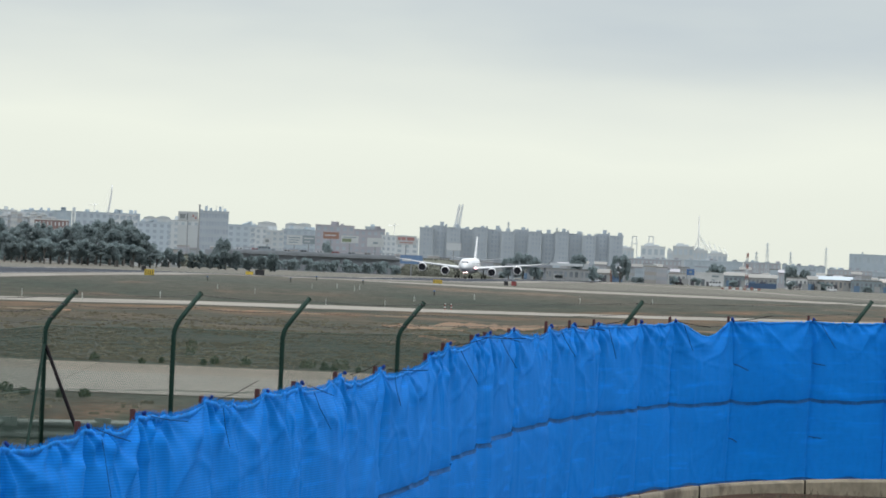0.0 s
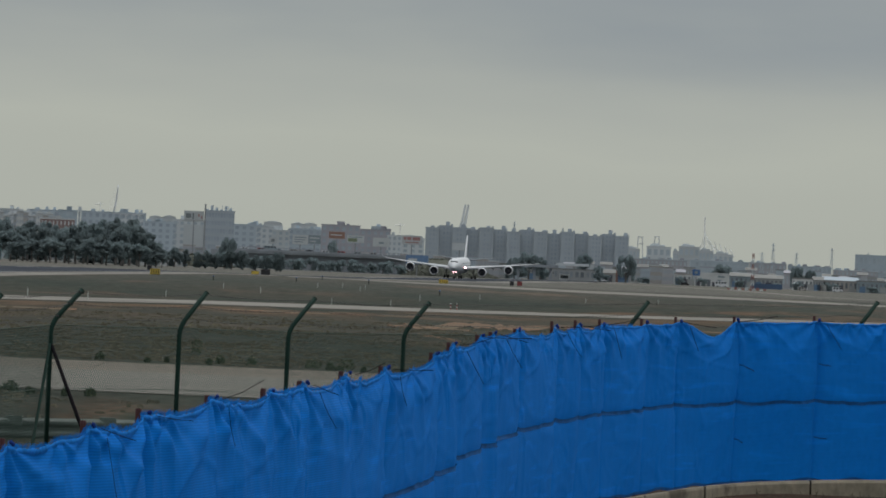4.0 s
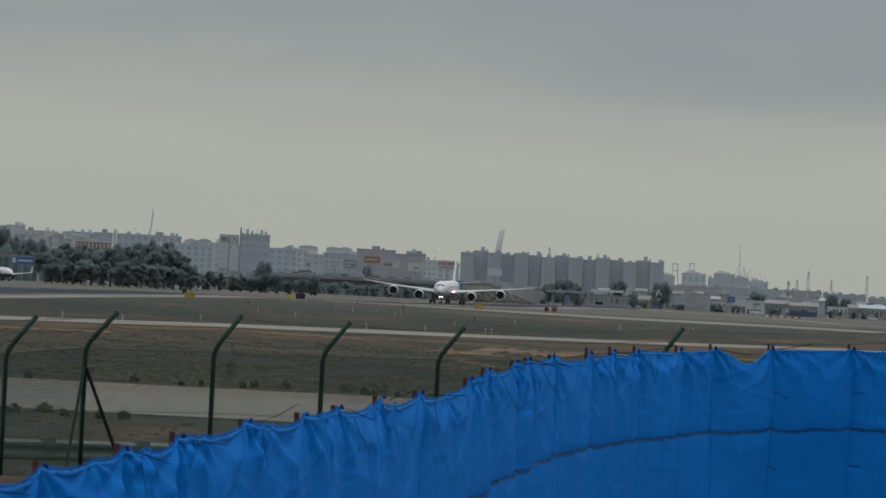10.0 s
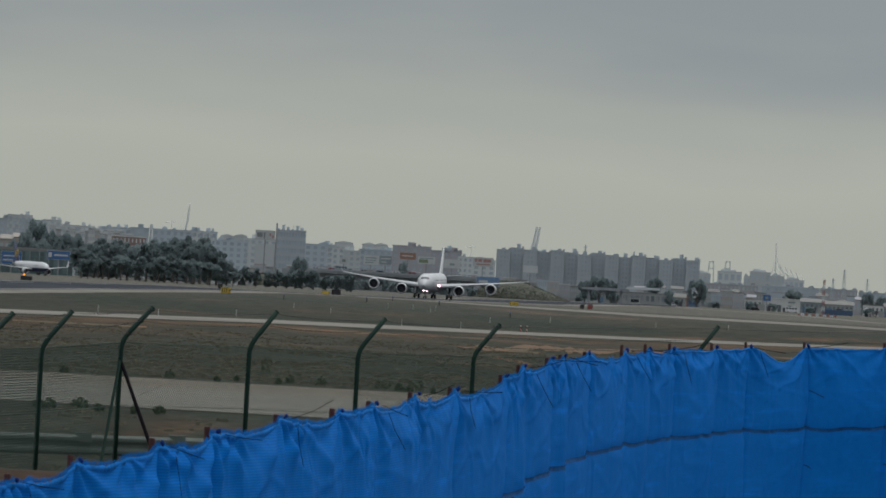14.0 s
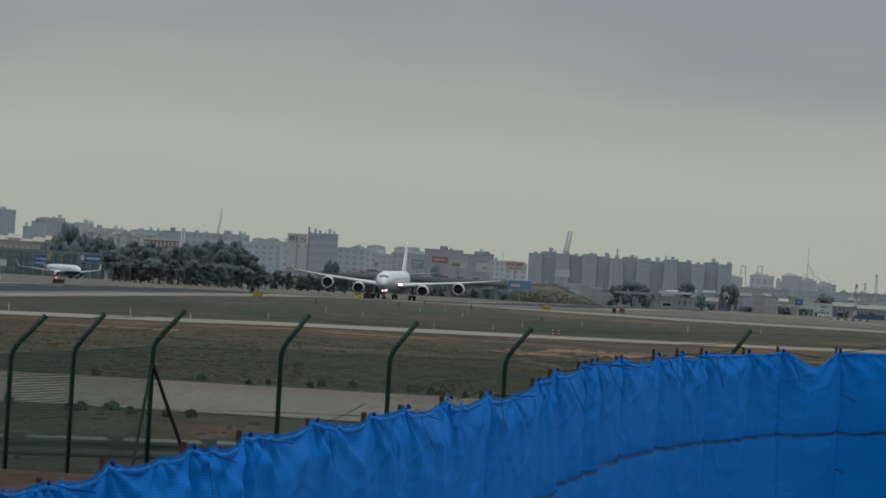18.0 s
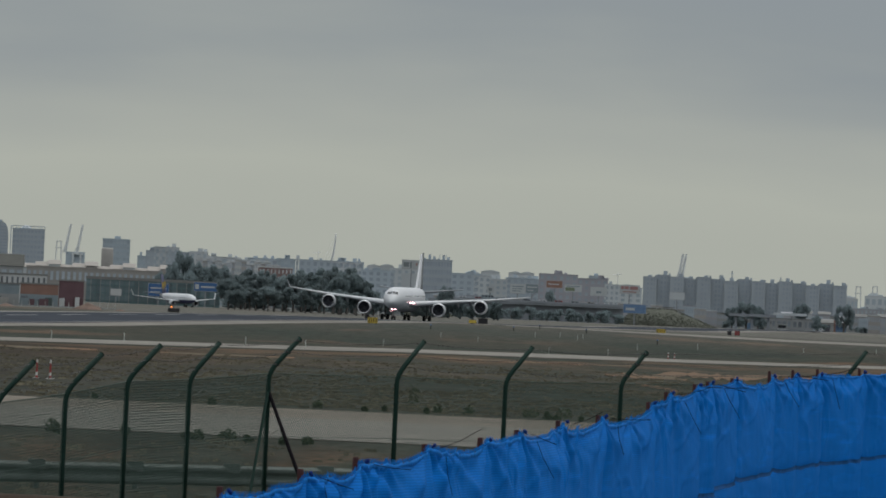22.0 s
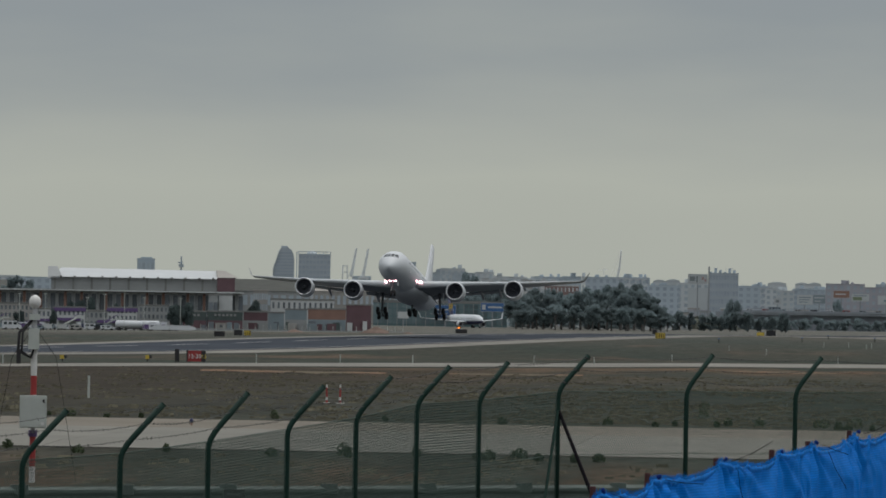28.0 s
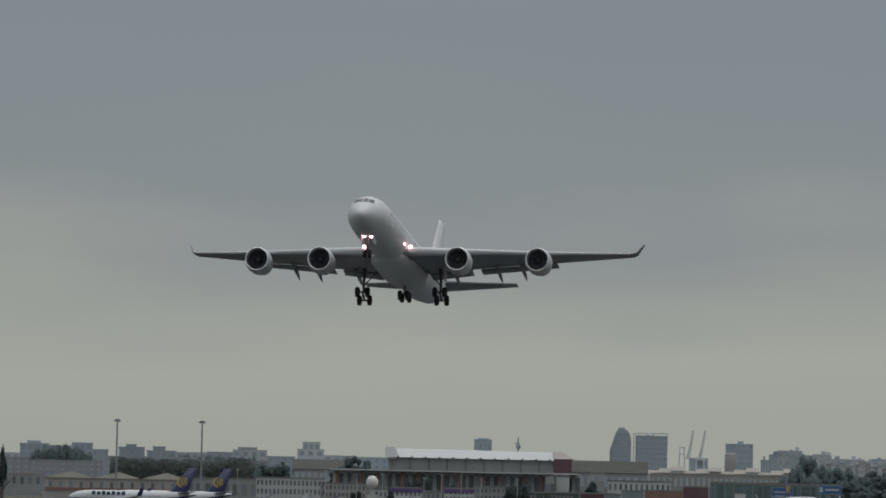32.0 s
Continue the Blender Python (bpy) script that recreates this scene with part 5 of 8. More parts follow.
sign_panel(9.78, 500, 0.16, 0.6, BLACK, "small dark airfield marker board")

marker = thing("marker_post", spot(7.07, 232), 0, "thin white marker post in the grass", "marker post", "white marker posts")
part("stick", Solid().box(-0.042, 0.042, -0.03, 0.03, -0.1, 0.86), CABINET, marker)
for az, d, h in ((2.78, 690, 1), (1.45, 787, 1), (0.54, 917, 1), (-0.01, 1043, 1.2), (-0.25, 1052, 1.2), (-0.72, 794, 1.2), (-0.47, 1049, 1.2), (-1.0, 905, 1.1), (-0.15, 780, 0.8), (-1.58, 962, 1), (-2.6, 980, 1),
                 (5.46, 588, 0.9), (4.65, 608, 0.9), (3.95, 623, 0.9), (-3.3, 1010, 1.2), (-0.42, 1020, 1), (2.2, 655, 0.8), (0.9, 960, 1), (9.6, 470, 0.7), (7.9, 500, 0.8)):
    copy_thing(marker, Matrix.Translation(spot(az, d)))
for az, d in ((-0.5, 1180), (-1.19, 1000), (-0.05, 1250), (1.0, 1100), (0.2, 1150)):
    post = thing("edge_light", spot(az, d), 0, "short dark taxiway edge light", "edge light", "edge lights")
    part("stem", Solid().tube([(0, 0, -0.1), (0, 0, 0.75)], 0.09, 6), BLACK, post)
    part("lens", Solid().ball((0, 0, 0.82), 0.13, 8, 5), BLUEBOARD, post)

for az, d in ((8.12, 148.4), (6.074, 163.9)):
    lamp = thing("edge_light", spot(az, d), 0, "small dark taxiway light with an orange collar", "edge light", "edge lights")
    part("stem", Solid().tube([(0, 0, 0.0), (0, 0, 0.10)], 0.03, 8), ORANGE, lamp, "orange collar")
    part("lens", Solid().ball((0, 0, 0.16), 0.055, 10, 6, sz=1.3), NAVY, lamp, "dark blue lens")
for az in (4.775, 4.645):
    cone = thing("marker_cone", spot(az, 226), 0, "slim red and white striped marker pole", "marker", "striped markers")
    for k in range(6):
        r0, r1 = 0.045 - 0.003 * k, 0.045 - 0.003 * (k + 1)
        part("band", Solid().tube([(0, 0, 0.12 * k), (0, 0, 0.12 * (k + 1))], [r0, r1], 10), (RED, MASTWHITE)[k % 2 if k != 3 else 0], cone)
    part("foot", Solid().box(-0.16, 0.16, -0.12, 0.12, -0.03, 0.03), MASTWHITE, cone)
for az in (-1.30, -1.36):
    cone = thing("marker_cone", spot(az, 789), 0, "red and white striped marker", "marker", "striped markers")
    for k in range(4):
        part("band", Solid().tube([(0, 0, 0.2 * k), (0, 0, 0.2 * (k + 1))], 0.07, 8), (RED, MASTWHITE)[k % 2], cone)
for az, d in ((7.33, 552), (6.51, 578)):
    lamp = thing("approach_light", spot(az, d), 0, "small yellow approach light unit", "approach light", "approach lights")
    part("housing", Solid().box(-0.18, 0.18, -0.2, 0.2, 0.25, 0.6), YELLOW, lamp)
    part("leg", Solid().tube([(0, 0, -0.1), (0, 0, 0.3)], 0.06, 6), BLACK, lamp)
    part("visor", Solid().box(0.16, 0.42, -0.15, 0.15, 0.32, 0.58), BLACK, lamp)
warning = thing("amber_beacon", spot(3.51, 1795), 0, "glowing amber guard light on a short stand", "beacon")
part("lens", Solid().ball((0, -0.5, 1.75), 0.26, 10, 6), AMBER, warning)
part("stand", Solid().box(-0.15, 0.15, -0.5, 0.1, -0.1, 1.5), BLACK, warning)

for az, d, w, h, seed in ((4.31, 1330, 7.0, 1.5, 1), (5.1, 1330, 5.0, 0.8, 2), (4.0, 1340, 3.0, 0.5, 3)):
    heap = thing("earth_heap", spot(az, d), radians(az), "low heap of reddish earth", "earth heap", "earth heaps")
    s = Solid()
    loops = []
    for i in range(8):
        f = i / 7
        loops.append([(w / 2 * (1 - f ** 1.3 * 0.9) * math.cos(a) * (1 + 0.25 * noise.noise((math.cos(a) * 2, math.sin(a) * 2, f * 3 + seed))), w / 3 * (1 - f * 0.9) * math.sin(a), h * f * (1 + 0.2 * noise.noise((a, f * 4, seed))) - 0.1)
                      for a in (2 * math.pi * k / 24 for k in range(24))])
    part("earth", s.rings(loops), DIRT, heap, smooth=True)

# red and white weather mast by the fence
mast = thing("weather_mast", spot(7.60, 121), radians(7.6), "slim red and white weather mast with sensors and a cabinet", "mast")
bz = mast.location.z
def up(el):
    return level(el, 121) - bz
bands = [0.0] + [up(e) for e in (-1.55, -1.22, -0.862, -0.675, -0.42)]
for k in range(5):
    part("pole_band", Solid().tube([(0, 0, bands[k]), (0, 0, bands[k + 1])], 0.062, 12), (MASTWHITE, RED)[k % 2] if k < 2 else (MASTWHITE, RED, MASTWHITE)[k - 2], mast, "painted pole band")
part("cabinet", Solid().box(-0.275, 0.275, -0.34, -0.07, up(-1.175), up(-0.865)), CABINET, mast, "pale grey equipment cabinet")
part("cabinet_door", Solid().box(-0.25, 0.25, -0.355, -0.341, up(-1.165), up(-0.875)), CABINET, mast, "pale grey door")
part("cabinet_lock", Solid().box(0.19, 0.23, -0.37, -0.356, up(-0.93), up(-0.90)), BLACK, mast)
part("cabinet_lock", Solid().box(0.16, 0.22, -0.37, -0.356, up(-1.15), up(-1.12)), MASTWHITE, mast)
part("sensor_box", Solid().box(-0.12, 0.1, -0.2, 0.06, up(-0.42), up(-0.22)), CABINET, mast, "pale sensor housing")
part("sensor_head", Solid().box(-0.11, 0.11, -0.12, 0.12, up(-0.14), up(-0.08)), CABINET, mast)
part("neck", Solid().tube([(0, 0, up(-0.24)), (0, 0, up(-0.02))], 0.05, 10), STEEL, mast)
part("dome", Solid().ball((0, 0, up(0.035)), 0.125, 16, 9, sz=1.15), MASTWHITE, mast, "white round sensor dome", True)
for dx, bend in ((-0.20, -0.32), (-0.14, -0.24), (-0.17, -0.30)):
    part("cable", Solid().tube([(dx * 0.3, -0.05, up(-0.14)), (bend, -0.08, up(-0.26)), (bend * 1.05, -0.1, up(-0.44)), (dx * 0.4, -0.08, up(-0.5)), (0, -0.07, up(-0.40))], 0.022, 8), BLACK, mast, "dark hanging cable", True)
part("connector", Solid().box(-0.36, -0.27, -0.14, -0.04, up(-0.56), up(-0.42)), BLACK, mast)
for dx in (0.9, -0.9):
    part("guy_wire", Solid().tube([(0, 0, up(-0.2)), (dx * 0.5, 0.2, up(-0.5)), (dx, 0.4, 0)], 0.005, 5), CORD, mast)
part("clamp", Solid().tube([(0, 0, up(-1.26)), (0, 0, up(-1.20))], 0.09, 12), PURPLE, mast)

# dark steel guard rail beyond the fence
rail = thing("guard_rail", spot(3.5, 118), 0, "dull green steel guard rail along the ditch", "guard rail")
ra, rb = spot(12, 104), spot(0.2, 119)
o = Vector(rail.location)
for z, h in ((0.16, 0.2),):
    s = Solid()
    for k in range(25):
        p = ra.lerp(rb, k / 24) - o
        s.v += [(p.x, p.y + dy, z + h * f) for dy, f in ((-0.02, -1.0), (-0.11, -0.72), (-0.11, -0.45), (-0.02, -0.12), (-0.02, 0.12), (-0.11, 0.45), (-0.11, 0.72), (-0.02, 1.0))]
    for k in range(24):
        for j in range(7):
            a = k * 8 + j
            s.f.append((a, a + 8, a + 9, a + 1))
    part("beam", s, GUARD, rail)
for k in range(13):
    p = ra.lerp(rb, k / 12) - o
    part("upright", Solid().box(p.x - 0.05, p.x + 0.05, p.y, p.y + 0.1, -0.4, 0.3), GUARD, rail)
    part("spacer", Solid().box(p.x - 0.16, p.x + 0.16, p.y - 0.16, p.y - 0.03, 0.22, 0.40), GUARD, rail, "pale steel spacer block")
notice = thing("notice_board", spot(5.65, 109), radians(5.65), "small dark notice board behind the fence", "sign")
part("panel", Solid().box(-0.19, 0.19, -0.02, 0.02, 0.05, 0.55), BLACK, notice)
part("post", Solid().tube([(0, 0.04, -0.3), (0, 0.04, 0.5)], 0.025, 8), POST_GREEN, notice)
for k in range(4):
    part("lettering_bar", Solid().box(-0.14, 0.13 - 0.03 * (k % 2), -0.028, -0.022, 0.14 + 0.1 * k, 0.18 + 0.1 * k), GUARD, notice)


# ---- buildings ----
def building(name, label, az0, az1, d, top_el, depth, wall, roof=ROOFGREY, cols=0, rows=0, group="buildings", glazing=None, shape="flat", base_el=None, fill=0.62, zlow=0.12, parapet=0.5, category="building", skew=0.0):
    """A building between two bearings, with a base on the land (or its visible foot), a roof and set-in windows."""
    mid = (az0 + az1) / 2
    p = spot(mid, d)
    w = d * radians(az0 - az1)
    h = level(top_el, d) - p.z
    ob = thing(name, p, radians(mid + skew), label, category, group)
    part("wall", Solid().box(-w / 2, w / 2, 0, depth, -1, h - parapet), wall, ob)
    if shape == "flat":
        part("roof", Solid().box(-w / 2 - 0.2, w / 2 + 0.2, -0.2, depth + 0.2, h - parapet, h), roof, ob)
    elif shape == "gable":
        part("roof", Solid().rings([[(-w / 2 - 0.4, -0.5, h - parapet), (-w / 2 - 0.4, depth / 2, h), (-w / 2 - 0.4, depth + 0.5, h - parapet)], [(w / 2 + 0.4, -0.5, h - parapet), (w / 2 + 0.4, depth / 2, h), (w / 2 + 0.4, depth + 0.5, h - parapet)]]), roof, ob)
    elif shape == "vault":
        part("roof", Solid().rings([[(-w / 2 + w * k / 12, y, h - parapet + parapet * math.sin(math.pi * k / 12)) for k in range(13)] for y in (-0.3, depth)]), roof, ob)
    if cols and rows:
        cw, ch = w / cols, (h - parapet) * (1 - zlow) / rows
        me = Solid().box(-cw * fill / 2, cw * fill / 2, -0.06, 0.3, -ch * 0.28, ch * 0.28).data("window", glazing or FAR_DIM)
        for i in range(cols):
            for j in range(rows):
                piece("window", me, ob, (-w / 2 + cw * (i + 0.5), 0, (h - parapet) * zlow + ch * (j + 0.5)))
    return ob, w, h


def billboard(az0, az1, e0, e1, d, panel, label, marks=(), post=True):
    p = spot((az0 + az1) / 2, d)
    w, z0, z1 = d * radians(az0 - az1), level(e0, d) - p.z, level(e1, d) - p.z
    ob = thing("billboard", p, radians((az0 + az1) / 2), label, "billboard", "billboards")
    part("panel", Solid().box(-w / 2, w / 2, 0, 0.4, z0, z1), panel, ob)
    part("backing", Solid().box(-w / 2 - 0.15, w / 2 + 0.15, 0.1, 0.7, z0 - 0.15, z1 + 0.15), STEEL, ob)
    part("post", Solid().tube([(0, 0.5, -1), (0, 0.5, z0)], 0.3, 10), HULLDARK, ob)
    for x0, x1, y0, y1, m in marks:
        part("printed_shape", Solid().box(-w / 2 + w * x0, -w / 2 + w * x1, -0.05, 0.02, z0 + (z1 - z0) * y0, z0 + (z1 - z0) * y1), m, ob, "plain printed shape")
    return ob


def crown_mesh(seed, w, h, flat, leaf=None, boughs=19, low=0.25, finer=1.0):
    """An uneven crown of many small leaf clumps round several limbs' ends."""
    rng = random.Random(seed)
    s = Solid()
    lobes = []
    for k in range(boughs):
        a, q = rng.uniform(0, 6.283), 0.44 * math.sqrt(rng.random())
        lobes.append((q * math.cos(a) * w, 0.7 * q * math.sin(a) * w, (low + (0.86 - low) * rng.random() ** 0.7 * (1 - 1.5 * q * q)) * h, rng.uniform(0.08, 0.165) * w))
    for cx, cy, cz, r in lobes:  # solid leaf-coloured cores, added to fill the dark shaded gaps
        s.rings([[(cx + r * 0.70 * math.sin(u) * math.cos(a) * rng.uniform(0.85, 1.1), cy + r * 0.70 * math.sin(u) * math.sin(a) * rng.uniform(0.85, 1.1), cz - r * 0.70 * flat * math.cos(u) * rng.uniform(0.85, 1.1))
                  for a in (2 * math.pi * j / 12 for j in range(12))] for u in (0.15, 0.7, 1.2, 1.7, 2.2, 2.7, 3.0)])
    for k in range(5600):
        cx, cy, cz, r = rng.choice(lobes)
        a, t = rng.uniform(0, 6.283), math.acos(rng.uniform(-1, 1))
        q = r * rng.uniform(0.8, 1.2)
        way = Vector((math.sin(t) * math.cos(a), math.sin(t) * math.sin(a), math.cos(t) * flat))
        c = Vector((cx, cy, cz)) + q * way
        facing = Vector((way.x + rng.uniform(-0.8, 0.8), way.y + rng.uniform(-0.8, 0.8), 0.35 * way.z + rng.uniform(-0.25, 0.25))).normalized()
        e1 = facing.cross(Vector((rng.uniform(-1, 1), rng.uniform(-1, 1), rng.uniform(-1, 1)))).normalized()
        e2 = e1.cross(facing)
        z = rng.uniform(0.014, 0.034) * w * finer
        s.add([c - e1 * z, c + e2 * z * 0.7, c + e1 * z, c - e2 * z * 0.7], [(0, 1, 2, 3)])
    return s.data("crown", leaf or LEAF)


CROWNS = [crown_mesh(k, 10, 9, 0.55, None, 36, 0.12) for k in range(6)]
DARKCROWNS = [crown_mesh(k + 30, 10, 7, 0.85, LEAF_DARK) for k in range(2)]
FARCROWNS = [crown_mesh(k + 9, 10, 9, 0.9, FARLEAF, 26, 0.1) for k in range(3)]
TRUNK = Solid().tube([(0, 0, -1), (0.1, 0, 2), (-0.1, 0.1, 4.5), (0.2, 0, 7)], [0.4, 0.32, 0.25, 0.1], 8)
for a in range(4):
    TRUNK.tube([(0, 0, 3.2 + 0.4 * a), (1.4 * math.cos(a * 1.7), 1.4 * math.sin(a * 1.7), 5.2 + 0.3 * a), (2.6 * math.cos(a * 1.7), 2.6 * math.sin(a * 1.7), 6.4 + 0.4 * a)], [0.18, 0.12, 0.04], 6)
TRUNK = TRUNK.data("trunk", BARK)


def tree(az, d, top_el, width, k, label, stem=0.35, group="trees", name="tree"):
    """width: degrees across the crown; stem: share of the height below the crown."""
    p = spot(az, d)
    h = level(top_el, d) - p.z
    w = d * radians(width)
    ob = thing(name, p, k * 1.3, label, "tree", group)
    t = piece("trunk", TRUNK, ob)
    t.scale = (h / 11, h / 11, h * (stem + 0.35) / 7)
    # crowns by distance: from 2150 m on, haze is painted into the leaf colour
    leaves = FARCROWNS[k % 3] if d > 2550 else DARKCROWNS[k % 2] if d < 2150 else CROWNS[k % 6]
    zs = [v.co.z for v in leaves.vertices]
    grow = h * (1 - stem) / (max(zs) - min(zs))
    c = piece("crown", leaves, ob, (0, 0, h * stem - min(zs) * grow))
    c.scale = (w / 10, w / 10, grow)
    return ob

# ---- terminal side: hangar, terminal, apron buildings ----
def hangar():
    d = 2050
    p = spot(6.65, d)
    ob = thing("hangar", p, radians(6.65), "large grey hangar with a white sheet roof", "hangar")
    x = lambda az: -d * radians(az - 6.65)
    z = lambda el: level(el, d) - p.z
    xl, xr, xe = x(7.45), x(5.85), x(5.68)
    part("wall", Solid().box(xl, xr, 0, 60, -1, z(0.285)), CREAMGREY, ob, "grey rendered long wall")
    part("roof", Solid().rings([[(xl - 0.5, -1, z(0.285)), (xl + 3, 30, z(0.378)), (xl - 0.5, 61, z(0.285))], [(xr, -1, z(0.285)), (xr, 30, z(0.368)), (xr, 61, z(0.285))]]), ROOFWHITE, ob, "white sheet roof")
    part("gable", Solid().rings([[(xl - 1.2, -1.2, z(0.27)), (xl - 1.2, 8, z(0.385)), (xl - 1.2, 20, z(0.27))], [(xl + 4, -1.2, z(0.27)), (xl + 2, 8, z(0.385)), (xl + 4, 20, z(0.27))]]), CREAMGREY, ob)
    part("end_block", Solid().box(xr, xe, -1, 55, -1, z(0.30)), MAROON, ob, "dark red end block")
    part("end_roof", Solid().rings([[(xr, -1.2, z(0.30)), (xr, 25, z(0.375)), (xr, 56, z(0.30))], [(xe + 1, -1.2, z(0.30)), (xe - 3, 25, z(0.37)), (xe + 1, 56, z(0.30))]]), ROOFTAN, ob, "tan pitched end roof")
    for k in range(12):
        px = xl + (xr - xl) * (k + 0.7) / 12
        part("roof_vent", Solid().box(px - 0.4, px + 0.4, -1.5, -0.9, z(0.268), z(0.268) + 1.0), ROOFGREY, ob)
    for k in range(9):
        px = xl + (xr - xl) * (k + 0.2) / 9
        part("buttress", Solid().box(px - 0.35, px + 0.35, -0.5, 0.1, 0, z(0.28)), ROOFGREY, ob)


# grey render, lifted slightly by painted haze
CREAMGREY = surface("grey_render", (0.27, 0.285, 0.285), 0.9, 0.12, 0.2, 0.05)
hangar()
building("hangar_annex", "low hangar annex with a dark pitched roof", 5.69, 4.95, 2175, 0.295, 40, CREAMGREY, ROOFDARK, 10, 1, shape="gable", parapet=4.4, zlow=0.5)
# terminal with orange columns and dark glazing
tm, tw, th = building("terminal", "long low terminal with dark glazing and orange columns", 7.98, 5.62, 1990, 0.165, 30, WHITEWALL, ROOFGREY, 0, 0, parapet=0.8, skew=-1.0)
for k in range(30):
    x = -tw / 2 + tw * (k + 0.5) / 30
    part("column", Solid().box(x - 0.45, x + 0.45, -0.8, 0, 0, th - 0.9), (ORANGE, CREAMGREY, CREAMGREY, ORANGE, CREAMGREY)[k % 5], tm)
    part("glazing", Solid().box(x + 0.6, x + tw / 30 - 0.6, -0.25, 0.1, th * 0.42, th - 1.4), (HAZE_GLASS, HAZE_GLASS, WINDOW)[k % 3], tm)
    if k % 2:
        part("lower_glazing", Solid().box(x + 0.7, x + tw / 30 - 0.7, -0.2, 0.1, th * 0.08, th * 0.34), HAZE_GLASS, tm)
part("canopy", Solid().box(-tw / 2 - 1, tw / 2 + 1, -4, 0, th - 0.5, th - 0.1), WHITEWALL, tm)
building("stair_tower", "pale stair tower beside the terminal", 5.83, 5.70, 1975, 0.145, 12, WHITEWALL, ROOFGREY)
building("glazed_stair", "narrow dark glazed stair tower", 5.93, 5.84, 1972, 0.14, 10, CREAMGREY, ROOFGREY, 2, 1, glazing=WINDOW, fill=0.85)
building("office_block", "pink rendered office block", 5.50, 5.36, 2140, 0.19, 25, CREAM, ROOFTAN, 7, 3)
building("low_office", "white low office block with small windows", 5.33, 4.72, 2120, 0.11, 18, WHITEWALL, ROOFGREY, 12, 1, glazing=HAZE_GLASS, zlow=0.62, fill=0.4)
for a0, a1, top, wall, label in ((8.72, 8.05, 0.07, WHITEWALL, "white flat-roofed service building"), (8.1, 7.62, 0.03, CREAM, "cream service building with small windows"), (7.62, 7.45, -0.02, WHITEWALL, "white flat-roofed service hut"),
                                 (7.42, 7.12, 0.0, WHITEWALL, "white apron hut with purple trim"), (7.12, 6.9, -0.03, CREAMGREY, "grey flat-roofed apron hut"), (6.9, 6.62, 0.005, WHITEWALL, "white apron building with purple trim"),
                                 (6.6, 6.32, 0.03, CREAMGREY, "grey apron service building")):
    b, w, h = building("apron_building", label, a0, a1, 1900, top, 14, wall, ROOFGREY, max(4, int((a0 - a1) * 26)), 3 if top > 0.0 else 2, group="apron buildings", glazing=HAZE_GLASS, zlow=0.12, fill=0.5)
    if "purple" in label:
        part("trim_band", Solid().box(-w / 2 - 0.3, w / 2 + 0.3, -0.35, -0.05, h - 1.6, h - 0.5), PURPLE, b, "purple fascia band")
for a0, a1, e0, m, label in ((6.30, 5.95, -0.02, DARKSHOP, "dark green shop unit with white lettering bars"), (5.94, 5.6, -0.015, DARKSHOP, "dark shop unit with white lettering bars"), (5.59, 5.36, -0.015, MAROON, "dark red shipping container stack"),
                             (5.35, 5.2, -0.02, GREYBLUE, "stacked grey shipping containers"), (5.19, 4.98, 0.015, GREYBLUE, "row of grey-blue container units"), (4.97, 4.605, 0.025, ORANGE, "row of orange container units"),
                             (4.60, 4.36, 0.07, MAROON, "tall dark red clad unit")):
    b, w, h = building("shop_unit", label, a0, a1, 1955 if m is DARKSHOP else 2010, e0, 10, m, ROOFGREY, group="sheds by the apron")
    for k in range(int(w / 2.4)):
        part("rib", Solid().box(-w / 2 + 2.4 * k + 0.2, -w / 2 + 2.4 * k + 0.42, -0.12, 0.02, 0.1, h - 0.6), m, b)
    part("plinth", Solid().box(-w / 2, w / 2, -0.25, 0, -1, h * 0.48), (CREAMGREY, GREYBLUE, MAROON)[int(a0 * 7) % 3], b)
    rng = random.Random(int(a0 * 50))
    x = -w / 2 + 0.3
    while x < w / 2 - 1.5:  # doors, crates and openings along the foot
        wide, tall = rng.uniform(1.0, 2.6), rng.uniform(0.25, 0.46) * h
        part("store_front", Solid().box(x, min(x + wide, w / 2), -0.3 - rng.uniform(0.1, 1.2), -0.25, -0.3, tall), rng.choice((HAZE_GLASS, CREAMGREY, GREYBLUE, DARKSHOP, MAROON, HAZE_GLASS, WHITEWALL)), b)
        x += wide + rng.uniform(0.2, 1.6)
    if m is DARKSHOP:
        for k in range(6):
            part("lettering_bar", Solid().box(-w * 0.3 + k * w * 0.11, -w * 0.3 + k * w * 0.11 + w * 0.07, -0.3, -0.26, h * 0.7, h * 0.82), MARK, b)
hut, w, h = building("guard_hut", "small cream hut with a dark window", 5.86, 5.755, 1900, -0.135, 3, CREAM, ROOFTAN, parapet=0.2)
part("window", Solid().box(-0.4, 0.5, -0.05, 0.05, 1.0, 1.8), HAZE_GLASS, hut)
yard_fence = thing("yard_fence", spot(5.2, 1890), radians(5.2), "long low wire fence before the container yard", "fence", "")
part("mesh_run", Solid().box(-34, 38, 0, 0.05, -0.4, 0.5), CREAMGREY, yard_fence, "low concrete base wall")
for k in range(30):
    part("post", Solid().box(-34 + 2.48 * k, -33.86 + 2.48 * k, -0.08, 0.08, -0.4, 1.9), CABINET, yard_fence)
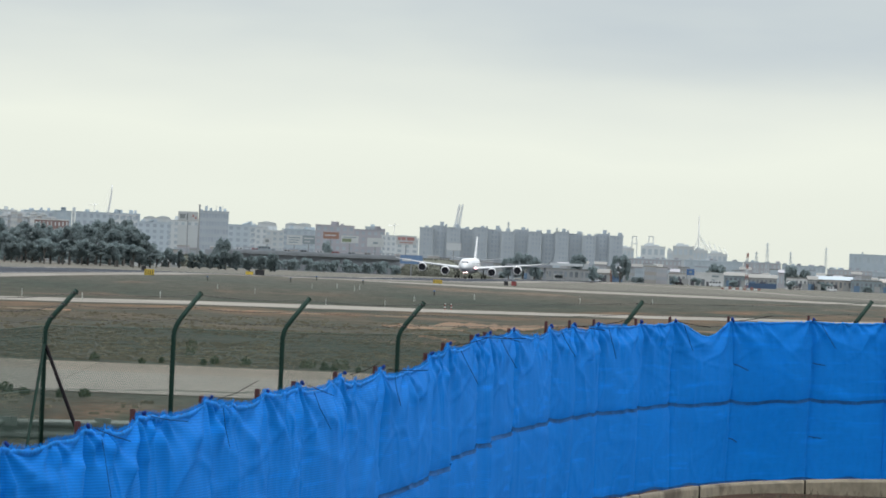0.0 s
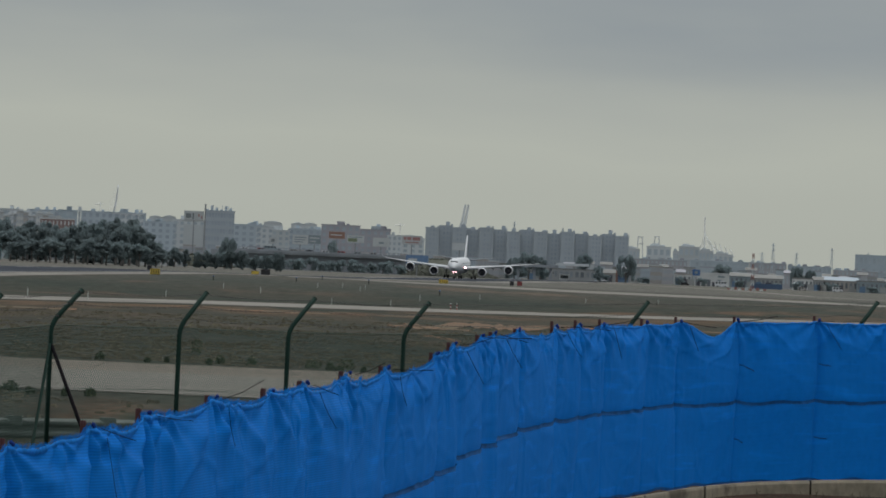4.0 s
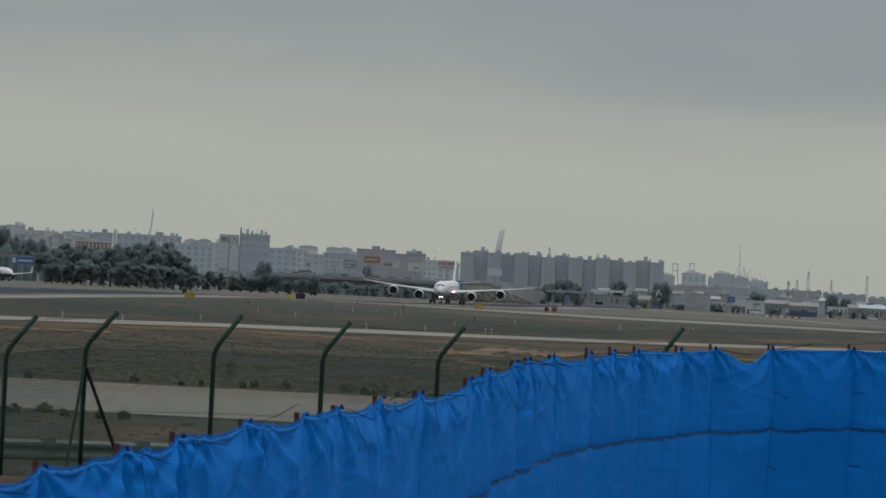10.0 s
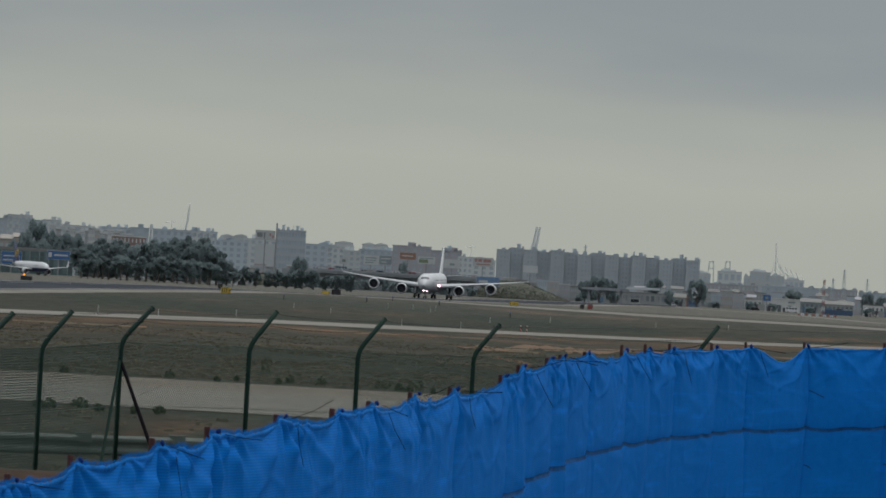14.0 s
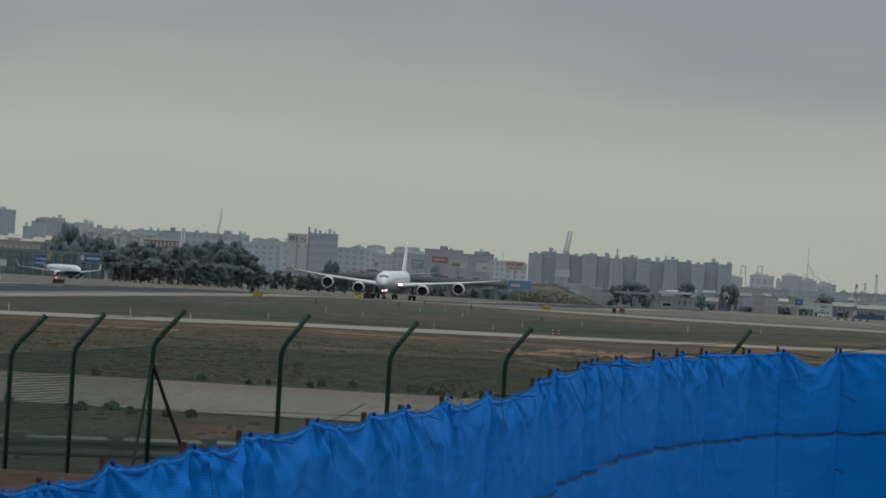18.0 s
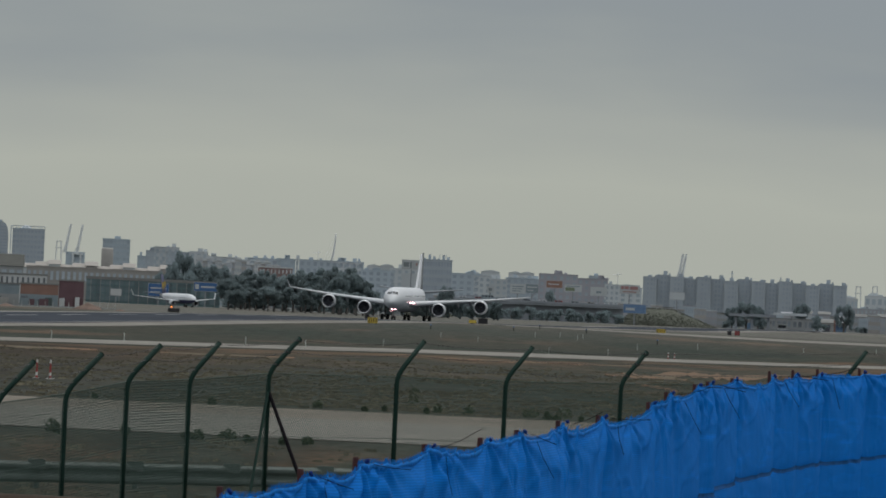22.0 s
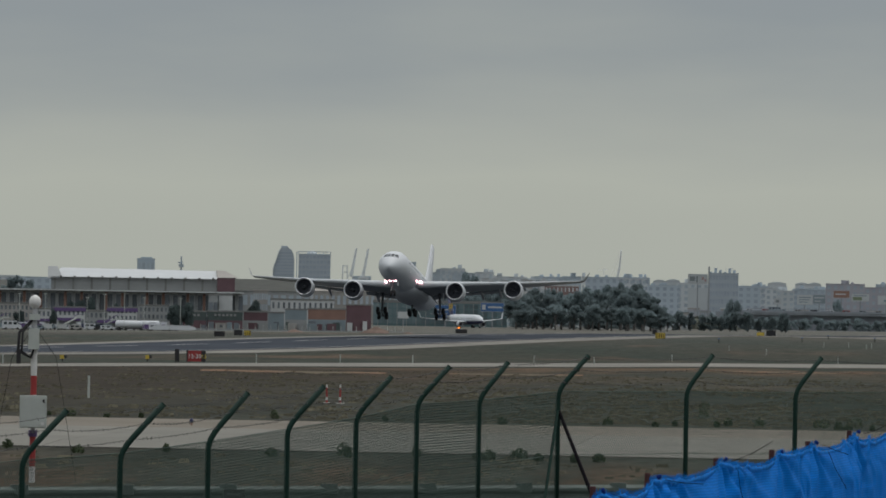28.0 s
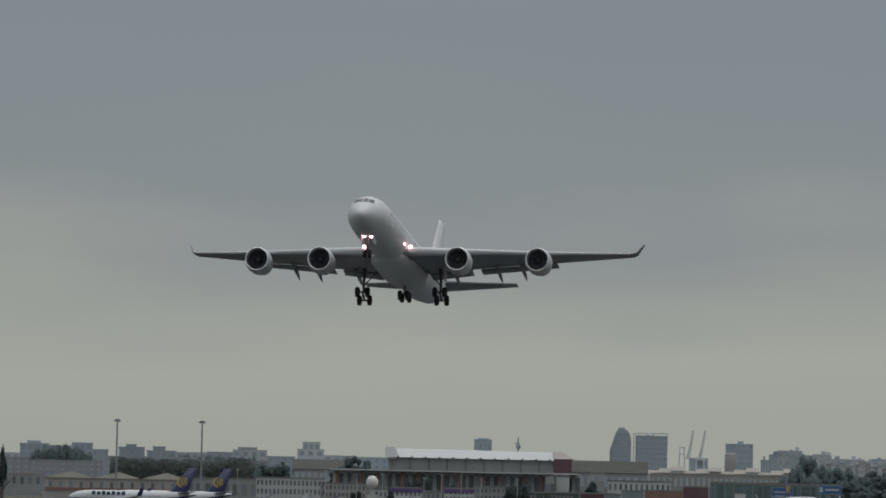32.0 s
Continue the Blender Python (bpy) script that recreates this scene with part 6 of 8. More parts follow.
for k in range(5):
    box = thing("shipping_container", spot(5.5 - 0.19 * k, 1990 + (k % 3) * 4), radians(5), ("dark red", "grey", "cream", "grey")[k % 4] + " shipping container on the yard", "container", "shipping containers")
    m = (MAROON, GREYBLUE, CREAM, GREYBLUE)[k % 4]
    part("shell", Solid().box(-1.5, 1.5, 0, 6, 0, 2.3), m, box)
    for j in range(7):
        part("rib", Solid().box(-1.45 + 0.45 * j, -1.3 + 0.45 * j, -0.05, 0.02, 0.1, 2.2), m, box)
# glazed works building with blue boards
gb, gw, gh = building("glass_building", "long teal glazed building with blue advertising boards", 4.34, 3.05, 2450, 0.115, 30, TEAL, ROOFGREY, 0, 0, parapet=1.2)
for k in range(28):
    x = -gw / 2 + gw * (k + 0.5) / 28
    part("glazing", Solid().box(x - gw / 60, x + gw / 60, -0.2, 0.1, gh * 0.08, gh - 1.6), TEALGLASS, gb)
    part("mullion", Solid().box(x + gw / 58 - 0.1, x + gw / 58 + 0.14, -0.4, 0.05, 0, gh - 1.3), (CREAMGREY, TEAL)[k % 2], gb)
for z in (0.36, 0.66):
    part("transom", Solid().box(-gw / 2, gw / 2, -0.38, 0.05, gh * z, gh * z + 0.3), TEAL, gb)
for a0, a1, e0, e1, m, marks in ((3.74, 3.545, -0.05, 0.07, BLUEBOARD, ((0.1, 0.9, 0.6, 0.7, WHITEWALL), (0.1, 0.6, 0.3, 0.38, WHITEWALL))), (3.3, 3.08, 0.02, 0.10, BLUEBOARD, ((0.05, 0.2, 0.2, 0.8, WHITEWALL), (0.3, 0.9, 0.4, 0.6, WHITEWALL))),
                                 (4.1, 4.0, -0.06, 0.0, WHITEWALL, ())):
    billboard(a0, a1, e0, e1, 2420, m, "advertising board beside the glazed building", marks)
building("long_factory", "long cream factory with a low sawtooth roof", 4.92, 3.5, 2650, 0.19, 40, CREAM, ROOFTAN, 26, 1, glazing=FAR_DIM, zlow=0.5, fill=0.5)
for k in range(12):
    building("factory_hall", "pale factory hall with a pitched roof", 4.95 - 0.12 * k, 4.84 - 0.12 * k, 2750, 0.215 + 0.02 * ((k * 7) % 3), 30, CREAM if k % 2 else FAR_PALE, ROOFTAN, shape="gable", parapet=2.0, group="factory halls")
st = thing("storage_tank", spot(4.15, 2900), 0, "pale round metal storage tank", "tank")
hh = level(0.395, 2900) - st.location.z
part("shell", Solid().tube([(0, 0, -1), (0, 0, hh - 1), (0, 0, hh)], [2.9, 2.9, 2.6], 24), CREAM, st, smooth=True)

# skyline over the terminal
cd = 4400
dm = thing("domed_tower", spot(5.215, cd), radians(5.2), "distant grey tower with a rounded stepped top", "tower block")
zb = dm.location.z
z0, u = level(0.36, cd) - zb, cd * radians(0.1)
outline = [(x, level(e, cd) - zb if e else -1) for x, e in ((-8.3, 0), (8.3, 0), (8.1, 0.48), (7.4, 0.54), (5.8, 0.582), (3.4, 0.602), (0.8, 0.608), (-1.8, 0.60), (-3.4, 0.57), (-4.6, 0.52), (-6.0, 0.46), (-7.6, 0.40))]
part("wall", Solid().prism(outline, 0, 14), FAR_SLATE, dm)
part("penthouse", Solid().box(-1.8, 3.2, 2, 8, level(0.59, cd) - zb, level(0.618, cd) - zb), FAR_SLATE, dm)
for k in range(14):
    z = level(0.16 + 0.03 * k, cd) - zb
    left = float(np.interp(z, [p[1] for p in outline[:6:-1]], [p[0] for p in outline[:6:-1]]))
    right = float(np.interp(z, [p[1] for p in outline[1:7]], [p[0] for p in outline[1:7]]))
    part("window_band", Solid().box(left + 0.8, max(left + 1.0, right - 0.8), -0.12, 0.1, z - 0.5, z + 0.5), FAR_GLASS, dm)
    part("ledge", Solid().box(left - 0.5, left + 2.2, -0.6, 2.0, z + 0.5, z + 0.9), FAR_SLATE, dm)
gt, w, h = building("grid_tower", "distant grey-green office tower with a frame on its roof", 5.07, 4.76, cd, 0.545, 20, FAR_SLATE, FAR_GREY, 9, 11, group="tower blocks", fill=0.7, glazing=FAR_GLASS)
part("roof_dome", Solid().ball((-2, 10, h), 4.0, 14, 7, sz=0.6), FAR_PALE, gt, smooth=True)
for k in range(10):
    x = -w / 2 + w * k / 9
    part("roof_frame", Solid().box(x - 0.2, x + 0.2, 0, 0.4, h - 0.5, h + 1.6), FAR_GREY, gt)
part("roof_beam", Solid().box(-w / 2 - 0.4, w / 2 + 0.4, 0, 0.5, h + 1.4, h + 1.9), FAR_GREY, gt)
part("side_fin", Solid().box(-w / 2 - 1.6, -w / 2 - 0.9, 0, 3, -1, h + 1.6), FAR_GREY, gt)
t3, w, h = building("tower_block", "distant blue-grey office tower", 4.2, 3.935, cd, 0.485, 18, FAR_BLUE, FAR_GREY, 8, 9, group="tower blocks", fill=0.75)
part("lift_house", Solid().box(-1.5, 3.0, 2, 8, h, h + 1.9), FAR_GREY, t3)
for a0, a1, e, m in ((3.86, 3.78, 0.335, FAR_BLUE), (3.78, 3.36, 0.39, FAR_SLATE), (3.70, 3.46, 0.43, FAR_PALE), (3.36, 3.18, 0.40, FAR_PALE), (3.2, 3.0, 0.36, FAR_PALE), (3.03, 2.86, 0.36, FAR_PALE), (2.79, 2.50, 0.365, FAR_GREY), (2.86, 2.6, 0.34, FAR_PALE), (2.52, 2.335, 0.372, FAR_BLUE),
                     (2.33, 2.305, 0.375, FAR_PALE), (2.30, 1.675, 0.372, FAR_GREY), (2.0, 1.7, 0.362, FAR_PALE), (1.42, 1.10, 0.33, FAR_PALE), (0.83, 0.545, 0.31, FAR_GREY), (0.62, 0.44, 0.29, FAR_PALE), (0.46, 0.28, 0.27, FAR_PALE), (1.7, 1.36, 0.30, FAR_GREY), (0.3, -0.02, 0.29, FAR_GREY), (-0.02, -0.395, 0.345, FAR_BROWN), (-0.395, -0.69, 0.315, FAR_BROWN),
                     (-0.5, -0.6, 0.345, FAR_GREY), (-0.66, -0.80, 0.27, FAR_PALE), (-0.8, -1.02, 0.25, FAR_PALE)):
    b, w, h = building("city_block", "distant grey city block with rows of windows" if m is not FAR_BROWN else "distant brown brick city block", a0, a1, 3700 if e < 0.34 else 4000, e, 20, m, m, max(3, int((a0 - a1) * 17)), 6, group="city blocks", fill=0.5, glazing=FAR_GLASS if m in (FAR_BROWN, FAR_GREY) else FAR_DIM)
    rng = random.Random(int(a0 * 100) + 900)
    for k in range(max(1, int((a0 - a1) * 12))):
        x = rng.uniform(-w / 2 + 1, w / 2 - 3)
        part("roof_hut", Solid().box(x, x + rng.uniform(1.5, 4), 3, 8, h, h + rng.uniform(0.8, 2.4)), m, b)
# blocks with rounded roofs
for az, e, wd in ((1.58, 0.355, 0.13), (1.45, 0.362, 0.13), (0.45, 0.352, 0.18), (0.21, 0.35, 0.13), (0.09, 0.352, 0.13)):
    building("round_topped_block", "distant grey block with a rounded roof", az + wd / 2, az - wd / 2, 4150, e, 20, FAR_PALE, FAR_PALE, 3, 2, group="round-topped blocks", shape="vault", parapet=1.2)
rng = random.Random(52)
for k in range(17):  # stepped white houses above the pines
    az, e = 3.26 - 0.047 * k, 0.285 + 0.06 * rng.random()
    b, w, h = building("terrace_house", ("white", "cream", "pale grey")[k % 3] + " stepped house with a roof terrace", az + 0.035, az - 0.03, 3550 + 30 * (k % 4), e, 14, (WHITEWALL, CREAM, FAR_PALE, CREAMGREY)[k % 4], (FAR_PALE, FAR_BROWN, WHITEWALL)[k % 3], 4, 3, group="terrace houses", glazing=FAR_GLASS, fill=0.45, zlow=0.55)
    part("roof_room", Solid().box(-w * 0.3, w * rng.uniform(0.0, 0.3), 3, 9, h, h + rng.uniform(0.8, 1.8)), (WHITEWALL, FAR_PALE)[k % 2], b)
    part("parapet", Solid().box(-w / 2, w / 2, -0.4, -0.1, h - 0.2, h + 0.5), (FAR_PALE, WHITEWALL)[k % 2], b)
sq, w, h = building("tower_block", "distant grey square tower block", 6.625, 6.455, 4150, 0.475, 18, FAR_BLUE, FAR_GREY, 4, 3, group="tower blocks")
part("roof_hut", Solid().box(-w * 0.3, w * 0.35, 2, 9, h, h + 0.9), FAR_BLUE, sq)
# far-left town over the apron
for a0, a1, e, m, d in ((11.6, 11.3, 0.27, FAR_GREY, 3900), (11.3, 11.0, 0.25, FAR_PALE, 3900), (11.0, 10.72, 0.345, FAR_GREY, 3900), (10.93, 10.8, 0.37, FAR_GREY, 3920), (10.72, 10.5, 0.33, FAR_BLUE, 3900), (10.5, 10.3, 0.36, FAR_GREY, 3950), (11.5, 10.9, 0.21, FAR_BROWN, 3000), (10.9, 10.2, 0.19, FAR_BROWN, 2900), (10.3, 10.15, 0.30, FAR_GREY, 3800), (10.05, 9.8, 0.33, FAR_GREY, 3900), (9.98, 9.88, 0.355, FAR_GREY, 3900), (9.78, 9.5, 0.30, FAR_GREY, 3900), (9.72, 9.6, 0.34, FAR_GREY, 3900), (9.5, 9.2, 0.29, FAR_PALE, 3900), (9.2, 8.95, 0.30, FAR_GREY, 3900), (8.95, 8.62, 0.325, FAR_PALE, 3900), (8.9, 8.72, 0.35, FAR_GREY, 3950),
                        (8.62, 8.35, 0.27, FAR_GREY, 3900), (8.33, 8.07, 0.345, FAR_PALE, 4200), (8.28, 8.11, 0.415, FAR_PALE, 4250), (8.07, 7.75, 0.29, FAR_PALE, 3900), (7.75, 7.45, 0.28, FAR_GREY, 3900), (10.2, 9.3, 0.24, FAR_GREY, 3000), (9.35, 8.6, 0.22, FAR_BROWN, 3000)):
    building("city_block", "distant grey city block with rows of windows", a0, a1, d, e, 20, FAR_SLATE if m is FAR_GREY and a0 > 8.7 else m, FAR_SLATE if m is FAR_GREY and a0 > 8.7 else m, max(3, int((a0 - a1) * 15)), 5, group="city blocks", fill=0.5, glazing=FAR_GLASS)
building("warehouse", "long low brown-roofed warehouse", 11.7, 10.78, 2250, 0.06, 40, CREAMGREY, ROOFTAN, 12, 1, glazing=WINDOW, zlow=0.4, fill=0.4)
CREAMROOF = surface("cream_sheet_roof", (0.46, 0.44, 0.39), 0.8, 0.1, 0.3, 0.05)
wh, ww, whh = building("warehouse", "pale warehouse with three pitched roofs", 10.75, 9.37, 2150, 0.02, 40, CREAM, ROOFTAN, 14, 1, glazing=WINDOW, zlow=0.45, fill=0.3)
for k in range(3):
    x0, x1 = -ww / 2 + ww * k / 3, -ww / 2 + ww * (k + 1) / 3
    part("pitched_roof", Solid().rings([[(x0, -0.5, whh), (x0 + (x1 - x0) * 0.55, -0.5, whh + 2.4), (x1, -0.5, whh)], [(x0, 40, whh), (x0 + (x1 - x0) * 0.55, 40, whh + 2.4), (x1, 40, whh)]]), CREAMROOF, wh)
part("orange_band", Solid().box(-ww / 2, ww / 2, -0.35, -0.05, whh * 0.42, whh * 0.55), ORANGE, wh)
building("flat_shed", "low dark flat-roofed shed", 9.4, 8.7, 2120, 0.05, 20, CREAMGREY, ROOFGREY, 8, 1, glazing=WINDOW)
SLOPE = surface("dark_scrub", (0.15, 0.178, 0.168), 1.0, 0.2, 0.3, 0.06, through_light=0.5, shine=0.0)
hill = thing("wooded_slope", spot(9.35, 2650), radians(9.35), "dark wooded slope behind the apron", "wood", kind="stuff")
rng = random.Random(21)
s = Solid()
for k in range(9000):
    x, y = rng.uniform(-36, 40), rng.uniform(0, 25)
    top = 15.5 + 2.0 * noise.noise((x * 0.07, 0, 4)) + 1.2 * noise.noise((x * 0.3, 0, 8)) - max(0, (x - 22) * 0.15)
    c = Vector((x, y, rng.uniform(0, 1) ** 0.6 * top))
    e1 = Vector((rng.uniform(-1, 1), rng.uniform(-1, 1), rng.uniform(-1, 1))).normalized() * rng.uniform(0.5, 1.1)
    e2 = e1.cross(Vector((rng.uniform(-0.4, 0.4), 1, 0.1))).normalized() * rng.uniform(0.4, 0.9)
    s.add([c - e1, c + e2, c + e1, c - e2], [(0, 1, 2, 3)])
part("foliage", s, SLOPE, hill)

building("gabled_hall", "long grey hall with a low pitched roof", 8.36, 7.88, 2360, 0.25, 50, CREAMGREY, ROOFDARK, 8, 1, shape="gable", parapet=4.0, zlow=0.5)
# apron floodlight masts
for az, d in ((10.07, 1900), (9.252, 1930)):
    fm = thing("floodlight_mast", spot(az, d), radians(az), "tall grey apron floodlight mast", "lamp mast", "floodlight masts")
    h = level(0.585, d) - fm.location.z
    part("pole", Solid().tube([(0, 0, -1), (0, 0, h)], [0.42, 0.24], 10), HULLDARK, fm)
    part("crosshead", Solid().box(-0.75, 0.75, -0.3, 0.3, h, h + 0.35), HULLDARK, fm)
    for x in (-0.85, -0.35, 0.35, 0.85):
        part("floodlight", Solid().ball((x, -0.2, h - 0.25), 0.3, 8, 5), HULLDARK, fm)
for k, az in enumerate((7.1, 6.93, 6.74, 6.55, 7.75, 8.05, 6.2, 7.5, 8.9)):
    pl = thing("apron_lamp", spot(az, 1830), 0, "thin white apron lamp post", "lamp post", "apron lamp posts")
    part("pole", Solid().tube([(0, 0, -0.5), (0, 0, 10 + k % 3)], 0.09, 6), CABINET, pl)
    part("head", Solid().box(-0.5, 0.5, -0.2, 0.2, 10 + k % 3, 10.25 + k % 3), CABINET, pl)
at = thing("control_mast", spot(6.2, 4000), 0, "distant antenna mast above the hangar", "antenna")
part("pole", Solid().tube([(0, 0, -1), (0, 0, level(0.5, 4000) - at.location.z)], 0.55, 8), FAR_DIM, at)
part("platform", Solid().tube([(0, 0, level(0.42, 4000)), (0, 0, level(0.45, 4000))], 1.7, 10), FAR_DIM, at)
part("arm", Solid().box(-2.2, 1.0, -0.3, 0.3, level(0.46, 4000), level(0.47, 4000)), FAR_DIM, at)


# ---- vehicles on the apron and the roads ----
def van(place, turn, paint, label, length=5.2, height=2.2, category="van", group="apron vehicles"):
    ob = thing("van", place, turn, label, category, group)
    part("body", Solid().prism([(-length / 2, 0.35), (length / 2, 0.35), (length / 2, height * 0.5), (length * 0.36, height * 0.62), (length * 0.26, height), (-length / 2, height)], -0.95, 0.95), paint, ob)
    part("windscreen", Solid().prism([(length * 0.355, height * 0.64), (length * 0.27, height * 0.94), (length * 0.25, height * 0.94), (length * 0.33, height * 0.64)], -0.97, 0.97), GLASS, ob)
    for k in range(int(length / 1.6)):
        x = -length / 2 + 0.5 + 1.5 * k
        part("side_window", Solid().box(x, x + 1.0, -0.98, 0.98, height * 0.58, height * 0.88), GLASS, ob)
    for x in (-length * 0.3, length * 0.3):
        for y in (-0.9, 0.9):
            wheel("wheel", (x, y, 0.36), 0.36, 0.24, ob)
    return ob


for az, d, L, H, m, label in ((7.82, 1840, 6.0, 2.7, WHITE, "white minibus on the apron"), (7.7, 1845, 5.4, 2.3, WHITE, "white van on the apron"), (7.45, 1850, 4.6, 1.7, GREYBLUE, "grey car on the apron"), (7.3, 1850, 4.5, 1.6, WHITE, "white car on the apron"), (7.05, 1850, 5.0, 2.0, WHITE, "white van on the apron"),
                              (6.42, 1840, 5.2, 1.9, WHITE, "white van on the apron"), (8.0, 1860, 4.6, 1.6, BLACK, "dark car on the apron"), (6.98, 1850, 4.4, 1.6, BLACK, "dark car on the apron"), (8.75, 1860, 4.8, 2.2, GREYBLUE, "grey van on the apron")):
    van(spot(az, d), radians(az), m, label, L, H)
van(spot(0.46, 2906, level(0.058, 2900)), radians(0.5), GREYBLUE, "grey box truck on the raised road", 7.0, 2.7, "truck", "road vehicles")
for k in range(9):
    az = 0.70 - 0.155 * k
    van(spot(az, 2904 + 2 * (k % 3), level(0.058, 2900)), radians(az), (WHITE, GREYBLUE, BLACK, RED, CREAM)[(k * 3) % 5], ("white", "grey", "dark", "red", "cream")[(k * 3) % 5] + " car on the raised road", 4.4, 1.5, "car", "road vehicles")
for az, L in ((6.63, 12.5), (6.45, 8.0)):
    tk = thing("fuel_tanker", spot(az, 1845), radians(az), "white fuel tanker on the apron", "truck", "apron vehicles")
    part("tank", Solid().tube([(-L / 2, 0, 1.9), (-L / 2 + 0.3, 0, 1.9), (L / 2 - 2.6, 0, 1.9), (L / 2 - 2.3, 0, 1.9)], [0.7, 1.15, 1.15, 0.7], 16), WHITE, tk, smooth=True)
    part("cab", Solid().box(L / 2 - 2.1, L / 2, -1.1, 1.1, 0.5, 2.7), WHITE, tk)
    part("chassis", Solid().box(-L / 2, L / 2, -0.9, 0.9, 0.45, 0.75), BLACK, tk)
    for x in (-L * 0.4, -L * 0.25, L * 0.38):
        for y in (-1.0, 1.0):
            wheel("wheel", (x, y, 0.5), 0.5, 0.3, tk)
def baggage_cart(place, turn, paint, label):
    ob = thing("baggage_cart", place, turn, label, "cart", "baggage carts")
    part("bed", Solid().box(-1.5, 1.5, -0.75, 0.75, 0.45, 0.6), CABINET, ob)
    part("cover", Solid().rings([[(-1.4, y, 1.75), (1.4, y, 1.75), (1.4, y, 1.85), (-1.4, y, 1.85)] for y in (-0.75, 0.75)]), paint, ob, "coloured roof cover")
    part("curtain", Solid().box(-1.35, 1.35, -0.70, -0.66, 0.6, 1.75), paint, ob)
    for x in (-1.35, 1.35):
        for y in (-0.7, 0.7):
            part("upright", Solid().box(x - 0.04, x + 0.04, y - 0.04, y + 0.04, 0.6, 1.75), CABINET, ob)
            wheel("wheel", (x * 0.75, y, 0.24), 0.24, 0.16, ob)
    return ob


def stair_truck(place, turn, label):
    ob = thing("stair_truck", place, turn, label, "truck", "stair trucks")
    part("chassis", Solid().box(-3.2, 3.2, -1.0, 1.0, 0.5, 1.0), WHITE, ob)
    part("cab", Solid().prism([(1.6, 1.0), (3.2, 1.0), (3.2, 1.6), (2.7, 2.4), (1.6, 2.4)], -1.0, 1.0), WHITE, ob)
    part("stair", Solid().prism([(-3.0, 1.0), (1.8, 3.6), (3.2, 3.6), (3.2, 3.9), (1.7, 3.9), (-3.2, 1.3)], -0.8, 0.8), CABINET, ob)
    for y in (-0.85, 0.85):
        part("hand_rail", Solid().tube([(-3.0, y, 2.1), (1.8, y, 4.8), (3.2, y, 4.8)], 0.06, 6), PURPLE, ob)
    for x in (-2.1, 2.2):
        for y in (-0.9, 0.9):
            wheel("wheel", (x, y, 0.42), 0.42, 0.28, ob)
    return ob


def apron_canopy(az0, az1, d, height, label):
    """A purple-edged flat roof on slim posts over dark bays."""
    mid = (az0 + az1) / 2
    w = d * radians(az0 - az1)
    ob = thing("apron_canopy", spot(mid, d), radians(mid), label, "canopy", "apron canopies")
    part("roof", Solid().box(-w / 2, w / 2, 0, 5, height - 0.4, height), WHITEWALL, ob)
    part("fascia", Solid().box(-w / 2 - 0.1, w / 2 + 0.1, -0.2, 0, height - 0.75, height + 0.1), PURPLE, ob, "purple fascia board")
    part("back_wall", Solid().box(-w / 2, w / 2, 4.6, 4.8, 0, height - 0.4), CREAMGREY, ob)
    for k in range(max(2, int(w / 4.5)) + 1):
        x = -w / 2 + 0.2 + (w - 0.4) * k / max(2, int(w / 4.5))
        part("post", Solid().box(x - 0.1, x + 0.1, 0.1, 0.3, -0.5, height - 0.4), CABINET, ob)
    return ob


apron_canopy(7.38, 7.16, 1868, 3.6, "white apron canopy with a purple fascia")
apron_canopy(7.0, 6.72, 1866, 3.0, "white apron canopy with a purple fascia")
apron_canopy(7.62, 7.46, 1866, 3.3, "white apron canopy with a purple fascia")
apron_canopy(8.3, 8.02, 1870, 3.2, "low apron canopy with a purple fascia")
rng = random.Random(41)
for k in range(22):
    az = 6.3 + 2.5 * ((k * 0.618) % 1.0)
    baggage_cart(spot(az, 1838 + 6 * (k % 4)), radians(az + rng.uniform(-25, 25)), (WHITEWALL, PURPLE, GREYBLUE, LIVERY)[k % 4], ("white", "purple", "grey", "navy")[k % 4] + "-covered baggage cart on the apron")
for az in (7.95, 7.6, 7.25, 6.86, 8.6):
    stair_truck(spot(az, 1856), radians(az + rng.uniform(-12, 12)), "white boarding-stair truck with purple rails")
for az, d, L, H, m, label in ((7.2, 1836, 4.4, 1.6, CREAM, "cream car on the apron"), (7.56, 1836, 4.5, 1.5, GREYBLUE, "grey car on the apron"), (6.9, 1838, 4.4, 1.5, WHITE, "white car on the apron"), (8.2, 1838, 5.0, 2.1, WHITE, "white van on the apron"), (8.42, 1842, 4.5, 1.6, RED, "red car on the apron"), (9.3, 1790, 4.6, 1.8, RED, "red tug beside the parked jets")):
    van(spot(az, d), radians(az), m, label, L, H)
glider = thing("glider_trailer", spot(6.27, 1810), radians(6.27), "long low white covered trailer on the apron", "trailer")
part("body", Solid().rings([[(-7, -0.7, 0.5), (-7, 0.7, 0.5), (-7, 0.7, 1.1), (-7, -0.7, 1.1)], [(-5, -1, 0.4), (-5, 1, 0.4), (-5, 1, 1.7), (-5, -1, 1.7)], [(5, -1, 0.4), (5, 1, 0.4), (5, 1, 1.8), (5, -1, 1.8)], [(7, -0.6, 0.5), (7, 0.6, 0.5), (7, 0.6, 1.2), (7, -0.6, 1.2)]]), WHITE, glider)
for x in (-1, 1):
    wheel("wheel", (x, -0.9, 0.35), 0.35, 0.2, glider)

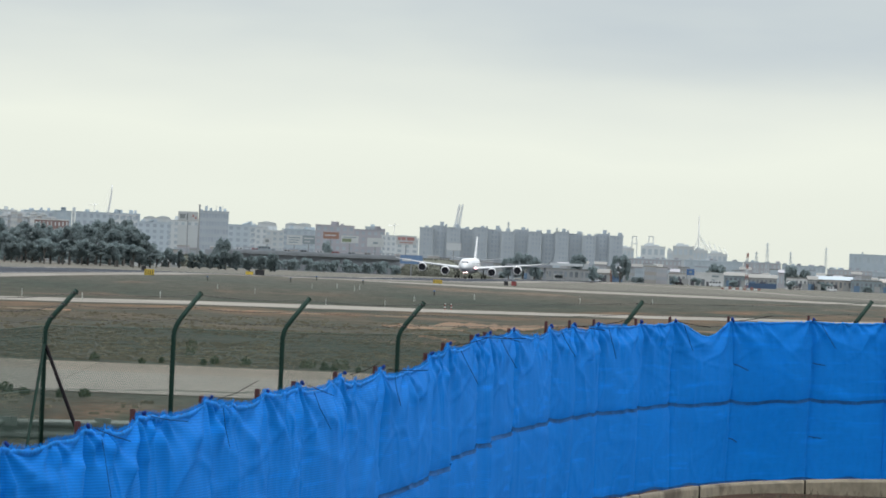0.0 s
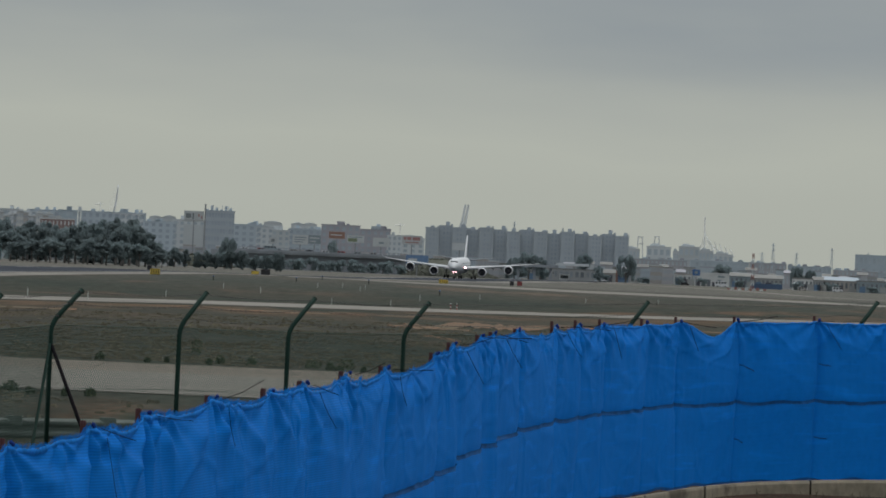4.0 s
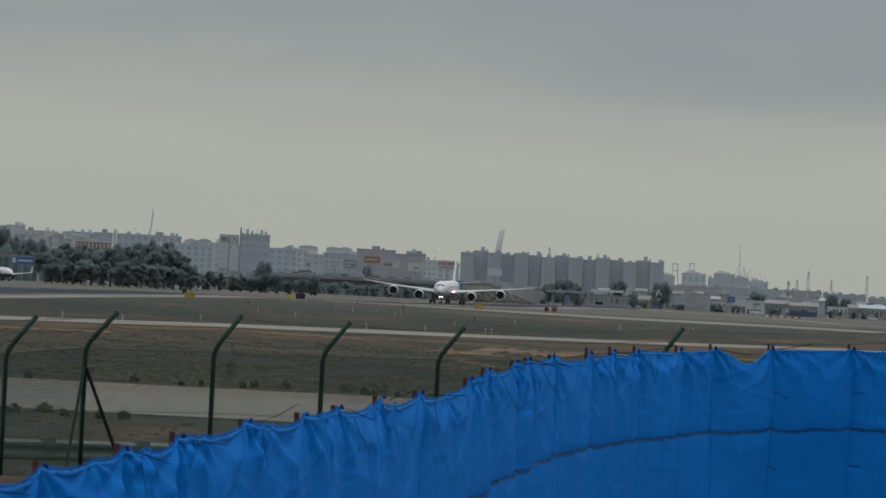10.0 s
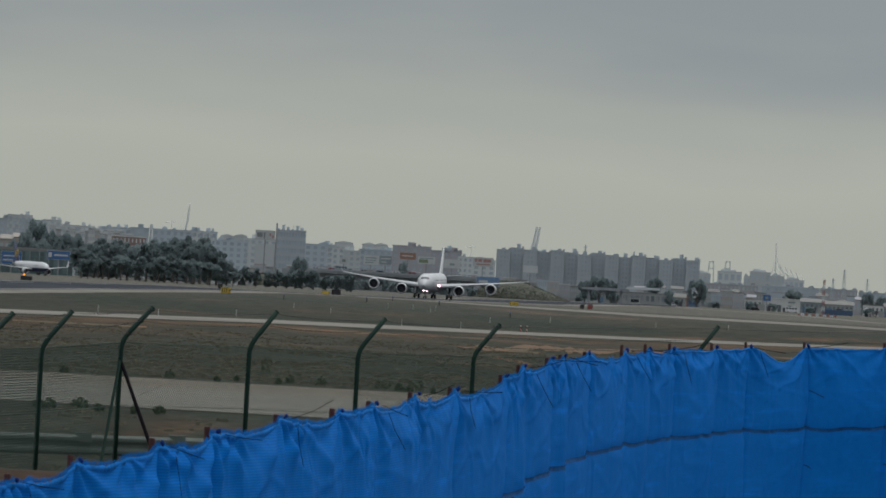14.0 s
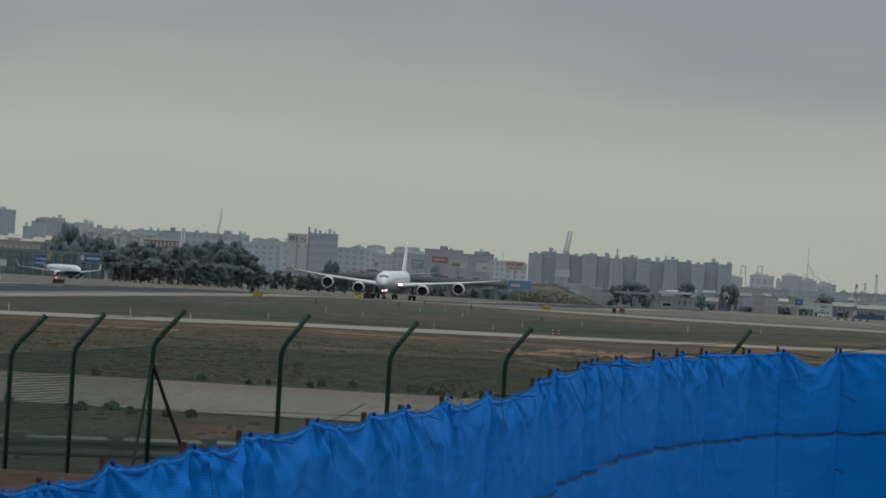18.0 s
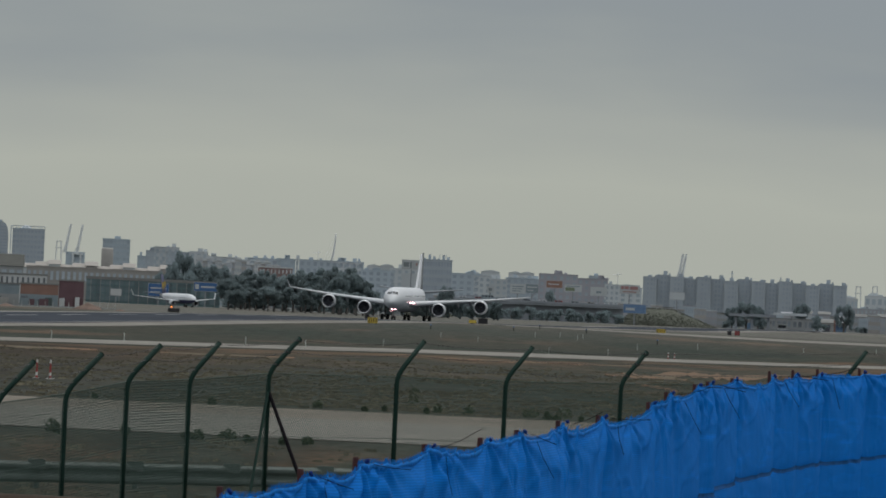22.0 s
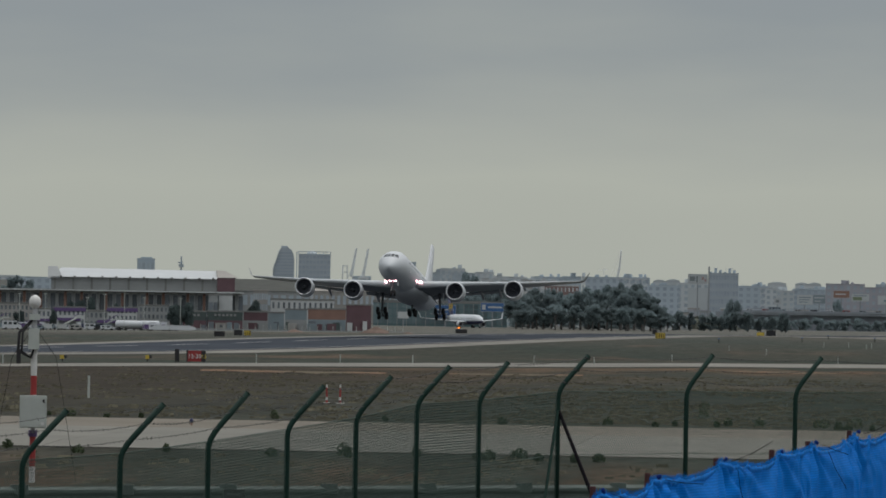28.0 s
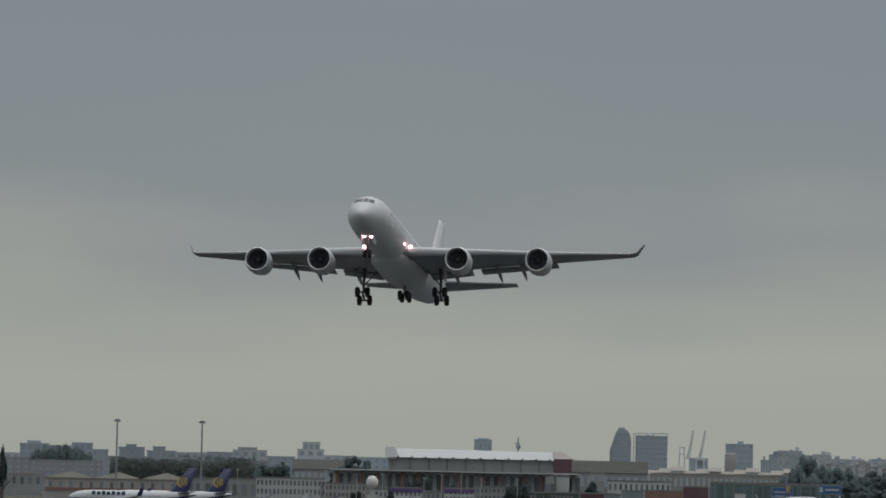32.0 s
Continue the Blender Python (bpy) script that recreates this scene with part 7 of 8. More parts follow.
# ---- across the runway: trees, raised road, hoardings, blocks ----
BACK_PINES = ((3.62, 0.20, 0.2, 2580), (3.5, 0.30, 0.24, 2590), (3.40, 0.41, 0.24, 2600), (3.27, 0.31, 0.24, 2590), (3.14, 0.29, 0.26, 2580), (3.05, 0.29, 0.2, 2600),
         (3.35, 0.22, 0.3, 2570), (2.96, 0.16, 0.26, 2290), (2.84, 0.20, 0.26, 2350), (2.80, 0.26, 0.24, 2370), (2.70, 0.22, 0.28, 2300), (2.62, 0.26, 0.26, 2370),
         (2.52, 0.23, 0.28, 2310), (2.44, 0.22, 0.26, 2350), (2.34, 0.24, 0.28, 2300), (2.26, 0.28, 0.26, 2360))
FRONT_PINES = ((2.16, 0.26, 0.3, 2310), (2.08, 0.31, 0.26, 2370), (1.95, 0.33, 0.3, 2350), (1.88, 0.27, 0.3, 2300), (1.82, 0.32, 0.24, 2370), (1.74, 0.27, 0.26, 2330),
         (1.66, 0.2, 0.26, 2300), (1.56, 0.10, 0.22, 2310), (2.90, 0.06, 0.22, 2280), (2.76, 0.08, 0.24, 2285), (2.58, 0.10, 0.26, 2280), (2.40, 0.10, 0.24, 2285),
         (2.22, 0.11, 0.26, 2280), (2.04, 0.10, 0.24, 2285), (1.90, 0.10, 0.24, 2280), (1.72, 0.08, 0.24, 2285), (1.5, 0.0, 0.18, 2290))
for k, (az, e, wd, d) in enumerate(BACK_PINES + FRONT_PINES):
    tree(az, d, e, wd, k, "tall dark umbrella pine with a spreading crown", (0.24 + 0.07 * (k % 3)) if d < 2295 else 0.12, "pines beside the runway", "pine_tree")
for k, (az, e, wd) in enumerate(((1.38, 0.06, 0.13), (1.28, 0.05, 0.12), (1.17, 0.03, 0.12), (1.08, 0.05, 0.12), (0.98, 0.03, 0.12), (0.83, 0.07, 0.14), (0.72, 0.06, 0.14), (0.6, 0.02, 0.12), (0.5, 0.03, 0.1), (0.40, 0.055, 0.09), (0.36, 0.06, 0.08), (0.9, 0.04, 0.14), (1.45, 0.02, 0.12))):
    tree(az, 2420, e, wd, k + 2, "low dark bushy tree in a row", 0.0, "hedge trees", "hedge_tree")
for k in range(17):  # scrub in front of the raised road
    tree(0.74 - 0.095 * k - 0.02 * (k % 3), 2840 + 8 * (k % 4), -0.012 + 0.035 * ((k * 5) % 4) / 3, 0.15, k, "low grey-green scrub below the raised road", 0.0, "hedge trees", "hedge_tree")
for k in range(12):  # dark bushes along the far road
    tree(-1.85 - 0.31 * k - 0.05 * (k % 3), 3120 + 6 * (k % 3), -0.03 + 0.03 * ((k * 7) % 4) / 3, 0.12, k + 1, "low dark bush beside the far road", 0.0, "hedge trees", "hedge_tree")
LONE_TREES = ((0.88, 0.19, 0.18, 2600), (-0.14, 0.20, 0.13, 2950), (-2.04, 0.17, 0.19, 3100), (-2.15, 0.13, 0.14, 3100), (-2.57, 0.18, 0.16, 3100), (-2.975, 0.19, 0.15, 3000),
         (-2.715, 0.07, 0.11, 2900), (-3.9, 0.135, 0.17, 3400), (-4.62, 0.15, 0.14, 3400), (-4.75, 0.12, 0.12, 3400), (6.2, 0.065, 0.27, 1890), (7.25, 0.06, 0.17, 1960),
         (6.78, 0.04, 0.15, 1960), (7.42, -0.02, 0.1, 1890))
APRON_TREES = ((7.1, 0.10, 0.2, 1965), (5.48, 0.10, 0.16, 2090), (9.1, 0.03, 0.16, 2000), (7.9, 0.20, 0.24, 2300), (7.7, 0.18, 0.2, 2300), (7.75, -0.04, 0.12, 1900),
         (8.35, 0.02, 0.1, 1930), (-4.9, 0.0, 0.15, 3300), (7.79, 0.30, 0.22, 2400), (7.66, 0.26, 0.18, 2400), (8.48, 0.23, 0.2, 2500), (8.66, 0.21, 0.24, 2500),
         (8.3, 0.2, 0.2, 2480), (-1.9, 0.11, 0.15, 3100))
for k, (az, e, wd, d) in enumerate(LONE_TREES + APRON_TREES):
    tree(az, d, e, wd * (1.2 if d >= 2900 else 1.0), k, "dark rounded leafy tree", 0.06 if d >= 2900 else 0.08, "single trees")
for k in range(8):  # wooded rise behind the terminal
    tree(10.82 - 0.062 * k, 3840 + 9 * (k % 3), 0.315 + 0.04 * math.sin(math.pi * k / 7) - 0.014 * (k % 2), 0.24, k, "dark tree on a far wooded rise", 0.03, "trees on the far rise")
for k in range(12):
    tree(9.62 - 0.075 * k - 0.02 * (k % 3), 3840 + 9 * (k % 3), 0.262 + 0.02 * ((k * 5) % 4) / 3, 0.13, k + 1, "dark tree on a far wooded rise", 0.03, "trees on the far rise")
for k in range(9):  # low shrubs that close the gaps below the pines
    tree(2.92 - 0.17 * k, 2400, -0.03 + 0.025 * (k % 3), 0.26, k, "broad low shrub below the pines", 0.0, "hedge trees", "hedge_tree")
tree(11.16, 2000, 0.335, 0.09, 3, "tall narrow dark cypress", 0.05, "single trees", "cypress_tree")

ov = thing("overpass", spot(-0.3, 2900), radians(-0.3), "long grey concrete road overpass on piers", "overpass")
zo = ov.location.z
x0, x1 = -2900 * radians(1.1), 2900 * radians(0.55)
part("deck", Solid().box(x0, x1, 0, 12, level(0.035, 2900) - zo, level(0.058, 2900) - zo), BRIDGE, ov, "grey concrete deck")
part("guard_wall", Solid().box(x0, x1, -0.3, 0, level(0.055, 2900) - zo, level(0.075, 2900) - zo), BRIDGE, ov)
for k in range(12):
    x = x0 + (x1 - x0) * (k + 0.5) / 12
    part("pier", Solid().box(x - 0.5, x + 0.5, 2.6, 3.2, -1, level(0.036, 2900) - zo), BRIDGE, ov)
part("abutment", Solid().box(x0 - 12, x0, 0, 12, -1, level(0.058, 2900) - zo), BRIDGE, ov)
# made-up wall, set back in shade so the gap under the deck reads dark
part("retaining_wall", Solid().box(x0, x1, 3.2, 4.2, -1, level(0.036, 2900) - zo), BRIDGE, ov, "grey wall added under the deck to darken the gap")
for k in range(30):
    x = x0 + (x1 - x0) * (k + 0.5) / 30
    part("rail_post", Solid().box(x - 0.12, x + 0.12, -0.25, -0.05, level(0.075, 2900) - zo, level(0.075, 2900) - zo + 0.9), BRIDGE, ov)
part("hand_rail", Solid().box(x0, x1, -0.2, -0.1, level(0.075, 2900) - zo + 0.8, level(0.075, 2900) - zo + 0.95), BRIDGE, ov)
o2 = thing("overpass", spot(-2.08, 2950), radians(-2.08), "low grey concrete road bridge on piers", "overpass")
zo = o2.location.z
part("deck", Solid().box(-11, 12, 0, 10, level(0.02, 2950) - zo, level(0.045, 2950) - zo), BRIDGE, o2, "grey concrete deck")
for k in range(3):
    part("pier", Solid().box(-8 + 8 * k, -6.8 + 8 * k, 2, 6, -1, level(0.021, 2950) - zo), BRIDGE, o2)


def embankment(az0, az1, d, top_el, label):
    """A sloping bank of dry scrub: a rounded wedge with rough clumps on it."""
    mid = (az0 + az1) / 2
    p = spot(mid, d)
    w, h = d * radians(az0 - az1), level(top_el, d) - p.z
    ob = thing("embankment", p, radians(mid), label, "embankment")
    n = 40
    loops = []
    for k in range(n + 1):
        x = -w / 2 + w * k / n
        f = min(1.0, 6 * k / n, 2.2 * (1 - k / n)) * h * (1 + 0.10 * noise.noise((x * 0.2, 0, 6)))
        loops.append([(x, -9, -1), (x, -5, 0.35 * f), (x, 0, 0.95 * f), (x, 6, f), (x, 14, f), (x, 20, -1)])
    part("earth", Solid().rings(loops), SCRUB, ob, "dry olive slope", True)
    rng = random.Random(int(d))
    s = Solid()
    for k in range(1500):
        u = rng.random()
        f = min(1.0, 6 * u, 2.2 * (1 - u)) * h
        t = rng.random()
        c = Vector((-w / 2 + w * u, -9 + 12 * t, f * min(1.0, 1.15 * t) + rng.uniform(0, 0.5)))
        e1 = Vector((rng.uniform(-1, 1), rng.uniform(-1, 1), rng.uniform(-0.4, 1))).normalized() * rng.uniform(0.2, 0.6)
        e2 = e1.cross(Vector((0.3, 1, 0.2))).normalized() * rng.uniform(0.2, 0.5)
        s.add([c - e1, c + e2, c + e1, c - e2], [(0, 1, 2, 3)])
    part("scrub", s, SCRUB, ob, "rough clumps of dry scrub")
    return ob


embankment(-0.80, -1.75, 2905, 0.05, "olive scrub-covered road embankment")
embankment(1.32, 0.80, 2780, -0.01, "low scrub-covered bank beside the road")

# hoarding colours greyed towards each other: haze painted in
PRINTRED = surface("hazed_red_print", (0.31, 0.17, 0.165), 0.8, 0.2, 0.4, 0.05)
PRINTDARK = surface("hazed_dark_print", (0.17, 0.195, 0.205), 0.8, 0.2, 0.4, 0.05)
BOARDWHITE = surface("hazed_white_board", (0.40, 0.43, 0.44), 0.85, 0.15, 0.3, 0.05, per_thing=0.08)
HAZEBLUE = surface("hazed_blue_board", (0.11, 0.19, 0.32), 0.7, 0.2, 0.4, 0.06)
W, R, K, Bq = BOARDWHITE, PRINTRED, PRINTDARK, HAZEBLUE
billboard(1.306, 1.121, 0.325, 0.412, 2950, W, "large white hoarding on a tall post", ((0.08, 0.36, 0.25, 0.75, K), (0.42, 0.5, 0.1, 0.8, K), (0.72, 0.8, 0.4, 0.7, R), (0.86, 0.94, 0.2, 0.5, R)))
billboard(0.251, 0.108, 0.14, 0.227, 3000, W, "white hoarding beside the road", ((0.1, 0.9, 0.7, 0.82, GREYBLUE), (0.1, 0.8, 0.45, 0.55, GREYBLUE), (0.1, 0.7, 0.2, 0.3, GREYBLUE)))
billboard(0.10, -0.018, 0.15, 0.232, 3000, GREYBLUE, "dark hoarding beside the road", ((0.1, 0.9, 0.6, 0.75, W), (0.15, 0.6, 0.2, 0.35, W)))
billboard(0.475, 0.41, 0.135, 0.19, 2950, W, "small square sign on a post", ((0.25, 0.75, 0.3, 0.8, K),))
billboard(-0.096, -0.249, 0.21, 0.275, 3150, ORANGE, "orange-red hoarding beside the road", ((0.1, 0.8, 0.45, 0.6, W),))
billboard(-0.272, -0.436, 0.18, 0.245, 3050, W, "pale hoarding with a green picture", ((0.05, 0.6, 0.1, 0.6, GREENISH), (0.1, 0.9, 0.72, 0.85, GREYBLUE)))
billboard(-0.524, -0.682, 0.152, 0.234, 3000, W, "white hoarding beside the road", ((0.35, 0.65, 0.3, 0.55, GREYBLUE),))
billboard(-0.807, -0.992, 0.186, 0.268, 3000, W, "large white hoarding with red lettering bars", ((0.06, 0.2, 0.5, 0.85, R), (0.24, 0.46, 0.5, 0.85, R), (0.52, 0.92, 0.48, 0.85, R), (0.15, 0.85, 0.15, 0.28, R)))
billboard(-0.847, -1.065, 0.0, 0.085, 2860, Bq, "blue hoarding behind the runway", ((0.1, 0.5, 0.3, 0.6, W),))
billboard(-1.289, -1.431, 0.151, 0.217, 3100, FAR_PALE, "pale blank hoarding on a post")
bt, w, h = building("office_tower", "distant blue-grey office block with a busy roof", 1.10, 0.822, 3300, 0.43, 20, FAR_SLATE, FAR_SLATE, 10, 6, group="tower blocks", fill=0.8, glazing=FAR_GLASS)
part("lower_wing", Solid().box(-w / 2 - 12, -w / 2, 1, 18, -1, h * 0.72), FAR_PALE, bt)
for k in range(6):
    part("roof_hut", Solid().box(-w / 2 + 2.6 * k, -w / 2 + 2.6 * k + 1.5, 2, 6, h, h + 0.6 + (k * 5) % 3), FAR_GREY, bt)
for x in (-4, 1, 4.5):
    part("aerial", Solid().tube([(x, 3, h), (x, 3, h + 3)], 0.12, 5), FAR_DIM, bt)
ms = thing("signal_mast", spot(1.105, 3000), 0, "tall thin dark signal mast", "mast")
part("pole", Solid().tube([(0, 0, -1), (0, 0, level(0.487, 3000) - ms.location.z)], [0.55, 0.4], 8), HULLDARK, ms)
building("brick_terrace", "red brick and white terrace above the trees", 2.69, 2.36, 2700, 0.285, 15, BRICK_RED, WHITEWALL, 9, 3, glazing=FAR_PALE, fill=0.3, zlow=0.5, group="houses")
for k in range(46):
    az = 1.35 - 0.105 * k
    if -2.0 > az > -3.0 or az < -3.5:
        continue
    e = 0.045 + 0.06 * ((k * 37) % 10) / 10
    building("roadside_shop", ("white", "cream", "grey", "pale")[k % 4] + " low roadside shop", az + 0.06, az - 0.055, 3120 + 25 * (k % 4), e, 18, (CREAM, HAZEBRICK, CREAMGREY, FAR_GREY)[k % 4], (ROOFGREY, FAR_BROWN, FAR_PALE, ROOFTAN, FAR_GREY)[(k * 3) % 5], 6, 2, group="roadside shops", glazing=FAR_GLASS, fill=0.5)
for k in range(24):
    az = 3.05 - 0.075 * k
    building("roadside_shop", ("white", "red-trimmed white", "grey")[k % 3] + " low building behind the pines", az + 0.04, az - 0.03, 2520, -0.05 + 0.05 * ((k * 13) % 5) / 5, 12, (WHITEWALL, CREAM, CREAMGREY)[k % 3], (FAR_PALE, FAR_BROWN, ROOFGREY)[(k * 2) % 3], 2, 1, group="low buildings behind the pines")
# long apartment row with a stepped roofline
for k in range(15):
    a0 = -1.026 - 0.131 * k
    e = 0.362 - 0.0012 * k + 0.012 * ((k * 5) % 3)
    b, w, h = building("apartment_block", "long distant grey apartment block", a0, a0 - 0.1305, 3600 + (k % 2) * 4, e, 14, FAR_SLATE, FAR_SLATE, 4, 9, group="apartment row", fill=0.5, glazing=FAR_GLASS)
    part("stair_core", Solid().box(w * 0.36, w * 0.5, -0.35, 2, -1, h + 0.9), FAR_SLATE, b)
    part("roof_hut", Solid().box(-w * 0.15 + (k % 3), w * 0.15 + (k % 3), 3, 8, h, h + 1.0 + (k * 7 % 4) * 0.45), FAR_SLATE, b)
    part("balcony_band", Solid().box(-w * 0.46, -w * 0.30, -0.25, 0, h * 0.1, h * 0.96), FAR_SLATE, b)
# right side: stacked harbour blocks, long terraces, sheds and yards
for a0, a1, e in ((-2.965, -3.10, 0.24), (-3.165, -3.40, 0.272), (-3.475, -3.675, 0.285), (-3.67, -3.81, 0.252), (-3.42, -3.475, 0.235), (-3.81, -4.0, 0.225)):
    b, w, h = building("silo_block", "distant stepped grey harbour block", a0, a1, 4300, e, 20, FAR_PALE, FAR_PALE, 4, 3, group="harbour blocks", glazing=FAR_GREY, fill=0.6)
    part("upper_step", Solid().box(-w * 0.38, w * 0.25, 2, 14, h, h + 1.2), FAR_PALE, b)
    part("roof_hut", Solid().box(-w * 0.3, w * 0.0, 3, 9, h + 1.2, h + 1.9), FAR_PALE, b)
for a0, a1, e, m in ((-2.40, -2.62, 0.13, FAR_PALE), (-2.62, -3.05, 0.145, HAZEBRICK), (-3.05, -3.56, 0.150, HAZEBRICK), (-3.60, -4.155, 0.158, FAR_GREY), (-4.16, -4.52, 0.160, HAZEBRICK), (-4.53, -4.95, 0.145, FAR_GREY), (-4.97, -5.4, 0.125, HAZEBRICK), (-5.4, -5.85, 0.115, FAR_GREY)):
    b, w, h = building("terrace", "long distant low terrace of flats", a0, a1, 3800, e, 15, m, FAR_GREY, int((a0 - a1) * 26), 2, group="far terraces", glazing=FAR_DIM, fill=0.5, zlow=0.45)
    rng = random.Random(int(-a0 * 100))
    for k in range(int((a0 - a1) * 22)):
        x = rng.uniform(-w / 2, w / 2 - 3)
        part("roof_hut", Solid().box(x, x + rng.uniform(1.0, 3.5), 2, 8, h, h + rng.uniform(0.3, 1.3)), (FAR_GREY, FAR_BROWN, FAR_PALE)[k % 3], b)
rng = random.Random(77)
for k in range(40):
    az = -2.35 - 0.088 * k
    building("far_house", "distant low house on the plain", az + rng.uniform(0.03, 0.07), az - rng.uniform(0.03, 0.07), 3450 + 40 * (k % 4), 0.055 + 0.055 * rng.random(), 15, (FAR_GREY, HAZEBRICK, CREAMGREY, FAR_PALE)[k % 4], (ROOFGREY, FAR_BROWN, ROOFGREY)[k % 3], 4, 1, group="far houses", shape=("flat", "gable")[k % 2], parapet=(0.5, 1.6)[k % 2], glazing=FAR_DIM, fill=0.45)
# workshops along the far road
for a0, a1, e, d, wall, roof, shape, label in (
        (-2.02, -2.30, 0.02, 3230, CREAMGREY, ROOFGREY, "flat", "low grey depot beside the far road"), (-2.70, -2.90, 0.03, 3240, CREAM, ROOFGREY, "gable", "cream workshop with a low pitched roof"),
        (-3.44, -3.61, 0.022, 3210, WHITEWALL, ROOFTAN, "flat", "white and yellow trimmed workshop"), (-3.98, -4.20, 0.055, 3260, GREYBLUE, ROOFGREY, "gable", "grey-blue shed with a long pitched roof"),
        (-4.20, -4.49, 0.045, 3260, CREAMGREY, ROOFGREY, "gable", "long grey shed with a pitched roof"), (-4.58, -4.78, 0.03, 3220, WHITEWALL, ROOFGREY, "flat", "pale low workshop with roller doors"),
        (-4.78, -4.88, 0.05, 3280, CREAMGREY, ROOFGREY, "gable", "grey gabled shed with roller doors"), (-4.87, -5.21, 0.055, 3300, CREAM, FAR_GREY, "gable", "pale shed with a long white roof"),
        (-5.2, -5.5, 0.03, 3290, GREYBLUE, ROOFGREY, "flat", "low grey-blue depot with roller doors"), (-5.48, -5.8, 0.05, 3320, CREAMGREY, ROOFTAN, "gable", "grey shed with a tan roof")):
    b, w, h = building("workshop", label, a0, a1, d, e, 20, wall, roof, max(4, int((a0 - a1) * 26)), 1, group="workshops", shape=shape, parapet=0.6 if shape == "flat" else 2.0, glazing=WINDOW, fill=0.5, zlow=0.1)
    for k in range(3):
        x = -w * 0.4 + w * 0.33 * k
        part("roller_door", Solid().box(x, x + 3.2, -0.15, 0.05, 0, 3.4), (BLUEWALL, DARK, CREAMGREY)[k], b, "closed roller door")
s1, w, h = building("blue_shed", "long shed with blue walls and a pale roof", -2.90, -3.217, 3200, 0.04, 20, BLUEWALL, FAR_BROWN, 8, 1, shape="gable", parapet=3.0, group="sheds", glazing=NAVYWALL, fill=0.7)
part("orange_end", Solid().box(-w / 2 - 1.2, -w / 2, 2, 18, -1, h - 1.0), ORANGE, s1)
part("green_sign", Solid().box(-w * 0.25, -w * 0.1, -0.9, -0.6, h - 3.4, h - 1.8), GREENISH, s1)
s2, w, h = building("vaulted_shed", "grey shed with a low gabled front over blue doors", -3.22, -3.435, 3180, 0.052, 20, CREAMGREY, ROOFGREY, 0, 0, shape="vault", parapet=2.6, group="sheds")
for k in range(3):
    part("blue_door", Solid().box(-w * 0.46 + w * 0.31 * k, -w * 0.18 + w * 0.31 * k, -0.2, 0.05, 0, h * 0.36), BLUEWALL, s2, "blue sliding door")
s3, w, h = building("showroom", "white showroom with dark openings", -3.64, -3.975, 3180, 0.04, 18, WHITEWALL, WHITEWALL, 0, 0, group="sheds")
for k in range(6):
    part("opening", Solid().box(-w * 0.44 + w * 0.15 * k, -w * 0.34 + w * 0.15 * k, -0.12, 0.1, 0, h * (0.32 if k % 2 else 0.5)), (DARK, GREYBLUE, WINDOW)[k % 3], s3)
part("lettering_bar", Solid().box(w * 0.16, w * 0.36, -0.3, -0.05, h * 0.68, h * 0.8), GREYBLUE, s3, "grey bar in place of lettering")
billboard(-3.616, -3.69, 0.008, 0.066, 3150, BLUEBOARD, "square blue sign on a post", ((0.3, 0.7, 0.3, 0.7, GREYBLUE),))
yard = thing("yard_wall", spot(-4.34, 3100), radians(-4.34), "long dark blue boundary wall of a yard", "wall")
part("panel_run", Solid().box(-7.8, 7.8, 0, 0.4, -1, 2.6), NAVYWALL, yard)
for k in range(8):
    part("pier", Solid().box(-7.9 + 2.2 * k, -7.5 + 2.2 * k, -0.15, 0.5, -1, 2.9), NAVYWALL, yard)
for az, d, L, H, m, label in ((-3.90, 3090, 7.0, 3.0, WHITE, "white coach parked at the showroom"), (-5.02, 3080, 5.4, 2.6, WHITE, "white truck parked by the yard"), (-3.55, 3090, 4.5, 1.6, BLACK, "dark car on the far road"), (-2.75, 3080, 4.5, 1.6, WHITE, "white car on the far road"), (-4.68, 3085, 4.6, 1.8, CREAM, "cream van on the far road")):
    van(spot(az, d), radians(az), m, label, L, H, "vehicle", "far road vehicles")
# canopy of a filling station
fs = thing("station_canopy", spot(-2.46, 2990), radians(-2.46), "flat pale filling station canopy on slim columns", "canopy")
zo = fs.location.z
part("canopy", Solid().box(-8.6, 8.2, 0, 9, level(0.046, 2990) - zo, level(0.07, 2990) - zo), FAR_PALE, fs, "pale flat canopy")
part("kiosk", Solid().box(-6.5, -1.5, 5, 9, -1, 3.2), WHITEWALL, fs, "white kiosk")
part("kiosk_window", Solid().box(-6.0, -2.0, 4.85, 5.0, 1.0, 2.5), GLASS, fs)
for x in (-7.5, 0.5, 7.2):
    part("column", Solid().box(x - 0.3, x + 0.3, 2, 2.6, -1, level(0.047, 2990) - zo), CREAMGREY, fs)
building("long_block", "distant blue-grey block on the plain", -5.175, -5.75, 4000, 0.28, 20, FAR_BLUE, FAR_GREY, 14, 3, group="city blocks")
building("shed", "pale shed behind the filling station", -2.28, -2.68, 3060, 0.02, 12, CREAMGREY, ROOFGREY, 8, 1, group="sheds", glazing=WINDOW)


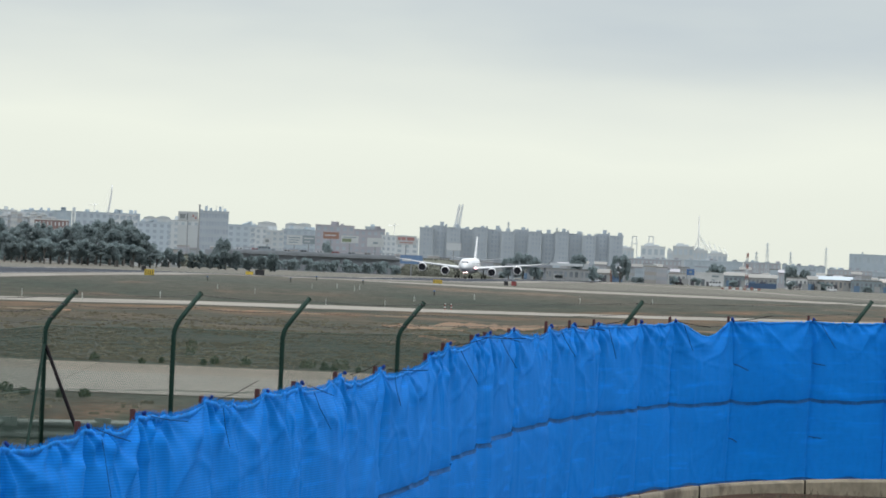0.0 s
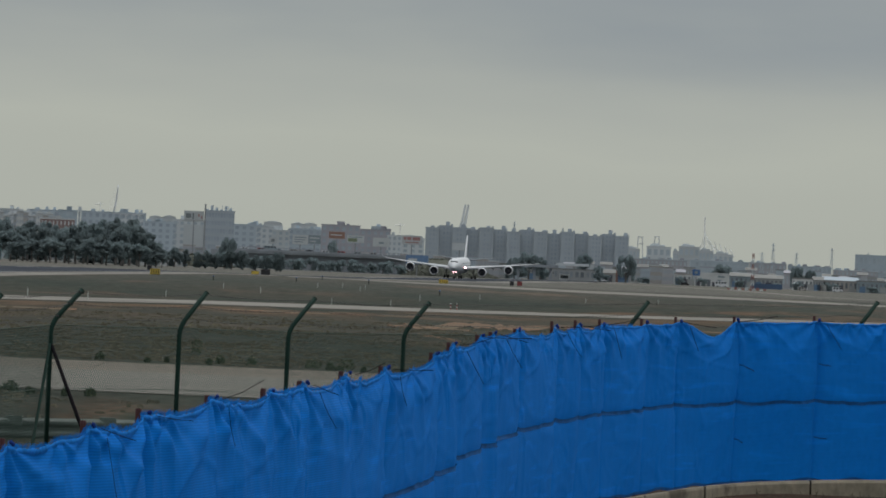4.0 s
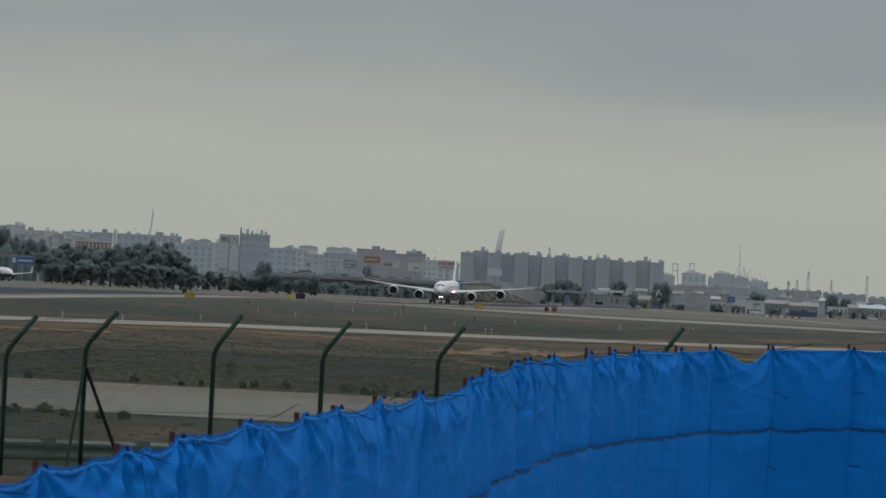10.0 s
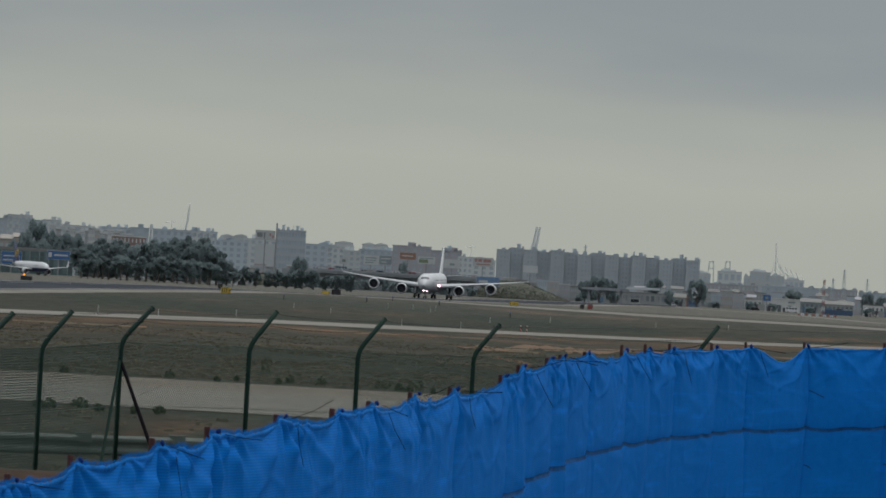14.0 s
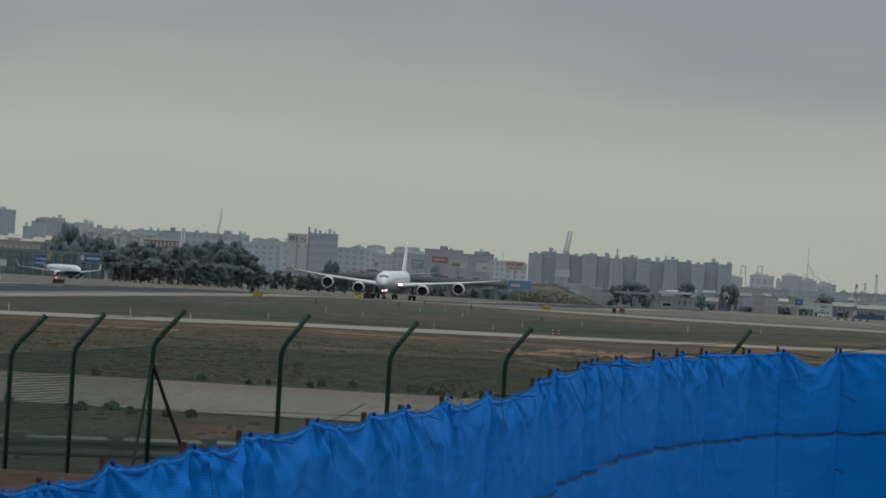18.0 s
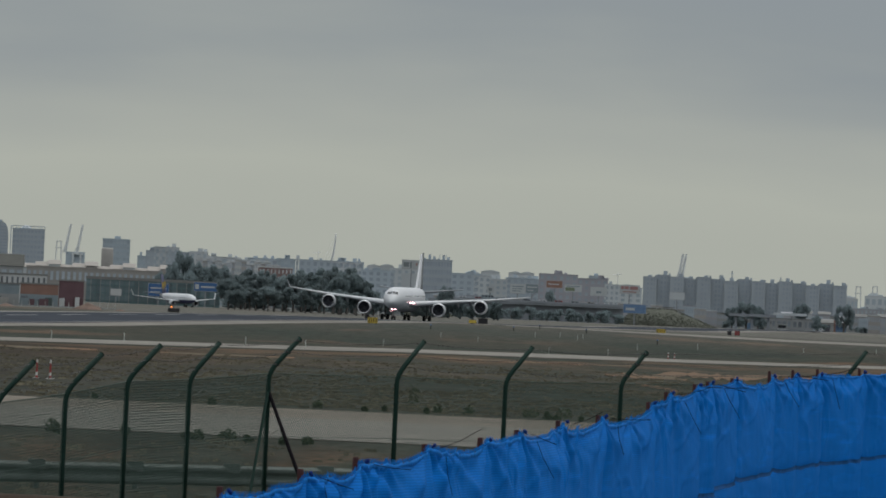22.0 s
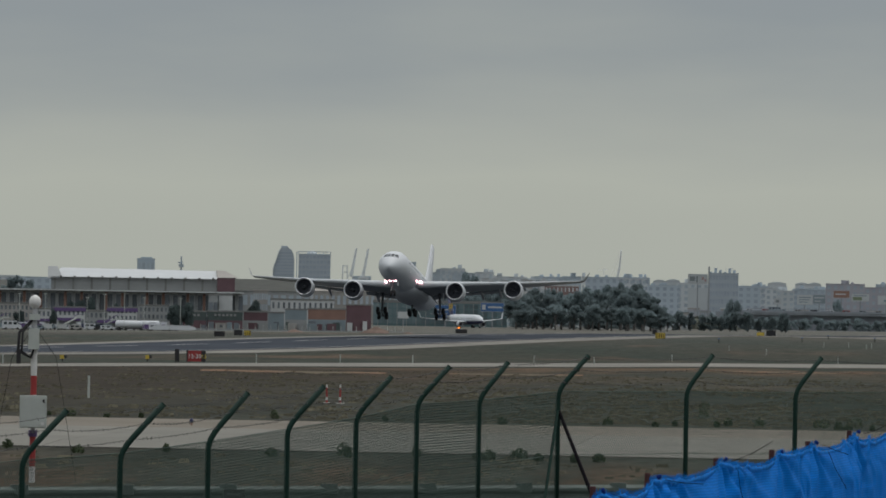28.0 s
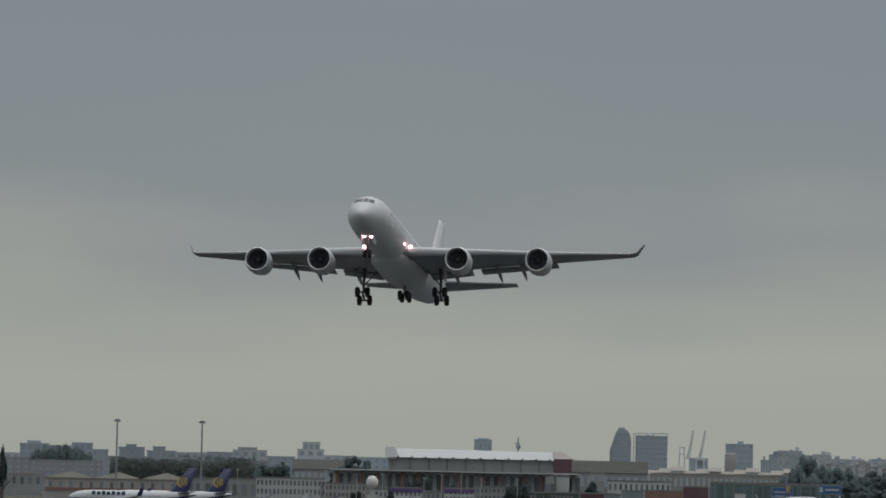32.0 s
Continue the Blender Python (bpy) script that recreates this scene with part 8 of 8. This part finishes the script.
# ---- harbour cranes, masts and pylons on the skyline ----
def boom_pair(az, lean, e0, e1, d, label, booms=(0.0, 0.085)):
    ob = thing("harbour_crane", spot(az, d), radians(az), label, "crane", "harbour cranes")
    b = ob.location.z
    z0, z1 = level(e0, d) - b, level(e1, d) - b
    for dx in booms:
        x = -d * radians(dx)
        part("boom", Solid().tube([(x, 0, z0), (x + lean, 0, z1)], [1.0, 0.7], 6), FAR_LIGHT, ob)
        part("boom", Solid().tube([(x - 1.3, 0, z0), (x + lean - 0.6, 0, z1)], [0.4, 0.3], 6), FAR_LIGHT, ob)
        for k in range(7):
            t = k / 7
            zz = z0 + (z1 - z0) * t
            part("lattice", Solid().tube([(x - 1.3 + lean * t, 0, zz), (x + lean * (t + 0.08), 0, zz + (z1 - z0) / 8)], 0.2, 5), FAR_LIGHT, ob)
        part("stay", Solid().tube([(x - 3.5, 0, z0 - 2), (x + lean * 0.55, 0, z0 + (z1 - z0) * 0.5)], 0.25, 5), FAR_LIGHT, ob)
    part("engine_house", Solid().box(-9, 6, 1, 6, -1, z0 + 0.8), FAR_GREY, ob, "grey machinery block")
    part("leg", Solid().box(-4, -2.6, -1, 1, 0, z0), FAR_LIGHT, ob)
    part("leg", Solid().box(2.0, 3.4, -1, 1, 0, z0), FAR_LIGHT, ob)
    part("portal", Solid().box(-4.5, 4.5, -1, 1, z0 - 1.2, z0), FAR_LIGHT, ob)
    return ob


boom_pair(4.44, 3.6, 0.33, 0.605, 4700, "distant harbour crane with raised booms", (0.0, 0.115))
boom_pair(-1.40, 2.6, 0.36, 0.595, 4700, "distant harbour crane with a raised boom", (0.0, 0.03))
for az, h0, h1 in ((-3.10, 0.21, 0.36), (-3.26, 0.22, 0.368), (4.62, 0.30, 0.44)):
    ob = thing("portal_crane", spot(az, 4700), radians(az), "distant grey steel portal crane", "crane", "harbour cranes")
    b = ob.location.z
    for sx in (-1, 1):
        part("leg", Solid().tube([(sx * 3.2, 0, 0), (sx * 1.6, 0, level(h1, 4700) - b)], 0.5, 6), FAR_LIGHT, ob)
    part("top_beam", Solid().box(-2.2, 2.2, -0.5, 0.5, level(h1, 4700) - b - 0.8, level(h1, 4700) - b), FAR_LIGHT, ob)
    part("mid_beam", Solid().box(-2.6, 2.6, -0.5, 0.5, level((h0 + h1) / 2, 4700) - b, level((h0 + h1) / 2, 4700) - b + 0.7), FAR_LIGHT, ob)
cr = thing("bridge_pylon", spot(-3.72, 4700), radians(-3.72), "distant pylon with slanting stay cables", "pylon")
b = cr.location.z
part("pylon", Solid().tube([(0.6, 0, 0), (-0.5, 0, level(0.58, 4700) - b)], [0.9, 0.4], 8), HULL, cr)
for k in range(6):
    part("cable", Solid().tube([(-0.4 + 0.1 * k, 0, level(0.45 - 0.03 * k, 4700) - b), (6 + 3.2 * k, 0, level(0.22, 4700) - b)], 0.18, 4), HULL, cr)
    part("cable", Solid().tube([(-0.4, 0, level(0.40 - 0.03 * k, 4700) - b), (-4 - 1.6 * k, 0, level(0.22, 4700) - b)], 0.15, 4), HULL, cr)
for k in range(5):
    part("jib", Solid().tube([(8 + 4 * k, 0, level(0.2, 4700) - b), (4 + 4 * k, 0, level(0.36 - 0.02 * k, 4700) - b)], 0.35, 5), HULL, cr)
# the leaning curved bridge mast
ar = thing("curved_mast", spot(2.02, 4700), radians(2.0), "distant white leaning curved bridge mast", "pylon")
b = ar.location.z
zt, z0 = level(0.635, 4700) - b, level(0.2, 4700) - b
pts = []
for k in range(12):
    t = k / 11
    pts.append((-1.0 + 6.2 * t - 1.3 * math.sin(math.pi * t) * -1, 0, z0 + (zt - z0) * t))
part("footing", Solid().box(-2.2, 0.6, -1, 1, -1, z0 + 0.3), HULL, ar)
part("mast", Solid().tube(pts, [1.2 - 0.75 * k / 11 for k in range(12)], 8), FAR_LIGHT, ar, smooth=True)
for k in range(4):
    part("stay", Solid().tube([pts[11 - 2 * k], (-9 + 1.5 * k, 0, z0)], 0.06, 4), HULL, ar)
tc = thing("tower_crane", spot(2.12, 4600), radians(2.1), "distant thin steel tower crane", "crane", "tower cranes")
b = tc.location.z
part("tower", Solid().tube([(0, 0, 0), (0, 0, level(0.46, 4600) - b)], 0.25, 4), HULL, tc)
part("jib", Solid().tube([(-4.5, 0, level(0.435, 4600) - b), (3, 0, level(0.445, 4600) - b)], 0.22, 4), HULL, tc)
copy_thing(tc, Matrix.Translation(spot(-0.78, 4600) - Vector((0, 0, 6))))
for az, e1, d in ((-4.385, 0.35, 3600), (-4.61, 0.272, 3900), (-1.88, 0.45, 3900), (-2.35, 0.41, 3900), (-4.28, 0.26, 3700), (-4.95, 0.33, 4200), (-5.3, 0.30, 4200)):
    ob = thing("lattice_pylon", spot(az, d), radians(az), "distant steel lattice pylon", "pylon", "lattice pylons")
    h = level(e1, d) - ob.location.z
    for sx, sy in ((-1, 0), (1, 0), (0, 1)):
        part("leg", Solid().tube([(sx * 1.7, sy * 1.7, -0.5), (sx * 0.25, sy * 0.2, h)], 0.13, 4), FAR_GREY, ob)
    for k in range(8):
        z = h * (0.1 + 0.11 * k)
        w = 1.7 - 1.45 * z / h
        part("brace", Solid().tube([(-w, 0, z), (w * 0.9, 0, z + h * 0.1)], 0.07, 4), FAR_GREY, ob)
    for z in (0.72, 0.84, 0.95):
        part("cross_arm", Solid().tube([(-1.7, 0, h * z), (1.7, 0, h * z)], 0.1, 4), FAR_GREY, ob)
# red and white antenna tower with barriers at its foot
MUTED_RED = surface("muted_red_paint", (0.24, 0.12, 0.11), 0.8, 0.2, 2.0, 0.4)
rm = thing("antenna_tower", spot(-4.197, 2450), radians(-4.2), "red and white lattice antenna tower", "antenna", "")
h = level(0.245, 2450) - rm.location.z
for k in range(7):
    z0, z1 = h * k / 7, h * (k + 1) / 7
    w0, w1 = 0.6 - 0.3 * k / 7, 0.6 - 0.3 * (k + 1) / 7
    m = (MUTED_RED, FAR_PALE)[k % 2]
    for sx in (-1, 1):
        part("leg", Solid().tube([(sx * w0, 0, z0), (sx * w1, 0, z1)], 0.14, 5), m, rm)
    part("brace", Solid().tube([(-w0, 0, z0), (w1, 0, z1)], 0.09, 4), m, rm)
    part("brace", Solid().tube([(w0, 0, z0), (-w1, 0, z1)], 0.09, 4), m, rm)
for k in range(11):
    ob = thing("barrier_board", spot(-3.97 - 0.035 * k, 2430 + 6 * (k % 3)), radians(-4.1), ("red", "white")[k % 2] + " striped barrier board", "barrier", "barrier boards")
    part("board", Solid().box(-0.55, 0.55, -0.1, 0.1, 0.2, 0.7 + 0.35 * (k % 3)), (MUTED_RED, FAR_PALE)[k % 2], ob)
    part("leg", Solid().box(-0.08, 0.08, -0.1, 0.1, -0.3, 0.2), BLACK, ob)
rd = thing("radar_dome", spot(-4.62, 3150), 0, "white round radar dome on a stand", "radar dome")
part("dome", Solid().ball((0, 0, 2.8), 1.9, 16, 9), WHITEWALL, rd, smooth=True)
part("stand", Solid().tube([(0, 0, -1), (0, 0, 1.6)], 1.0, 10), CREAMGREY, rd)

# ---- the take-off ----
TAKE_OFF = [  # seconds, x, y, height, heading, pitch, bank
    (0.0, 64.15, 2399.95, -0.90, 5.80, -0.50, 0.05),
    (2.0, 60.70, 2369.13, -0.96, 5.79, -0.50, 0.05),
    (4.0, 55.85, 2325.64, -1.05, 5.78, -0.50, 0.05),
    (6.0, 49.74, 2270.55, -1.16, 5.76, -0.50, 0.05),
    (8.0, 42.47, 2204.80, -1.30, 5.75, -0.50, 0.05),
    (10.0, 34.17, 2129.22, -1.39, 5.74, -0.50, 0.05),
    (12.0, 24.93, 2044.54, -1.31, 5.72, -0.50, 0.05),
    (14.0, 14.83, 1951.39, -1.21, 5.71, -0.50, 0.05),
    (16.0, 3.97, 1850.29, -1.11, 5.70, -0.50, 0.05),
    (18.0, -7.61, 1741.64, -0.99, 5.63, -0.50, 0.05),
    (20.0, -19.84, 1625.74, -0.80, 5.45, -0.40, 0.05),
    (22.0, -32.68, 1502.79, -0.48, 5.15, -0.20, 0.05),
    (23.0, -39.32, 1438.70, -0.31, 5.00, -0.10, 0.05),
    (24.0, -46.11, 1372.87, -0.17, 4.70, 0.70, 0.30),
    (25.0, -53.03, 1305.30, -0.06, 4.40, 2.10, 0.30),
    (26.0, -60.90, 1235.97, 0.15, 3.90, 4.00, 0.30),
    (27.0, -68.00, 1164.00, 1.10, 3.30, 5.90, 0.30),
    (28.0, -75.74, 1089.70, 3.43, 2.98, 6.95, 0.00),
    (29.0, -83.50, 1019.80, 8.10, 2.60, 7.50, 0.00),
    (30.0, -90.60, 948.80, 14.00, 2.25, 8.00, 0.00),
    (31.0, -97.30, 875.50, 21.25, 2.10, 8.65, -0.40),
    (32.0, -103.57, 802.70, 29.67, 2.57, 9.23, 0.73),
]


def motions():
    rows = []
    for t, x, y, z, h, p, b in TAKE_OFF:
        rows.append((t, Matrix.Translation((x, y, z)) @ Matrix.Rotation(radians(-90 - h), 4, "Z") @ Matrix.Rotation(radians(-p), 4, "Y") @ Matrix.Rotation(radians(b), 4, "X")))
    walk(airliner, rows)
    for bogie in BOGIES:  # the bogies hang nose-up once the wheels leave the ground
        c = tuple(bogie.location)
        walk(bogie, [(t, Matrix.Translation((c[0], c[1], c[2] - drop)) @ Matrix.Rotation(radians(-a), 4, "Y"))
                     for t, a, drop in ((0.0, 0, 0), (25.4, 0, 0), (26.6, 4, 0.2), (28.0, 22, 0.4), (29.0, 24, 0.4), (32.0, 24, 0.4))])
    lift = ((0.0, 0.0), (22.0, 0.0), (26.0, 0.5), (28.0, 1.0), (32.0, 1.0))  # the wings bend up as they take the weight
    for wing, side in WINGS:
        hinge = Vector((0, side * 2.2, 4.1))
        walk(wing, [(t, Matrix.Translation(hinge) @ Matrix.Rotation(radians(side * a), 4, "X") @ Matrix.Translation(-hinge)) for t, a in lift])
    for cowl, side, y in LIFTED:
        walk(cowl, [(t, Matrix.Translation((0, 0, math.tan(radians(a)) * (y - 2.2)))) for t, a in lift])


motions()
